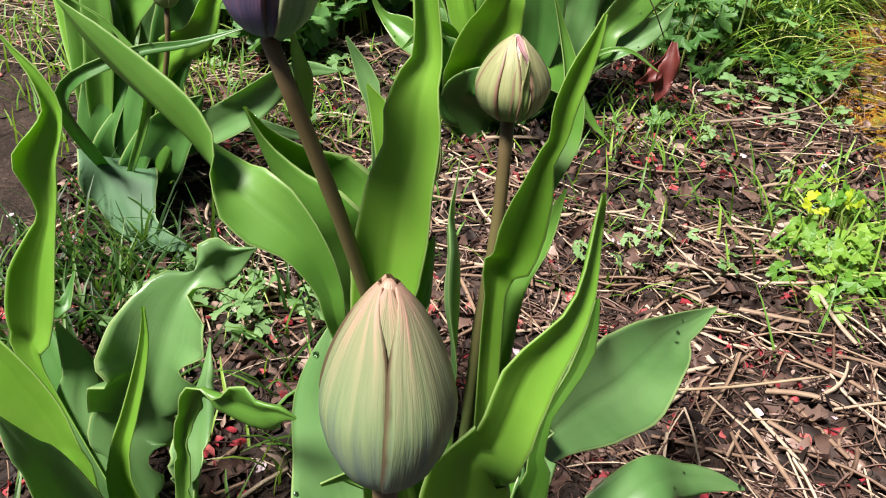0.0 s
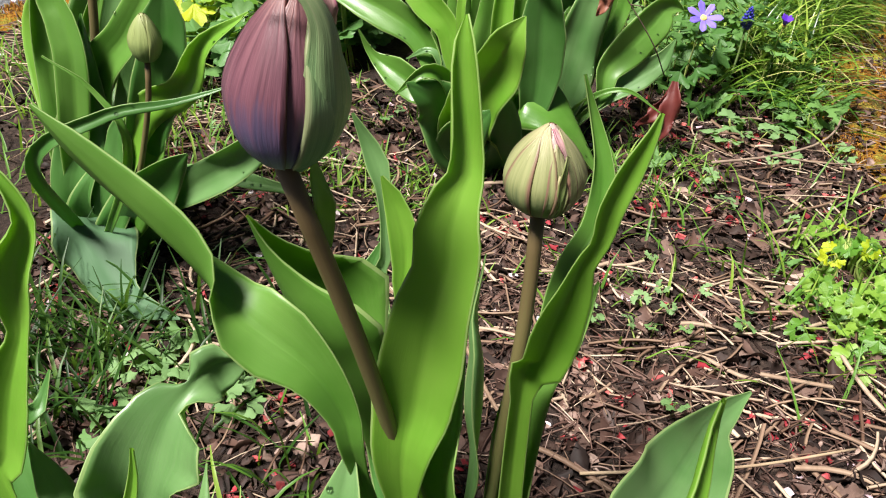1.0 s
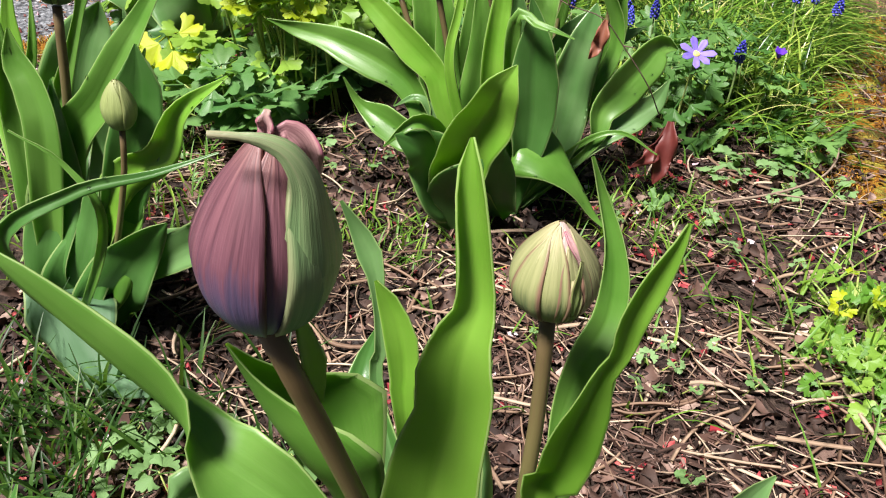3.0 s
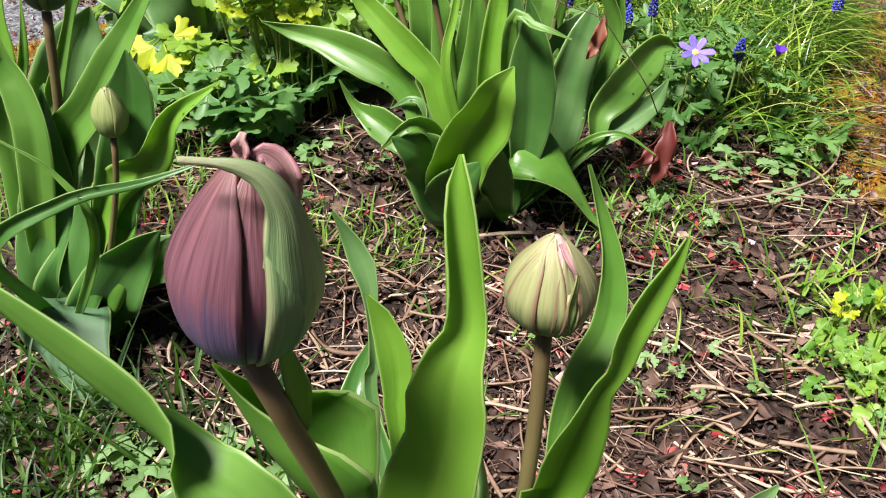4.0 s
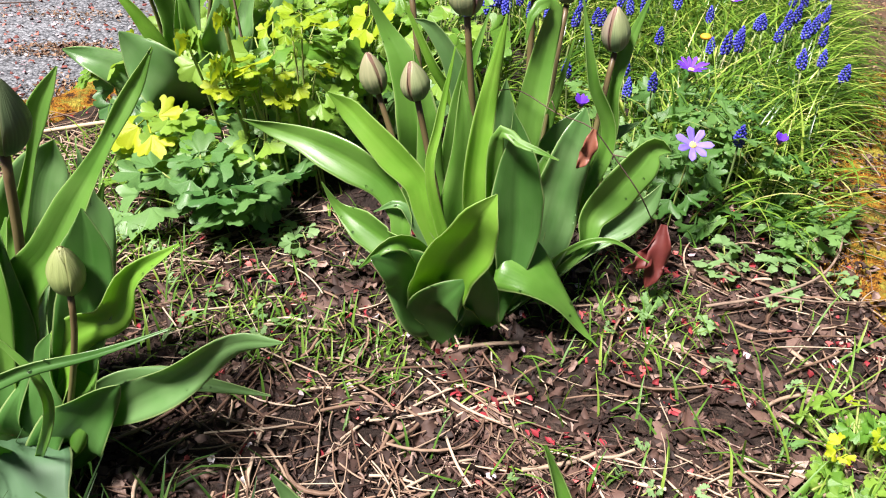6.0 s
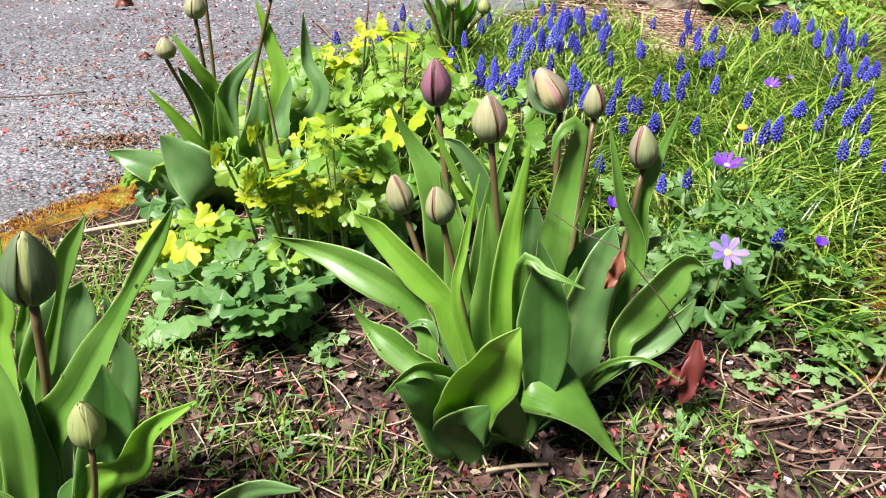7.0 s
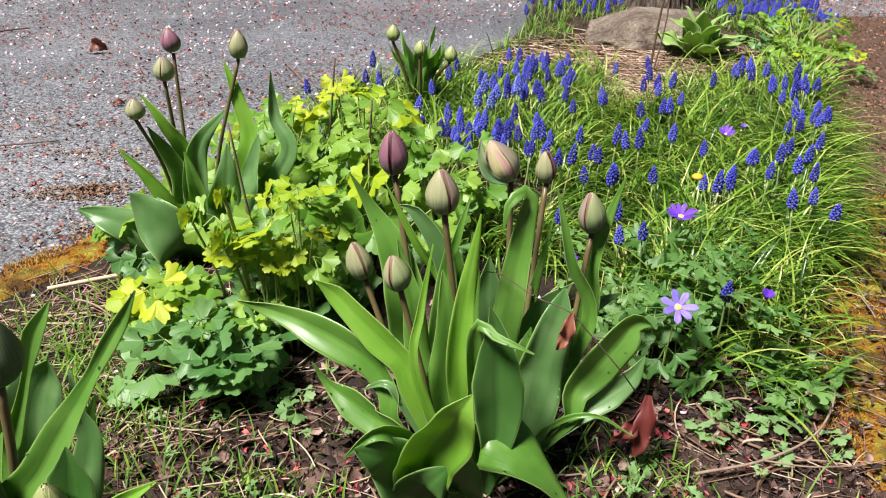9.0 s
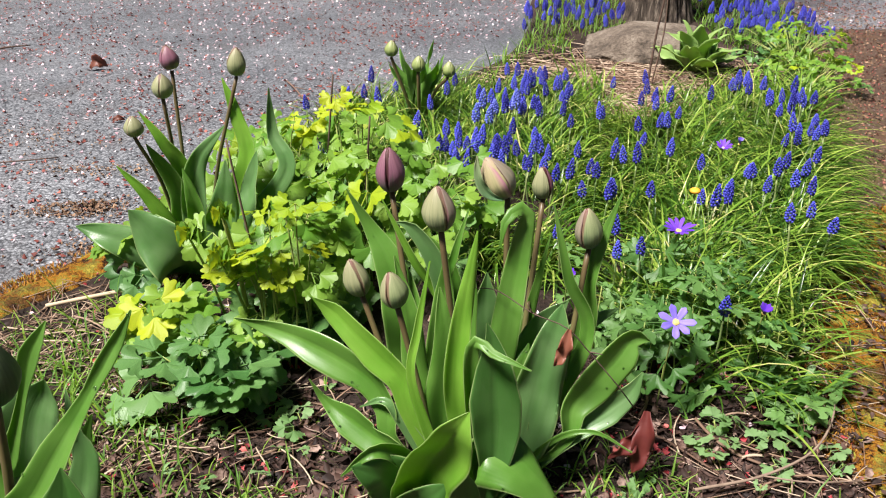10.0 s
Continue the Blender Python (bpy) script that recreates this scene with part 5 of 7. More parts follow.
# loose strip and pink patch of the pale bud
leaf(M, [(0.0507, 0.3245, 0.2262), (0.0504, 0.3235, 0.2342), (0.0503, 0.3230, 0.2409), (0.0506, 0.3235, 0.2478)], 0.0016, 290, fold=0.30, wave=-0.16, name="petal", mat=PETAL_LIME, n=14, m=6)
leaf(M, [(0.0456, 0.3290, 0.2545), (0.0470, 0.3262, 0.2527), (0.0487, 0.3245, 0.2499), (0.0505, 0.3240, 0.2462)], 0.0011, 290, fold=0.30, wave=-0.16, name="petal", mat=PETAL_PINK, n=12, m=6)
flower(M, (0.010, 0.358, 0.168), (0.0165, 0.360, 0.196), 0.0066, [(0.018, 0.330, 0.0), (0.010, 0.350, 0.10)], 0.0018, [PETAL_LIME, PETAL_LIME], spin=30, label="small yellow-green bud")
flower(N, (0.017, 0.143, 0.2325), (0.0168, 0.148, 0.2780), 0.0131, [(0.024, 0.180, 0.0), (0.021, 0.160, 0.12), (0.018, 0.146, 0.20)], 0.0026,
       [PETAL_CREAM, PETAL_CREAM, PETAL_CREAM], spin=-24, gap=-0.4, label="closed cream-green bud flushed pink at the tip")
flower(L, (-0.224, 0.624, 0.2225), (-0.218, 0.624, 0.2715), 0.0165, [(-0.245, 0.595, 0.0), (-0.238, 0.612, 0.08), (-0.230, 0.622, 0.16)], 0.0030,
       [PETAL_DEEP], inner=PETAL_LIME, petals=[(285, 60, 0.96, 0.95, PETAL_LIME), (45, 62, 0.955, 0.97, PETAL_DEEP), (165, 62, 0.955, 0.97, PETAL_DEEP),
       (90, 66, 1.0, 0.98, PETAL_DEEP), (345, 50, 1.03, 0.95, PETAL_DEEP), (222, 55, 1.05, 1.0, PETAL_DEEP)], label="dark green striped bud")
flower(L, (-0.174, 0.563, 0.1700), (-0.173, 0.563, 0.2010), 0.0100, [(-0.225, 0.585, 0.0), (-0.195, 0.568, 0.08), (-0.178, 0.563, 0.14)], 0.0019,
       [PETAL_LIME, PETAL_LIME], spin=10, label="small lime-green bud")
for foot, top, r, way, mats, turn in (
        ((0.001, 0.880, 0.257), (-0.001, 0.880, 0.298), 0.0132, (0.020, 0.850, 0.13), (PETAL_ROSE, PETAL_ROSE, PETAL_DARK), 262),
        ((0.046, 0.800, 0.259), (0.043, 0.800, 0.297), 0.0137, (0.060, 0.795, 0.13), (PETAL_GREY, PETAL_MAUVE, PETAL_BRONZE), 296),
        ((0.100, 0.850, 0.266), (0.081, 0.848, 0.302), 0.0150, (0.100, 0.830, 0.13), (PETAL_BLUSH, PETAL_MAUVE, PETAL_BLUSH), 300),
        ((0.136, 0.910, 0.239), (0.134, 0.910, 0.270), 0.0098, (0.118, 0.860, 0.10), (PETAL_GREY, PETAL_ROSE, PETAL_DARK), 306),
        ((0.172, 0.855, 0.217), (0.168, 0.855, 0.255), 0.0122, (0.150, 0.820, 0.09), (PETAL_MAUVE, PETAL_GREEN, PETAL_BRONZE), 236),
        ((-0.022, 0.826, 0.184), (-0.031, 0.826, 0.219), 0.0115, (0.012, 0.800, 0.09), (PETAL_GREY, PETAL_GREY, PETAL_BRONZE), 300),
        ((0.011, 0.792, 0.194), (0.005, 0.792, 0.226), 0.0118, (0.032, 0.785, 0.10), (PETAL_GREY, PETAL_GREEN, PETAL_BRONZE), 250)):
    a, b, c = mats
    flower(C, foot, top, r, [(0.5 * way[0] + 0.5 * 0.075, 0.5 * way[1] + 0.5 * 0.77, 0.0), way], 0.0025, [a], inner=c,
           petals=[(turn, 62, 0.95, 0.97, c), (turn + 120, 62, 0.95, 0.97, b), (turn - 120, 62, 0.95, 0.97, a),
                   (turn - 62, 60, 1.03, 0.985, a), (turn + 62, 60, 1.01, 1.0, b), (turn + 180, 64, 1.0, 0.98, a)])
leaf(C, [(0.0960, 0.8390, 0.2690), (0.0850, 0.8370, 0.2740), (0.0765, 0.8370, 0.2850), (0.0735, 0.8390, 0.2970), (0.0735, 0.8410, 0.3060)], 0.0046, 250, fold=0.45, name="petal", mat=PETAL_OLIVE, n=18, m=6)
for foot, top, r, mats, spin in (
        ((-0.300, 1.220, 0.270), (-0.304, 1.220, 0.301), 0.0120, [PETAL_ROSE, PETAL_GREY], -60),
        ((-0.294, 1.160, 0.252), (-0.292, 1.160, 0.282), 0.0125, [PETAL_GREY, PETAL_ROSE], -30),
        ((-0.217, 1.210, 0.266), (-0.214, 1.210, 0.302), 0.0118, [PETAL_GREY, PETAL_GREY], -80),
        ((-0.328, 1.140, 0.211), (-0.327, 1.140, 0.237), 0.0115, [PETAL_GREY, PETAL_GREEN], -50)):
    flower(D, foot, top, r, [(-0.3 + 0.3 * (foot[0] + 0.3), 1.19, 0.0), (0.5 * foot[0] - 0.15, 0.5 * foot[1] + 0.60, 0.13)], 0.0023, mats, spin=spin, inner=PETAL_BRONZE, gap=-0.1)
rng = random.Random(11)
for i in range(11):
    a = radians(i * 137.5 + 20)
    c, s = math.cos(a), math.sin(a)
    o, u = rng.uniform(0.03, 0.085), rng.uniform(0.11, 0.19)
    leaf(E, [(-0.024 + 0.01 * c, 1.75 + 0.01 * s, 0), (-0.024 + 0.5 * o * c, 1.75 + 0.5 * o * s, 0.6 * u), (-0.024 + o * c, 1.75 + o * s, u)], rng.uniform(0.012, 0.019), math.degrees(a) + 180, fold=0.3, wave=0.1, n=16, m=6, mat=LEAF)
for x, y, z, q in ((-0.070, 1.71, 0.165, 0.03), (-0.020, 1.70, 0.140, 0.012), (0.035, 1.72, 0.125, 0.012)):
    flower(E, (x, y, z), (x + 0.002, y, z + 0.030), 0.0125, [(-0.02, 1.75, 0.0), (0.5 * x - 0.01, y + 0.01, 0.09)], 0.0030, [PETAL_LIME, PETAL_GREEN], spin=30 * q)

# dried leaves caught in the large clump
dry = thing("dry_leaf", (0.146, 0.785, 0.150), "curled reddish-brown dry leaf caught among tulip leaves", "dead leaf")
leaf(dry, [(0.151, 0.787, 0.178), (0.147, 0.782, 0.163), (0.139, 0.780, 0.147)], 0.0068, 265, fold=0.5, wave=0.25, name="blade", mat=BROWN_LEAF, n=14, m=6)
caught = thing("caught_twig", (0.148, 0.79, 0.09), "thin dark twig caught among the tulip leaves", "twig")
tube(caught, [(0.072, 0.840, 0.185), (0.093, 0.820, 0.194), (0.121, 0.800, 0.185), (0.148, 0.788, 0.179), (0.168, 0.786, 0.157), (0.195, 0.786, 0.123), (0.215, 0.800, 0.089)], 0.0004, 0.0006, TWIG, "branch", 26, 6)
tube(caught, [(0.121, 0.800, 0.185), (0.116, 0.798, 0.196)], 0.0006, 0.0004, TWIG, "side_twig", 4, 5)
tube(caught, [(0.168, 0.786, 0.157), (0.179, 0.784, 0.156)], 0.0006, 0.0004, TWIG, "side_twig", 4, 5)
red = thing("fallen_leaf", (0.225, 0.800, 0.0), "dark red folded leaf lying against the tulips", "dead leaf")
leaf(red, [(0.228, 0.805, 0.082), (0.224, 0.792, 0.055), (0.218, 0.788, 0.026)], 0.0105, 250, fold=0.35, wave=0.2, name="blade", mat=RED_LEAF, n=14, m=6)
leaf(red, [(0.222, 0.800, 0.070), (0.208, 0.790, 0.052), (0.194, 0.786, 0.044)], 0.0070, 290, fold=0.3, wave=0.2, name="lobe", mat=RED_LEAF, n=12, m=6)


# ---- columbines ----
def lobed(lobes, notch, n=48, cup=0.18, seed=0, sharp=0.6, tooth=0.10):
    """A fan-shaped leaflet of radius 1 that grows along +y from the origin: lobes parted by narrow cuts, each with rounded teeth."""
    rng = random.Random(seed)
    rows = []
    spread = radians(rng.uniform(70, 92))
    cuts = [2 * (k + 1) / lobes - 1 + rng.uniform(-0.07, 0.07) for k in range(lobes - 1)]
    deep = [notch * rng.uniform(0.8, 1.25) for _ in cuts]
    for k, rad in enumerate((0.06, 0.38, 0.66, 0.86, 1.0)):
        row = []
        for j in range(n + 1):
            u = 2 * j / n - 1
            a = u * spread * (0.60 + 0.40 * rad)
            cut = sum(d * math.exp(-abs((u - c) / (0.16 * sharp)) ** 1.4) for c, d in zip(cuts, deep))
            small = abs(math.sin(math.pi * (lobes * 2 + 1) * (u + 1) / 2)) ** 0.6
            r = rad * (1 - cut * rad ** 3 - tooth * (1 - small) * rad ** 5) * (1 - 0.20 * u * u)
            z = cup * rad * rad * (0.25 - u * u * 0.7) + 0.10 * math.sin(6 * u + seed) * rad ** 2 - 0.05 * rad * cut / max(notch, 0.01)
            row.append((r * math.sin(a), r * math.cos(a), z))
        rows.append(row)
    nc = n + 1
    verts = [p for r in rows for p in r]
    faces = [(i * nc + j, (i + 1) * nc + j, (i + 1) * nc + j + 1, i * nc + j + 1) for i in range(4) for j in range(n)]
    return verts, faces


def compound(lobes, notch, seed, reach=0.8, sharp=0.6, tooth=0.10):
    """Three leaflets on short stalks, about 2.6 across, growing along +y."""
    rng = random.Random(seed)
    pieces = []
    for q, a in enumerate((0, 72, -72)):
        v, f = lobed(lobes, notch, seed=seed * 7 + q, sharp=sharp, tooth=tooth)
        yaw = -radians(a + rng.uniform(-12, 12))
        d = Vector((-math.sin(yaw), math.cos(yaw), 0)) * reach * (1.0 if q == 0 else 0.6)
        pieces.append((turned(v, (d.x, d.y, rng.uniform(-0.1, 0.1)), yaw, rng.uniform(-0.35, 0.1), rng.uniform(-0.3, 0.3), rng.uniform(0.85, 1.1)), f))
        w = 0.035
        pieces.append(([(-w, 0, 0), (w, 0, 0), (d.x + w, d.y, 0), (d.x - w, d.y, 0), (0, 0, -0.06), (d.x, d.y, -0.06)], [(0, 1, 2, 3), (1, 4, 5, 2), (4, 0, 3, 5)]))
    v, f = merge(pieces)
    me = bpy.data.meshes.new("leaf")
    me.from_pydata(v, [], f)
    me.polygons.foreach_set("use_smooth", [True] * len(me.polygons))
    return me


def with_material(me, material):
    me = me.copy()
    me.materials.append(material)
    return me


SHAPES = [compound(3, 0.27, s, 0.60, 0.55, 0.17) for s in range(8)]
YOUNG, LIME, OLD = ([with_material(s, k) for s in SHAPES] for k in (COL_YOUNG, COL_LIME, COL_OLD))


def columbine(x, y, count, spread, high, young, label, seed, lean=(0.0, 0.0), big=1.0, lime=0.35, low=0.0):
    """A columbine: leaves on stalks from one crown, yellow-green on top, blue-green lower down."""
    rng = random.Random(seed)
    root = thing("columbine", (x, y, 0.0), label, "columbine", "columbines in the bed")
    for i in range(count):
        a = rng.uniform(0, 2 * math.pi)
        d = spread * math.sqrt(rng.random())
        px, py = x + d * math.cos(a) + lean[0] * rng.random(), y + d * math.sin(a) + lean[1] * rng.random()
        rise = low + (1 - low) * rng.random()
        z = high * (0.22 + 0.78 * rise) * (1.05 - 0.45 * (d / spread) ** 2)
        pick = YOUNG if rise > 1 - young else LIME if rise > lime else OLD
        ob = new("leaf", rng.choice(pick))
        ob.parent = root
        size = big * rng.uniform(0.020, 0.035) * (0.85 if pick is YOUNG else 1.0)
        yaw = math.degrees(math.atan2((py - y) / spread - 0.75, (px - x) / spread - 0.35)) - 90 + rng.uniform(-45, 45)
        ob.matrix_local = Matrix.Translation((px - x, py - y, z)) @ pose(0, 0, 0, rng.uniform(-55, 12), rng.uniform(-32, 32), yaw) @ Matrix.Scale(size, 4)
        tube(root, [(x + 0.02 * math.cos(a), y + 0.02 * math.sin(a), 0.0), (0.5 * (x + px), 0.5 * (y + py), 0.6 * z), (px, py, z)], 0.0013, 0.0008, COL_STALK, "stalk", 6, 5)


columbine(-0.205, 0.915, 20, 0.062, 0.085, 0.0, "low blue-green columbine with scalloped leaves", 1, lime=0.95, big=1.15)
columbine(-0.130, 1.035, 14, 0.060, 0.110, 0.0, "blue-green columbine beside the tulips", 2, lime=0.85)
columbine(-0.150, 1.060, 38, 0.085, 0.185, 0.05, "columbine with bright yellow-green young leaves", 3)
columbine(-0.060, 1.150, 40, 0.105, 0.190, 0.05, "lime-green columbine with lush scalloped leaves", 4)
columbine(-0.100, 1.300, 42, 0.120, 0.215, 0.05, "columbine with yellow-green tops behind the tulips", 5)
columbine(0.010, 1.270, 26, 0.090, 0.180, 0.08, "lime-green columbine at the edge of the muscari", 6)
columbine(-0.250, 0.985, 8, 0.045, 0.070, 0.06, "columbine with yellow young leaves near the drive", 7)
columbine(-0.360, 1.170, 12, 0.070, 0.120, 0.05, "green columbine leaves by the asphalt edge", 8)
columbine(-0.200, 1.330, 19, 0.100, 0.190, 0.10, "yellow-green columbine near the drive", 9)
columbine(0.900, 2.300, 70, 0.130, 0.105, 0.12, "lime-green foliage by the path", 10, (0.06, 0.15), big=0.62)
columbine(0.850, 2.050, 60, 0.100, 0.085, 0.10, "lime-green foliage at the path edge", 12, (0.04, 0.1), big=0.60)
columbine(0.315, 0.545, 26, 0.050, 0.040, 0.10, "small yellow-green weed with lobed leaves", 13, big=0.36, lime=0.1)
columbine(0.330, 0.600, 34, 0.055, 0.045, 0.12, "lime-green weed with small lobed leaves", 14, big=0.34, lime=0.1)
columbine(-0.270, 1.290, 16, 0.070, 0.150, 0.12, "lime-green columbine between tulips and drive", 15)
columbine(-0.140, 1.430, 24, 0.100, 0.180, 0.18, "yellow-green columbine in front of muscari", 16)
columbine(-0.143, 0.985, 10, 0.026, 0.205, 0.17, "bunch of bright yellow young columbine leaves", 18, big=0.85, low=0.7)
columbine(-0.112, 0.990, 6, 0.020, 0.215, 0.20, "small bunch of yellow unfolding columbine leaves", 19, big=0.7, low=0.7)
columbine(-0.262, 0.985, 8, 0.030, 0.108, 0.20, "yellow columbine leaves leaning to the drive", 20, big=1.1, low=0.6)
columbine(-0.080, 1.310, 7, 0.050, 0.205, 0.12, "columbine tips with yellow-green young leaves", 24, big=0.9, low=0.8)
columbine(-0.230, 1.500, 20, 0.075, 0.130, 0.25, "low lime-green columbine by the asphalt", 17)


def unfolding(x, y, z, size, foot, thick, label, seed):
    """A crumpled ball of leaflets opening at the end of a thick pale stalk."""
    rng = random.Random(seed)
    root = thing("columbine_shoot", (foot[0], foot[1], 0.0), label, "columbine")
    tube(root, [foot, (0.35 * foot[0] + 0.65 * x, 0.5 * (foot[1] + y), 0.62 * z), (x, y, z)], thick * 1.3, thick, COL_STALK, "stalk", 10, 8)
    for i in range(13):
        v, f = lobed(3, 0.22, n=24, cup=0.9, seed=seed * 31 + i, sharp=0.6, tooth=0.16)
        v = [(0.75 * p[0], p[1], p[2] + 0.55 * p[1] * p[1]) for p in v]
        a, k = i * 2.4, i / 12
        v = turned(v, (0.25 * size * math.cos(a) * k, 0.25 * size * math.sin(a) * k, 0.0), a, 1.25 - 0.95 * k, rng.uniform(-0.4, 0.4), size * rng.uniform(0.8, 1.15))
        mesh_object("leaflet", [(x + p[0] - foot[0], y + p[1] - foot[1], z + p[2]) for p in v], f, COL_LIME if i % 3 else COL_YOUNG, root)


unfolding(-0.2170, 0.970, 0.163, 0.017, (-0.205, 1.030, 0.0), 0.0013, "crumpled yellow columbine leaves still unfolding", 41)
unfolding(-0.1795, 0.970, 0.188, 0.016, (-0.178, 1.020, 0.0), 0.0022, "yellow columbine shoot on a thick pale stalk", 42)
unfolding(-0.1850, 0.960, 0.140, 0.018, (-0.170, 1.015, 0.0), 0.0014, "curled pale green columbine leaf opening", 43)


# ---- anemones ----
CUT = [compound(3, 0.62, 40 + s, 0.72, 0.95, 0.34) for s in range(4)]
CUT = [with_material(s, FERNY) for s in CUT]


def anemone_leaves(name, label, x0, x1, y0, y1, count, high, seed, meshes, size):
    rng = random.Random(seed)
    cx, cy = (x0 + x1) / 2, (y0 + y1) / 2
    root = thing(name, (cx, cy, 0.0), label, "foliage")
    for i in range(count):
        px = cx + (x1 - x0) / 2 * (rng.random() + rng.random() - 1) * 1.1
        py = cy + (y1 - y0) / 2 * (rng.random() + rng.random() - 1) * 1.1
        z = swell(px, py) + 0.008 + high * rng.random()
        ob = new("leaf", rng.choice(meshes))
        ob.parent = root
        s = rng.uniform(*size)
        ob.matrix_local = Matrix.Translation((px - cx, py - cy, z)) @ pose(0, 0, 0, rng.uniform(-40, 15), rng.uniform(-25, 25), rng.uniform(0, 360)) @ Matrix.Scale(s, 4)
        tube(root, [(px + rng.uniform(-0.012, 0.012), py + rng.uniform(-0.012, 0.012), swell(px, py) - 0.002), (px, py, z)], 0.0007, 0.0006, COL_STALK, "stalk", 3, 4)


anemone_leaves("anemone_foliage", "deep green ferny anemone leaves", 0.19, 0.43, 0.88, 1.12, 58, 0.090, 21, CUT, (0.018, 0.030))
anemone_leaves("anemone_foliage", "deep green ferny anemone leaves at the bed edge", 0.34, 0.47, 0.86, 1.00, 11, 0.035, 22, CUT, (0.020, 0.030))
anemone_leaves("anemone_foliage", "ferny anemone leaves among muscari", 0.22, 0.45, 1.06, 1.24, 34, 0.075, 23, CUT, (0.014, 0.020))


def anemone(x, y, z, size, petals, cup, material, label, seed, face=(0.0, -0.35)):
    rng = random.Random(seed)
    root = thing("anemone", (x, y, 0.0), label, "anemone", "anemone flowers")
    tube(root, [(x, y + 0.02, 0.0), (x, y + 0.012, 0.5 * z), (x, y, z)], 0.0009, 0.0008, COL_STALK)
    tip = Vector((face[0], face[1], 1)).to_track_quat("Z", "Y").to_matrix()
    for i in range(petals):
        a = 2 * math.pi * i / petals + rng.uniform(-0.1, 0.1)
        rows = []
        lng = size * rng.uniform(0.9, 1.08)
        for k in range(7):
            s = k / 6
            w = (0.17 if petals < 8 else 0.125 if petals < 11 else 0.10) * size * (0.45 + 0.9 * s) * (1 - max(0, (s - 0.6) / 0.4) ** 2.5) ** 0.6 + 0.0003
            el = cup + 0.5 * (1 - s) * 0.3
            row = []
            for j in range(5):
                u = j / 2 - 1
                q = Vector((lng * s * math.cos(el), w * u, lng * s * math.sin(el) + 0.15 * w * u * u))
                q = Matrix.Rotation(a, 3, "Z") @ q
                row.append(tip @ q + Vector((0, 0, z)))
            rows.append(row)
        v, f, uv = shell(rows, 0.0004)
        mesh_object("petal", v, f, material, root, uvs=uv)
    bm = bmesh.new()
    bmesh.ops.create_uvsphere(bm, u_segments=14, v_segments=8, radius=0.20 * size)
    for v in bm.verts:
        v.co *= 1 + 0.25 * noise.noise(v.co * 1500)
        v.co = tip @ Vector((v.co.x, v.co.y, v.co.z * 0.6 + 0.05 * size)) + Vector((0, 0, z))
    part("centre", bm, POLLEN, root, "pale yellow flower centre")


anemone(0.272, 0.905, 0.111, 0.0190, 7, 0.25, VIOLET, "open violet-blue anemone with a yellow centre", 1, (0.0, -0.9))
anemone(0.324, 1.116, 0.106, 0.0215, 12, 0.45, PURPLE, "open purple anemone with narrow petals", 2, (0.0, -0.15))
anemone(0.375, 0.951, 0.094, 0.0130, 9, 1.05, PURPLE, "half-closed small purple anemone", 3)
anemone(0.178, 1.000, 0.105, 0.0150, 9, 1.0, PURPLE, "half-closed purple anemone behind the tulips", 4)
anemone(0.455, 1.395, 0.110, 0.0150, 10, 0.6, PURPLE, "purple anemone among the muscari", 5)
anemone(0.480, 1.400, 0.115, 0.0120, 8, 1.2, VIOLET, "closed violet anemone among the muscari", 6)
dl = thing("dandelion", (0.375, 1.24, 0.0), "small orange-yellow flower head on a short stem", "flower")
tube(dl, [(0.375, 1.24, 0.0), (0.375, 1.24, 0.105)], 0.001, 0.001, COL_STALK)
bm = bmesh.new()
bmesh.ops.create_uvsphere(bm, u_segments=12, v_segments=8, radius=0.0075)
for v in bm.verts:
    v.co = Vector((v.co.x, v.co.y, v.co.z * 0.55 + 0.107)) * 1.0
part("flower_head", bm, ORANGE, dl)


# ---- muscari ----
def muscari_head(seed):
    """A spike of small round bells, 3 cm high, from z = 0."""
    rng = random.Random(seed)
    pieces = []
    for i in range(46):
        s = i / 45
        z = 0.029 * s
        r = 0.0066 * math.sin(math.pi * (0.18 + 0.78 * s)) ** 0.8 * (1 - 0.45 * s)
        a = i * 2.39996 + rng.uniform(-0.15, 0.15)
        size = 0.0022 * (1 - 0.42 * s) * rng.uniform(0.9, 1.12)
        verts, faces = [], []
        for k, (zz, rr) in enumerate(((1.1, 0.35), (0.4, 0.95), (-0.5, 0.9), (-1.15, 0.5))):
            for j in range(6):
                q = 2 * math.pi * j / 6
                verts.append((rr * math.cos(q), rr * math.sin(q), zz))
        for k in range(3):
            for j in range(6):
                faces.append((k * 6 + j, (k + 1) * 6 + j, (k + 1) * 6 + (j + 1) % 6, k * 6 + (j + 1) % 6))
        faces += [tuple(range(6)), tuple(range(23, 17, -1))]
        tilt = radians(55 - 40 * s)
        v = turned(verts, (0, 0, 0), 0, tilt, 0, size)
        v = turned(v, (r * math.cos(a), r * math.sin(a), z), a + math.pi / 2)
        pieces.append((v, faces))
    v, f = merge(pieces)
    me = bpy.data.meshes.new("flower_head")
    me.from_pydata(v, [], f)
    me.polygons.foreach_set("use_smooth", [True] * len(me.polygons))
    return me


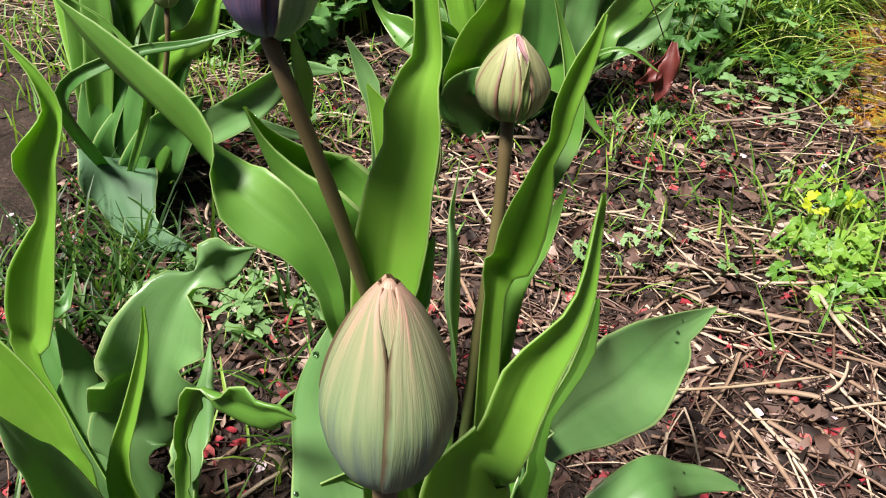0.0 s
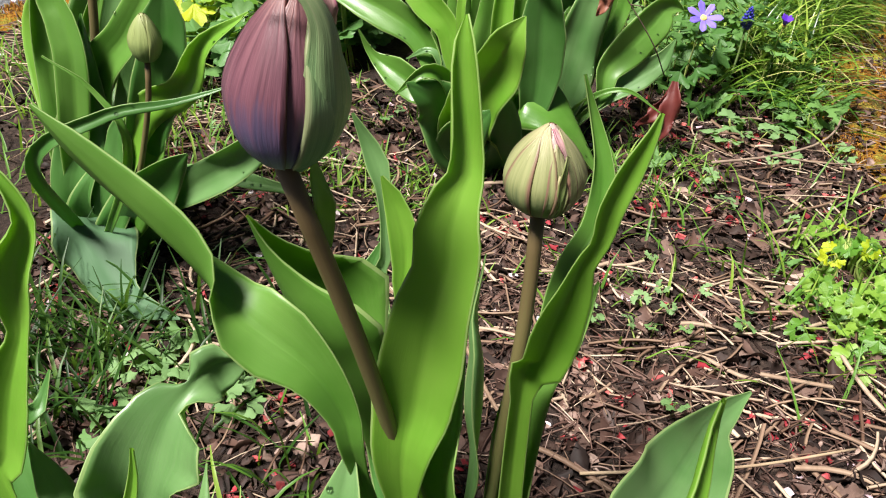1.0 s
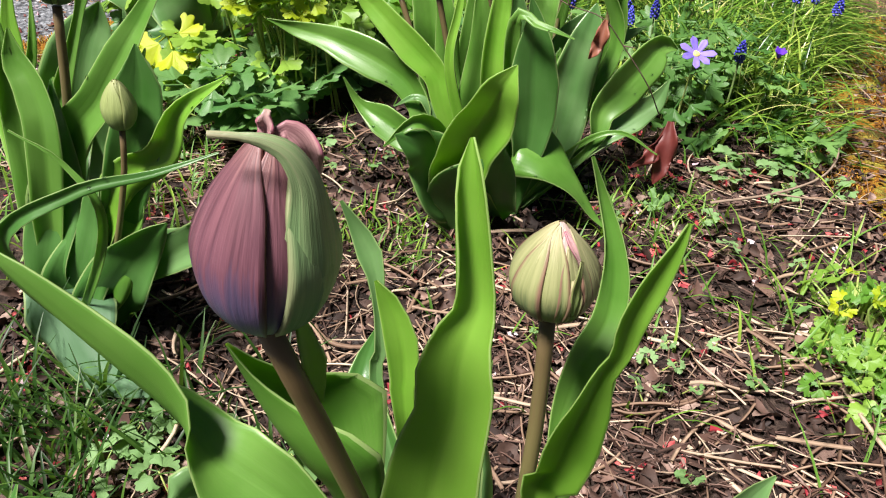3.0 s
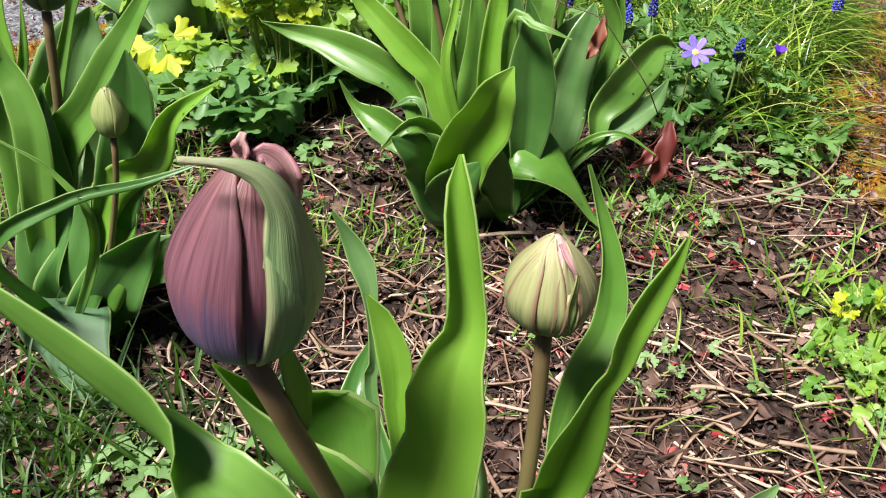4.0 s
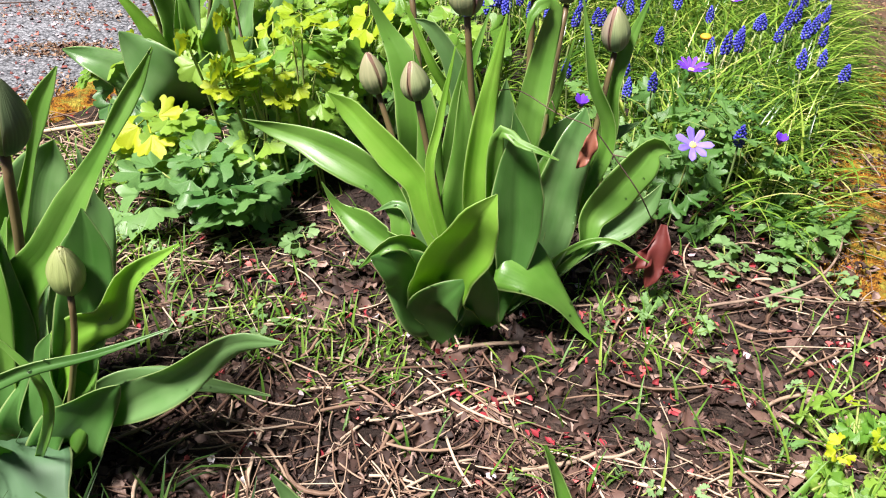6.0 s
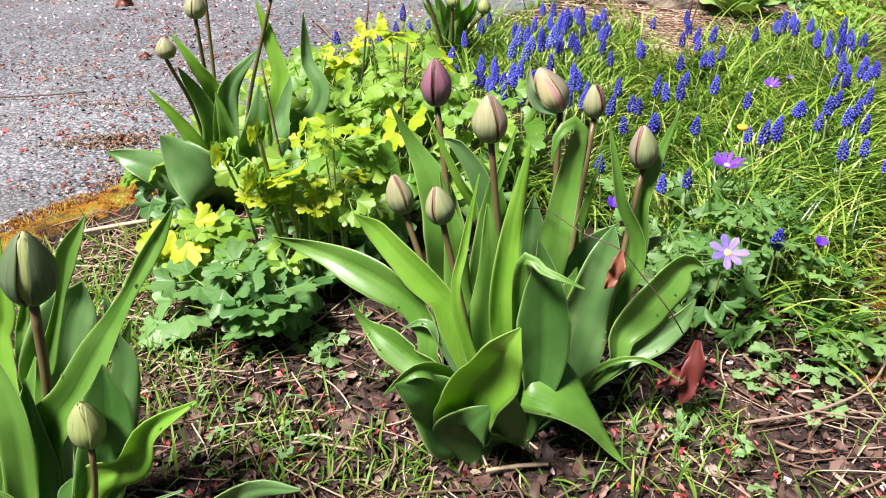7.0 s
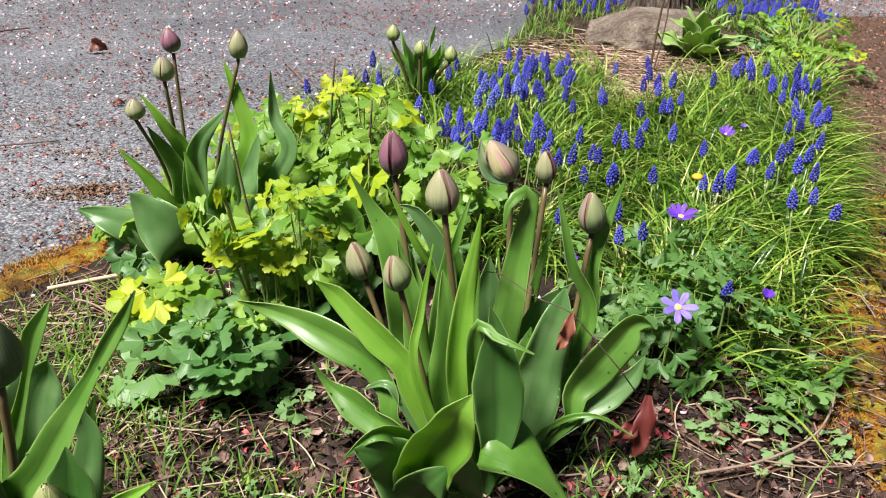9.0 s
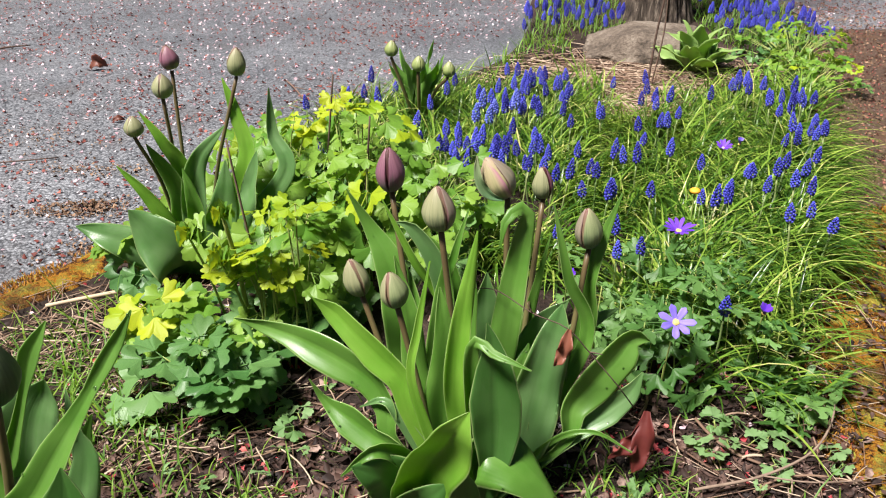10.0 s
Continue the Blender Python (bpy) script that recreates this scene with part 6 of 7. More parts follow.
HEADS = [with_material(muscari_head(s), MUSCARI) for s in range(4)]
PALE_HEADS = [with_material(muscari_head(s), MUSCARI_PALE) for s in range(2)]
STALK_ROOT = thing("muscari_pattern", (0, 0, 0), "grape hyacinth", "flower")
stalk_mesh = tube(STALK_ROOT, [(0, 0, 0), (0.002, 0.001, 0.5), (0, 0, 1.0)], 0.0016, 0.0012, MUSCARI_STEM, "stem", 5, 6)
STALK = stalk_mesh.data
bpy.data.objects.remove(stalk_mesh)
bpy.data.objects.remove(STALK_ROOT)


def muscari(x, y, tall, rng, size=1.0, pale=False):
    root = thing("grape_hyacinth", (x, y, swell(x, y) - 0.002), "light blue grape hyacinth spike" if pale else "deep blue grape hyacinth spike on a slim stem", "grape hyacinth", "grape hyacinths")
    root.rotation_euler = (rng.uniform(-0.13, 0.13), rng.uniform(-0.13, 0.13), rng.uniform(0, 6.28))
    st = new("stem", STALK)
    st.parent, st.scale = root, (1, 1, tall)
    hd = new("flower_head", rng.choice(PALE_HEADS if pale else HEADS))
    hd.parent, hd.location = root, (0, 0, tall - 0.006)
    hd.scale = (size * 0.94, size * 0.94, size * rng.uniform(0.75, 1.1))


NEAR_SPIKES = ((0.25, 1.1), (0.28, 1.1), (0.19, 1.15), (0.26, 1.16), (0.53, 1.18), (0.49, 1.18), (0.53, 1.22), (0.42, 1.23), (0.4, 1.25), (0.32, 1.26), (0.39, 1.26), (0.47, 1.26), (0.26, 1.27), (0.275, 1.28), (0.42, 1.27), (0.54, 1.27), (0.53, 1.285), (0.24, 1.29), (0.49, 1.32), (0.52, 1.33), (0.47, 1.34), (0.18, 1.345), (0.195, 1.355), (0.21, 1.35), (0.26, 1.35), (0.15, 1.36), (0.04, 1.36), (0.13, 1.36), (0.42, 1.36), (0.25, 1.37), (0.53, 1.37), (0.33, 1.38), (0.57, 1.38), (0.338, 0.972))
MID_SPIKES = ((0.14, 1.39), (0.17, 1.39), (0.06, 1.39), (0.1, 1.4), (0.32, 1.4), (0.29, 1.41), (-0.01, 1.41), (0.13, 1.42), (0.24, 1.42), (0.03, 1.42), (0.38, 1.43), (0.08, 1.44), (0.12, 1.44), (0.16, 1.44), (0.61, 1.44), (-0.16, 1.44), (0.07, 1.47), (0.11, 1.47), (0.35, 1.51), (0.58, 1.51), (0.04, 1.51), (0.62, 1.52), (0.64, 1.52), (0.25, 1.55), (0.37, 1.55), (0.39, 1.56), (0.42, 1.57), (0.23, 1.58), (0.69, 1.58), (0.6, 1.58), (-0.03, 1.58), (0.31, 1.59), (0.44, 1.62), (0.68, 1.62), (0.31, 1.63), (0.7, 1.64), (-0.08, 1.64), (0.63, 1.66), (0.67, 1.68))
FAR_SPIKES = ((0.01, 1.64), (-0.22, 1.68), (0.25, 1.69), (-0.16, 1.7), (0.41, 1.71), (0.44, 1.71), (0.7, 1.71), (0.1, 1.72), (0.14, 1.72), (0.18, 1.72), (0.59, 1.72), (0.23, 1.73), (0.12, 1.735), (0.53, 1.73), (0.64, 1.73), (0.68, 1.74), (0.03, 1.75), (0.24, 1.76), (0.63, 1.76), (-0.13, 1.76), (-0.08, 1.79), (0.35, 1.8), (0.16, 1.81), (-0.04, 1.81), (0.19, 1.82), (0.24, 1.85), (0.05, 1.86), (-0.13, 1.86), (0.18, 1.89), (0.16, 1.92))
PALE_SPIKES = ((0.1, 1.56), (0.08, 1.57), (0.12, 1.58), (0.16, 1.6), (0.09, 1.65), (0.15, 1.65))
rng = random.Random(31)
for spots in (NEAR_SPIKES, MID_SPIKES, FAR_SPIKES):
    for x, y in spots:
        muscari(x, y, rng.uniform(0.080, 0.105), rng, rng.uniform(0.86, 1.05))
for cx, cy, count in ((0.20, 1.82, 7), (0.13, 1.70, 5), (0.10, 1.45, 4), (0.14, 1.47, 4), (0.18, 1.45, 4), (0.25, 1.80, 5), (0.05, 1.42, 5), (0.20, 1.67, 5), (0.42, 1.76, 4), (0.62, 1.80, 5), (0.70, 1.73, 6), (0.67, 1.58, 4)):
    for i in range(count):
        muscari(rng.gauss(cx, 0.020), rng.gauss(cy, 0.028), rng.uniform(0.070, 0.105), rng, rng.uniform(0.88, 1.12))
for x, y in PALE_SPIKES:
    muscari(x, y, rng.uniform(0.095, 0.115), rng, 1.15, True)
for x0, x1, y0, y1, count in ((0.24, 0.54, 2.58, 2.86, 55), (0.78, 1.08, 2.46, 2.86, 95)):
    for i in range(count):
        muscari(rng.uniform(x0, x1), rng.uniform(y0, y1), rng.uniform(0.040, 0.070), rng, 1.0)



def blade(rng, x, y, ln, w, lean, az, droop, segs=5):
    """One grass-like blade, folded along the middle: verts and faces."""
    z = swell(x, y) - 0.003
    c, s = math.cos(az), math.sin(az)
    px, pz, ang = 0.0, 0.0, math.pi / 2 - lean
    verts, faces = [], []
    tw = rng.uniform(-0.5, 0.5)
    for i in range(segs + 1):
        t = i / segs
        ww = w * (1 - t ** 2.2) + 0.0002
        sx, sy = -s * ww, c * ww
        wob = 0.02 * ln * math.sin(4 * t + tw * 6)
        bx, by = x + px * c - s * wob, y + px * s + c * wob
        bz = max(z + pz, z + 0.004 * t)
        verts += [(bx - sx, by - sy, bz + 0.35 * ww), (bx, by, bz), (bx + sx, by + sy, bz + 0.35 * ww)]
        px += ln / segs * math.cos(ang)
        pz += ln / segs * math.sin(ang)
        ang -= droop / segs * (0.5 + t)
    for i in range(segs):
        a = i * 3
        faces += [(a, a + 1, a + 4, a + 3), (a + 1, a + 2, a + 5, a + 4)]
    return verts, faces


def in_bed(x, y, m=0.03):
    return edge(LEFT_EDGE, y) + m < x < edge(RIGHT_EDGE, y) - m


rng = random.Random(41)
blades = []
TUFTS = []
while len(TUFTS) < 300:
    y = rng.uniform(1.08, 2.0)
    x = rng.uniform(0.0 if y < 1.45 else -0.20, edge(RIGHT_EDGE, y))
    if in_bed(x, y, 0.05) and not (y < 1.2 and x < 0.16) and noise.noise(Vector((x * 7, y * 7, 5.5))) > -0.22:
        TUFTS.append((x, y))
for x, y in TUFTS:
    bare = 0.30 < x < 0.55 and y > 1.78
    flow = 5.0 * noise.noise(Vector((x * 4, y * 4, 2.2)))
    for i in range(8 if bare else 34):
        az = flow + rng.gauss(0, 1.1)
        blades.append(blade(rng, x + rng.gauss(0, 0.016), y + rng.gauss(0, 0.016), rng.uniform(0.06, 0.16), rng.uniform(0.0010, 0.0022), rng.uniform(0.2, 1.0), az, rng.uniform(1.2, 3.0), 6))
# the long weeping fringe over the path
for i in range(800):
    y = rng.uniform(1.18, 1.75)
    x = edge(RIGHT_EDGE, y) - rng.uniform(0.04, 0.14)
    blades.append(blade(rng, x, y, rng.uniform(0.10, 0.19), rng.uniform(0.0011, 0.0021), rng.uniform(0.5, 1.1), rng.gauss(-0.35, 0.5), rng.uniform(1.4, 2.4), 7))
# grassy leaves behind the anemones
for i in range(420):
    x, y = rng.gauss(0.40, 0.07), rng.gauss(1.06, 0.06)
    if in_bed(x, y):
        blades.append(blade(rng, x, y, rng.uniform(0.08, 0.16), rng.uniform(0.0011, 0.0019), rng.uniform(0.3, 1.0), rng.uniform(0, 6.28), rng.uniform(0.8, 2.2)))
for i in range(38):
    x, y = rng.gauss(0.350, 0.045), rng.gauss(0.945, 0.035)
    blades.append(blade(rng, x, y, rng.uniform(0.07, 0.15), rng.uniform(0.0010, 0.0019), rng.uniform(0.3, 1.1), rng.gauss(-0.45, 0.75), rng.uniform(1.2, 2.4), 7))
stuff("muscari_foliage", blades, BLADE, "tangle of long arching green muscari leaves", "foliage")
blades = []
for i in range(3600):
    y = rng.uniform(2.25, 3.35)
    x = rng.uniform(edge(LEFT_EDGE, y) + 0.02, edge(RIGHT_EDGE, y) - 0.04)
    if 0.36 < x < 0.76 and y < 2.62 or abs(x - 0.66) < 0.12 and y < 2.97:
        continue
    if 0.22 < x < 0.85 and y < 2.42 and rng.random() < 0.85:
        continue
    blades.append(blade(rng, x, y, rng.uniform(0.025, 0.065), rng.uniform(0.0010, 0.0018), rng.uniform(0.1, 0.7), rng.uniform(0, 6.28), rng.uniform(0.6, 2.0), 4))
stuff("far_grass", blades, GRASS, "bright green grass round the tree and rock", "grass")

# ---- grass and weeds in the open soil ----
rng = random.Random(51)
blades = []
for cx, cy, sx, sy, count, ln in ((-0.02, 0.78, 0.06, 0.06, 90, 0.035), (-0.10, 0.86, 0.07, 0.06, 35, 0.035), (0.10, 0.62, 0.05, 0.05, 50, 0.035), (0.20, 0.73, 0.05, 0.06, 110, 0.035),
                                  (-0.36, 0.95, 0.09, 0.09, 900, 0.04), (-0.30, 0.86, 0.06, 0.06, 420, 0.03), (-0.13, 0.74, 0.07, 0.035, 330, 0.028), (-0.03, 0.71, 0.05, 0.03, 260, 0.026), (0.17, 0.74, 0.04, 0.03, 90, 0.028), (0.47, 0.95, 0.03, 0.10, 160, 0.025), (0.22, 0.80, 0.04, 0.03, 160, 0.03), (0.17, 0.57, 0.06, 0.06, 60, 0.035), (0.33, 0.60, 0.05, 0.08, 220, 0.055), (0.36, 0.50, 0.04, 0.06, 140, 0.06), (-0.06, 0.33, 0.04, 0.05, 120, 0.04), (0.42, 0.90, 0.05, 0.06, 40, 0.04),
                                  (-0.30, 0.75, 0.07, 0.08, 240, 0.045), (-0.05, 0.90, 0.05, 0.05, 15, 0.03), (0.30, 0.80, 0.06, 0.05, 25, 0.03)):
    for i in range(count):
        x, y = rng.gauss(cx, sx), rng.gauss(cy, sy)
        if in_bed(x, y):
            if rng.random() < 0.35:
                continue
            blades.append(blade(rng, x, y, ln * rng.uniform(0.5, 1.3), rng.uniform(0.0006, 0.0012), rng.uniform(0.1, 1.0), rng.uniform(0, 6.28), rng.uniform(0.3, 1.8), 4))
stuff("grass", blades, GRASS, "thin tufts of fine green grass in the soil", "grass")
# lush grass by the left clump, with its shade in the blade colour
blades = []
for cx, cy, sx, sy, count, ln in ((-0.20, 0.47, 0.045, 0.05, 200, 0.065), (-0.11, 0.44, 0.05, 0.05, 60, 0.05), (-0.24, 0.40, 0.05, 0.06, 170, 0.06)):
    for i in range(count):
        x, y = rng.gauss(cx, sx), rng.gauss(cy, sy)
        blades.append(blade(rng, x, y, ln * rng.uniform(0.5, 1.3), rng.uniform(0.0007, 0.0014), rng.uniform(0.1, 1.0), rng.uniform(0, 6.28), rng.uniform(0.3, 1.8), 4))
stuff("lush_grass", blades, GRASS_SHADED, "lush deep green grass by the tulips, darkened to show shade", "grass")
WEEDS = [with_material(s, WEED) for s in SHAPES]
for x0, x1, y0, y1, count, size, seed, label in (
        (-0.20, -0.04, 0.40, 0.52, 16, (0.009, 0.014), 61, "grey-green three-part weed leaves in the soil"),
        (0.06, 0.34, 0.42, 0.66, 20, (0.004, 0.008), 62, "small green weed leaves among straw"),
        (0.10, 0.40, 0.62, 0.84, 11, (0.005, 0.009), 63, "small green weed leaves by the tulips"),
        (-0.24, 0.02, 0.70, 0.92, 20, (0.005, 0.009), 64, "small pale weed leaves in the bare soil"),
        (-0.16, -0.06, 0.84, 0.92, 5, (0.010, 0.013), 65, "dark green weed with three-part leaves"),
        (0.26, 0.45, 0.80, 0.92, 15, (0.009, 0.016), 66, "pale green lobed weed leaves at the bed edge")):
    anemone_leaves("weed", label, x0, x1, y0, y1, count, 0.012, seed, WEEDS, size)


# ---- litter: dry leaves, straw, red bud scales, petals ----
def flake(rng, x, y, size, curl, lift=0.0, long=1.5, z=None, n=4, m=3):
    """A curled scrap with a ragged outline."""
    az, tip, roll = rng.uniform(0, 6.28), rng.gauss(0, 0.45), rng.gauss(0, 0.45)
    k1, k2, skew = rng.uniform(-curl, curl), rng.uniform(-curl, curl), rng.uniform(-0.5, 0.5)
    top, low = rng.uniform(1.2, 3.0), rng.uniform(1.2, 3.0)
    verts = []
    for i in range(n + 1):
        s = 2 * i / n - 1
        w = (1 - abs(s) ** (top if s > 0 else low)) ** 0.8 + 0.05
        wl, wr = w * rng.uniform(0.45, 1.15), w * rng.uniform(0.45, 1.15)
        for j in range(m + 1):
            u = 2 * j / m - 1
            verts.append((u * (wl if u < 0 else wr) + skew * s * s, s * long, k1 * u * u * w + k2 * s * s + skew * u * s + rng.uniform(-0.14, 0.14)))
    faces = [(i * (m + 1) + j, i * (m + 1) + j + 1, (i + 1) * (m + 1) + j + 1, (i + 1) * (m + 1) + j) for i in range(n) for j in range(m)]
    h = swell(x, y) if z is None else z
    return turned(verts, (x, y, h + size * 0.35 + lift), az, tip, roll, size), faces


def stick(rng, x, y, ln, r, az=None, bend=0.15, tilt=0.12, z=None):
    """A thin dry stalk lying on the soil: a bent three-sided rod."""
    az = rng.uniform(0, 6.28) if az is None else az
    n = 5
    b1, b2, tl = rng.gauss(0, bend), rng.gauss(0, bend * 0.6), rng.uniform(-0.02, tilt)
    verts = []
    h = (swell(x, y) if z is None else z) + r + rng.uniform(0.001, 0.006)
    for i in range(n + 1):
        s = i / n - 0.5
        c = Vector((ln * s, ln * (b1 * s * s + b2 * s ** 3), h + ln * tl * (s + 0.5) * 0.5))
        for j in range(3):
            q = 2 * math.pi * j / 3
            verts.append((c.x, c.y + r * math.cos(q), c.z + r * math.sin(q)))
    faces = [(i * 3 + j, i * 3 + (j + 1) % 3, (i + 1) * 3 + (j + 1) % 3, (i + 1) * 3 + j) for i in range(n) for j in range(3)]
    return turned(verts, (x, y, 0), az), faces


rng = random.Random(71)


def bed_spot(x0, x1, y0, y1):
    while True:
        x, y = rng.uniform(x0, x1), rng.uniform(y0, y1)
        if in_bed(x, y, -0.02):
            return x, y


scraps = []
for i in range(8500):
    x, y = bed_spot(-0.30, 0.56, 0.28, 1.0)
    if y > 0.68 and x < 0.17 and rng.random() < 0.6:
        continue
    scraps.append(flake(rng, x, y, rng.choice((0.0013, 0.0020, 0.0030, 0.0044)) * rng.uniform(0.7, 1.3), 0.9, 0.0, rng.uniform(1.2, 2.6)))
for i in range(1500):
    x, y = bed_spot(-0.30, 0.54, 0.28, 0.95)
    scraps.append(flake(rng, x, y, rng.uniform(0.0035, 0.0075), 0.8, 0.001, rng.uniform(1.1, 2.0), None, 6, 4))
for i in range(900):
    x, y = bed_spot(-0.75, 0.6, 0.7, 1.35)
    scraps.append(flake(rng, x, y, rng.uniform(0.002, 0.005), 0.9))
for i in range(500):
    x, y = bed_spot(0.25, 0.75, 1.8, 2.4)
    scraps.append(flake(rng, x, y, rng.uniform(0.004, 0.008), 0.5))
for i in range(3200):
    x, y = bed_spot(-0.30, 0.55, 0.28, 1.0)
    scraps.append(stick(rng, x, y, rng.uniform(0.006, 0.022), rng.uniform(0.0003, 0.0009), None, 0.5, 0.5))
for i in range(900):
    y = rng.uniform(0.6, 1.4)
    x = edge(RIGHT_EDGE, y) + rng.uniform(-0.05, 0.13)
    scraps.append(flake(rng, x, y, rng.uniform(0.0014, 0.004), 0.8, 0.004, 1.6, 0.0, 3, 2))
stuff("leaf_litter", scraps, DRY_LEAF, "curled brown scraps of dead leaves on soil", "leaf litter")


def dead_leaf_mesh(seed):
    """A crumpled dead leaf, about 2 wide and 3 long."""
    v, f = flake(random.Random(seed), 0.0, 0.0, 1.0, 0.7, 0.0, 1.4, 0.0, 12, 8)
    me = bpy.data.meshes.new("dead_leaf")
    me.from_pydata(v.tolist(), [], f)
    me.polygons.foreach_set("use_smooth", [True] * len(me.polygons))
    me.materials.append(DEAD_LEAF)
    return me


CRUMPLED = [dead_leaf_mesh(300 + q) for q in range(7)]
for x0, x1, y0, y1, count in ((0.24, 0.45, 0.74, 0.88, 34), (-0.28, 0.02, 0.72, 0.94, 34), (0.05, 0.40, 0.36, 0.70, 34), (-0.45, -0.28, 0.85, 1.0, 10)):
    for i in range(count):
        x, y = bed_spot(x0, x1, y0, y1)
        ob = new("dead_leaf", rng.choice(CRUMPLED))
        size = rng.uniform(0.0045, 0.0095)
        ob.matrix_world = Matrix.Translation((x, y, swell(x, y))) @ pose(0, 0, 0, 0, 0, rng.uniform(0, 360)) @ Matrix.Scale(size, 4)
        tagged(ob, "crumpled greyish-brown dead leaf lying on soil", "dead leaf", "dead leaves on the soil")
chips = []
for i in range(2600):
    x, y = bed_spot(0.03, 0.46, 0.29, 0.86)
    if noise.noise(Vector((x * 9, y * 9, 1.5))) + rng.uniform(-0.4, 0.4) < -0.05 or rng.random() > 1.1 - 1.9 * (y - 0.3):
        continue
    chips.append(flake(rng, x, y, rng.choice((0.0014, 0.0022, 0.0034, 0.0052)) * rng.uniform(0.7, 1.3), 0.9, 0.0008, rng.uniform(1.1, 2.8)))
for i in range(1000):
    x, y = bed_spot(-0.30, 0.08, 0.40, 0.92)
    chips.append(flake(rng, x, y, rng.uniform(0.001, 0.0045), 0.9, 0.0008, rng.uniform(1.1, 2.4)))
for i in range(1500):
    x, y = bed_spot(0.03, 0.46, 0.29, 0.62)
    chips.append(stick(rng, x, y, rng.uniform(0.006, 0.030), rng.uniform(0.0003, 0.0008), None, 0.5, 0.45))
stuff("bark_chips", chips, CHIP, "pinkish-brown bark chips and bud husks on soil", "litter")
straws = []
for i in range(560):
    x, y = bed_spot(-0.28, 0.54, 0.28, 0.95)
    if y > 0.78 and x < 0.12:
        continue
    straws.append(stick(rng, x, y, rng.uniform(0.02, 0.085), rng.choice((0.0004, 0.0007, 0.0011, 0.0017)) * rng.uniform(0.8, 1.2), None, 0.4))
for i in range(260):
    x, y = bed_spot(0.12, 0.42, 0.29, 0.60)
    straws.append(stick(rng, x, y, rng.uniform(0.015, 0.075), rng.choice((0.0005, 0.0008, 0.0012, 0.0016)), None, 0.3, 0.25))
for x0, x1, y0, y1, count in ((-0.16, 0.12, 0.44, 0.70, 260), (-0.36, 0.02, 0.72, 0.95, 200), (-0.48, -0.25, 0.92, 1.08, 110)):
    for i in range(count):
        x, y = bed_spot(x0, x1, y0, y1)
        straws.append(stick(rng, x, y, rng.uniform(0.015, 0.07), rng.choice((0.0005, 0.0008, 0.0012)), None, 0.3, 0.2))
for i in range(35):
    x, y = rng.gauss(0.36, 0.07), rng.gauss(0.80, 0.05)
    straws.append(stick(rng, x, y, rng.uniform(0.03, 0.10), rng.uniform(0.0004, 0.0011), rng.gauss(0.4, 0.9)))
for i in range(1900):
    x, y = rng.gauss(0.46, 0.16), rng.gauss(2.08, 0.16)
    if in_bed(x, y):
        straws.append(stick(rng, x, y, rng.uniform(0.04, 0.14), rng.uniform(0.0008, 0.0017), None, 0.3))
for i in range(150):
    y = rng.uniform(0.7, 1.35)
    x = edge(RIGHT_EDGE, y) + rng.uniform(-0.06, 0.10)
    straws.append(stick(rng, x, y, rng.uniform(0.02, 0.08), rng.uniform(0.0004, 0.0008), rng.gauss(0.2, 0.7), z=0.002))
for i in range(420):
    x, y = bed_spot(-0.7, -0.2, 0.8, 1.15)
    straws.append(stick(rng, x, y, rng.uniform(0.03, 0.10), rng.uniform(0.0004, 0.0009)))
stuff("straw", straws, STRAW, "thin pale dry stalks and straw lying about", "straw")
bits = []
for i in range(420):
    x, y = bed_spot(-0.28, 0.55, 0.28, 1.0)
    for q in range(rng.choice((1, 1, 2, 4, 6))):
        bits.append(flake(rng, x + rng.gauss(0, 0.006), y + rng.gauss(0, 0.006), rng.uniform(0.0014, 0.0034), 0.8, 0.003, rng.uniform(1.1, 1.8)))
for i in range(160):
    x, y = bed_spot(-0.7, -0.1, 0.75, 1.2)
    bits.append(flake(rng, x, y, rng.uniform(0.0015, 0.0032), 0.8, 0.002, 1.2))
stuff("bud_scales", bits, RED_BIT, "fallen crimson bud scales on the soil", "litter")
petals = []
for i in range(200):
    x, y = bed_spot(-0.5, 0.55, 0.30, 1.1)
    petals.append(flake(rng, x, y, rng.uniform(0.002, 0.0042), 0.5, 0.002, 1.1))
stuff("fallen_petals", petals, PALE_PETAL, "pale pink fallen blossom petals on the soil", "litter")


# blossom and bud scales over the asphalt, thinning out and gathered in drifts
def on_road(count, size, cover):
    out = []
    while len(out) < count:
        x, y = rng.uniform(-2.4, 2.0), rng.uniform(0.9, 4.2)
        if edge(LEFT_EDGE, min(y, 3.5)) - 0.02 < x < edge(RIGHT_EDGE, min(y, 3.5)) + 0.02 and y < 3.5:
            continue
        if noise.noise(Vector((x * 2.3, y * 2.3, cover))) + rng.uniform(-0.5, 0.5) < 0.0:
            continue
        out.append(flake(rng, x, y, rng.uniform(*size), 0.5, -0.0005, 1.15, -0.012, 2, 2))
    return out


stuff("blossom_on_road", on_road(7000, (0.0020, 0.0044), 3.0), PALE_PETAL, "pale petals scattered over the wet asphalt", "litter")
path_bits = []
for i in range(3800):
    y = rng.uniform(0.6, 3.4)
    x = edge(RIGHT_EDGE, y) + abs(rng.gauss(0, 0.30)) - 0.02
    path_bits.append(flake(rng, x, y, rng.uniform(0.0012, 0.0032), 0.5, 0.0, 1.3, -0.007, 2, 2))
stuff("scales_on_path", path_bits, RUST_BIT, "rust-red bud scales along the brown path", "litter")
stuff("scales_on_road", on_road(15000, (0.0018, 0.0048), 8.0), RUST_BIT, "red-brown bud scales scattered over the asphalt", "litter")
scraps = []
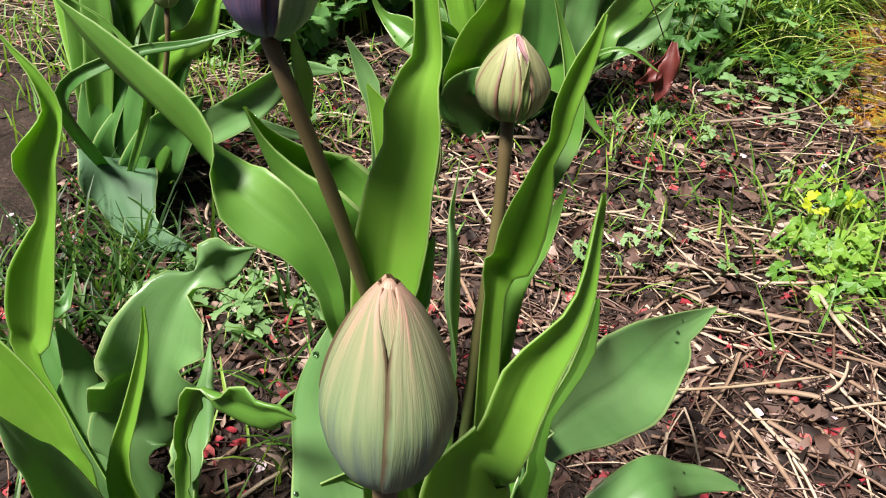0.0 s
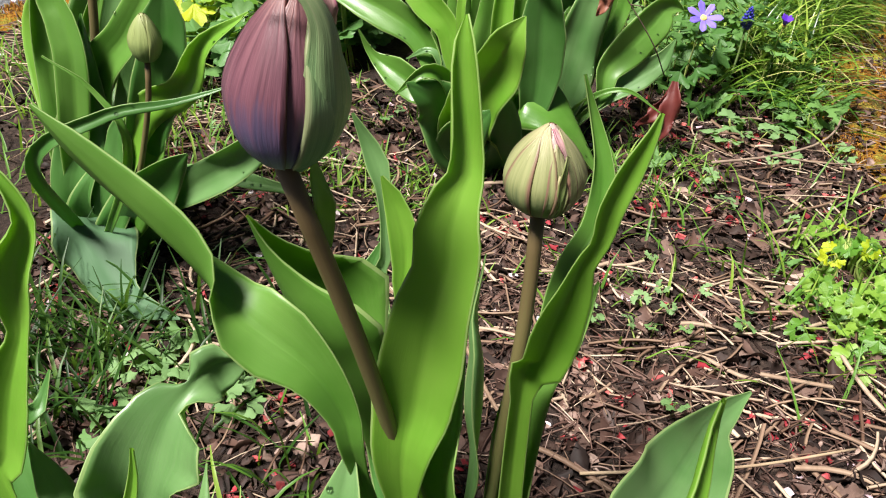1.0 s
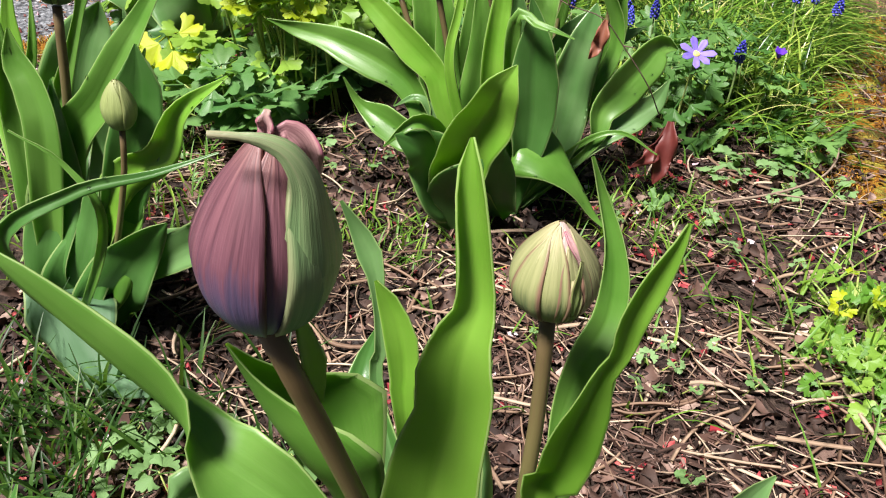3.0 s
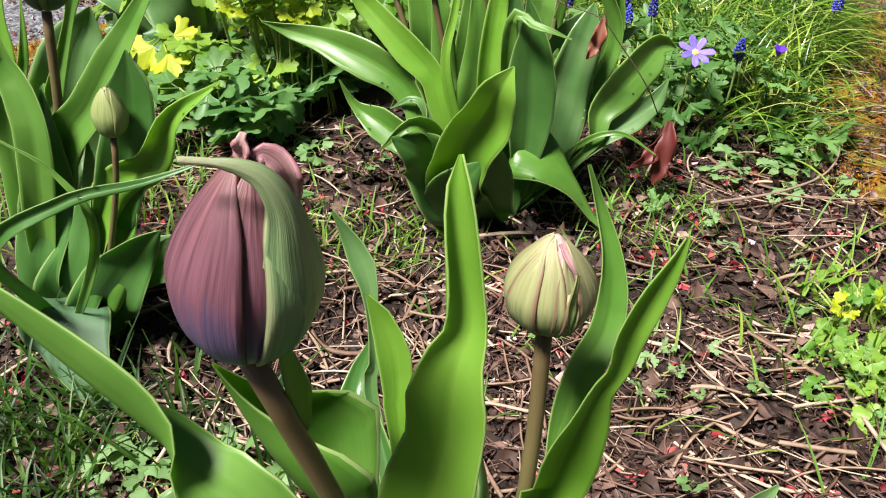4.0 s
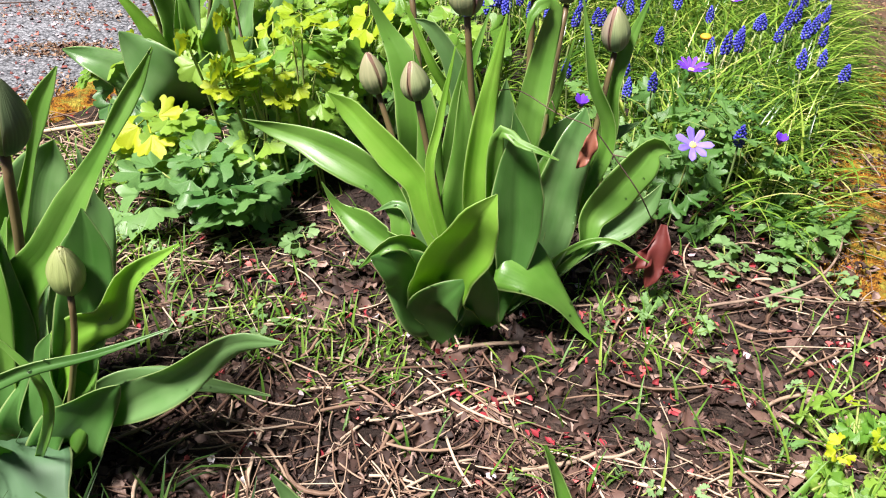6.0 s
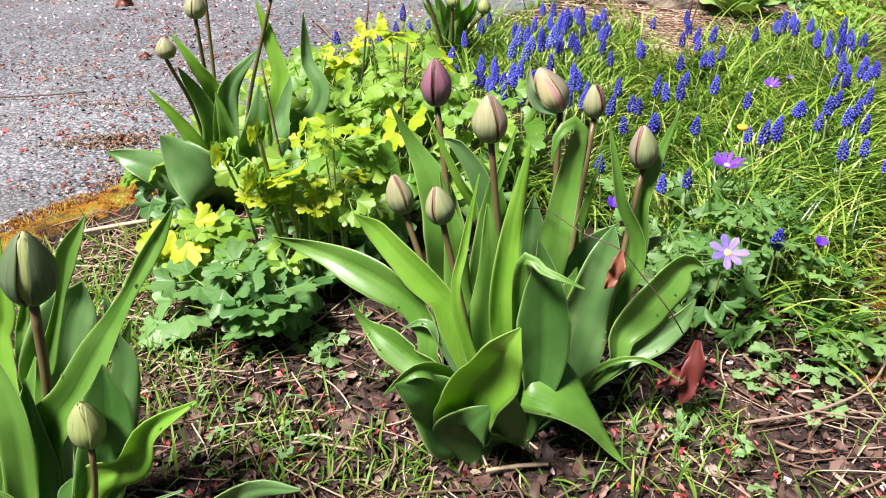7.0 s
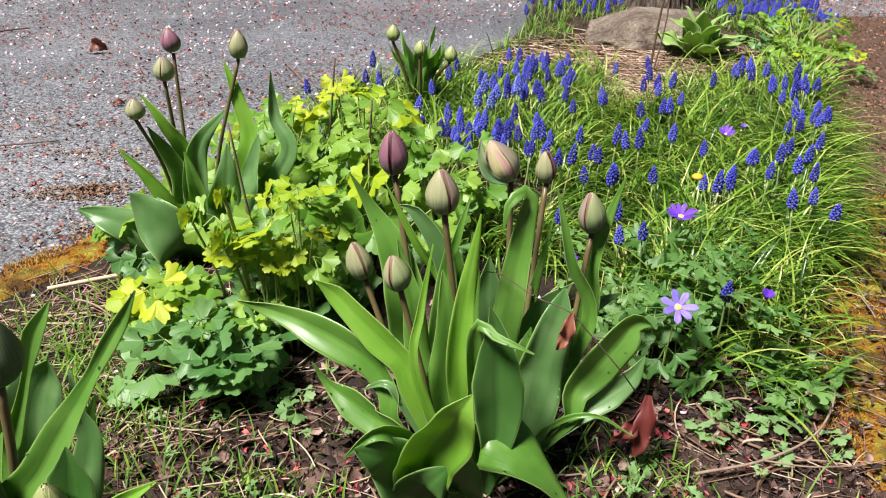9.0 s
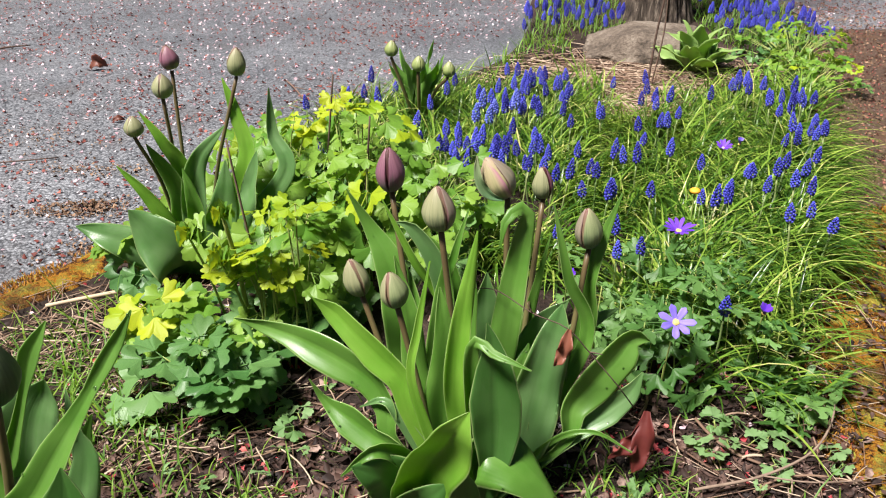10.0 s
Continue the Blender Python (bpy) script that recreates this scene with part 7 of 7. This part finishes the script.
for i in range(5200):
    y = rng.uniform(0.6, 3.2)
    x = edge(RIGHT_EDGE, y) + abs(rng.gauss(0, 0.26)) - 0.03
    scraps.append(flake(rng, x, y, rng.uniform(0.0012, 0.0034), 0.5, 0.0, 1.5, -0.008, 3, 2))
for i in range(260):
    a = rng.uniform(0, 6.28)
    d = abs(rng.gauss(0, 1))
    x, y = -0.54 + 0.05 * d * math.cos(a), 1.425 + 0.018 * d * math.sin(a)
    scraps.append(flake(rng, x, y, rng.uniform(0.0012, 0.0034), 0.5, rng.uniform(0, 0.004), 1.3, -0.012))
for cx, cy, sx, sy, count in ((-0.57, 1.40, 0.05, 0.012, 220), (-0.60, 1.58, 0.06, 0.02, 160), (-0.47, 1.25, 0.04, 0.03, 350), (-0.80, 1.75, 0.10, 0.04, 160)):
    for i in range(count):
        scraps.append(flake(rng, rng.gauss(cx, sx), rng.gauss(cy, sy), rng.uniform(0.0010, 0.0030), 0.5, rng.uniform(0, 0.003), 1.3, -0.012, 3, 2))
stuff("drifted_debris", scraps, DRIFT, "brown debris drifted on the asphalt and path", "litter")

# single twigs
tw = thing("fallen_twig", (0.40, 0.80, 0.0), "long forked pale dry twig on the soil", "twig")
tube(tw, [(0.275, 0.785, 0.010), (0.34, 0.800, 0.014), (0.40, 0.835, 0.016), (0.445, 0.90, 0.014), (0.452, 0.95, 0.018)], 0.0015, 0.0009, PALE_TWIG, "branch", 18)
tube(tw, [(0.34, 0.800, 0.014), (0.38, 0.795, 0.012), (0.43, 0.800, 0.010)], 0.0009, 0.0006, PALE_TWIG, "side_twig", 8)
tw = thing("fallen_twig", (-0.40, 1.10, 0.0), "straight pale dry stick at the bed edge", "twig")
tube(tw, [(-0.455, 1.085, 0.008), (-0.39, 1.108, 0.012), (-0.31, 1.135, 0.016)], 0.0024, 0.0030, DRY_STALK, "branch", 10)
tw = thing("fallen_twig", (0.24, 0.39, 0.0), "thin pale dry stalk lying across litter", "twig")
tube(tw, [(0.10, 0.395, 0.010), (0.19, 0.402, 0.014), (0.27, 0.425, 0.010)], 0.0010, 0.0008, DRY_STALK, "branch", 10)



tw = thing("fallen_twig", (-0.33, 2.09, -0.012), "dark bare twig lying on the asphalt", "twig")
tube(tw, [(-0.364, 2.155, -0.008), (-0.335, 2.09, -0.004), (-0.299, 2.015, -0.008)], 0.0022, 0.0014, TWIG, "branch", 8)
tube(tw, [(-0.335, 2.09, -0.004), (-0.305, 2.085, -0.008)], 0.0012, 0.0008, TWIG, "side_twig", 4)
tw = thing("fallen_twig", (-1.205, 2.46, -0.012), "short dark twig on the asphalt", "twig")
tube(tw, [(-1.24, 2.43, -0.009), (-1.205, 2.465, -0.007), (-1.16, 2.50, -0.009)], 0.0028, 0.0018, TWIG, "branch", 8)
tw = thing("fallen_twig", (-0.75, 1.60, -0.012), "thin brown twig on the asphalt", "twig")
tube(tw, [(-0.86, 1.59, -0.009), (-0.77, 1.605, -0.007), (-0.69, 1.635, -0.009)], 0.0016, 0.0010, TWIG, "branch", 8)
lone = thing("fallen_leaf", (-0.865, 2.261, -0.012), "curled brown leaf lying alone on the asphalt", "dead leaf")
leaf(lone, [(-0.885, 2.255, -0.010), (-0.868, 2.258, 0.010), (-0.846, 2.268, -0.006)], 0.0150, 250, fold=0.5, wave=0.3, name="blade", mat=BROWN_LEAF, n=14, m=6)
lone = thing("fallen_leaf", (-0.66, 1.85, -0.012), "small reddish leaf scrap on the asphalt", "dead leaf")
leaf(lone, [(-0.672, 1.85, -0.010), (-0.660, 1.852, -0.003), (-0.648, 1.855, -0.009)], 0.0070, 250, fold=0.4, wave=0.2, name="blade", mat=BROWN_LEAF, n=10, m=6)
# dark flower stalks rising through the columbines
for x, y, z, dx in ((-0.118, 1.34, 0.235, -0.030), (-0.055, 1.22, 0.215, -0.020), (-0.205, 1.10, 0.225, 0.020)):
    st = thing("flower_stalk", (x, y, 0.0), "dark slender columbine flower stalk", "stalk")
    tube(st, [(x + dx, y + 0.01, 0.0), (x + 0.5 * dx, y, 0.5 * z), (x, y - 0.005, z)], 0.0020, 0.0012, TWIG, "stem", 10)


# ---- raindrops on the broad leaves ----
def dew(count, seed):
    """Small flat domes sitting on the upper sides of tulip leaves."""
    r2 = random.Random(seed)
    pieces = []
    blades_all = [o for plant in (C, L, N) for o in plant.children if o.name.startswith("leaf")]
    while len(pieces) < count:
        o = r2.choice(blades_all)
        q = r2.choice(o.data.polygons)
        if abs(q.normal.z) < 0.45 or q.area < 1e-7:
            continue
        nor = q.normal if q.normal.z > 0 else None
        if nor is None:
            continue
        turn = nor.to_track_quat("Z", "Y").to_matrix()
        size = r2.choice((0.0006, 0.0008, 0.0011, 0.0014))
        at = q.center + o.parent.location
        verts, faces = [], []
        for k, (rr, zz) in enumerate(((1.0, -0.05), (0.85, 0.32), (0.45, 0.55))):
            for j in range(8):
                a = 2 * math.pi * j / 8
                verts.append(tuple(at + turn @ (Vector((rr * math.cos(a), rr * math.sin(a), zz)) * size)))
        verts.append(tuple(at + turn @ Vector((0, 0, 0.62 * size))))
        for k in range(2):
            for j in range(8):
                faces.append((k * 8 + j, k * 8 + (j + 1) % 8, (k + 1) * 8 + (j + 1) % 8, (k + 1) * 8 + j))
        faces += [(16 + j, 16 + (j + 1) % 8, 24) for j in range(8)]
        pieces.append((verts, faces))
    return stuff("raindrops", pieces, WATER, "clear raindrops on the tulip leaves", "water drops")


dew(240, 91)
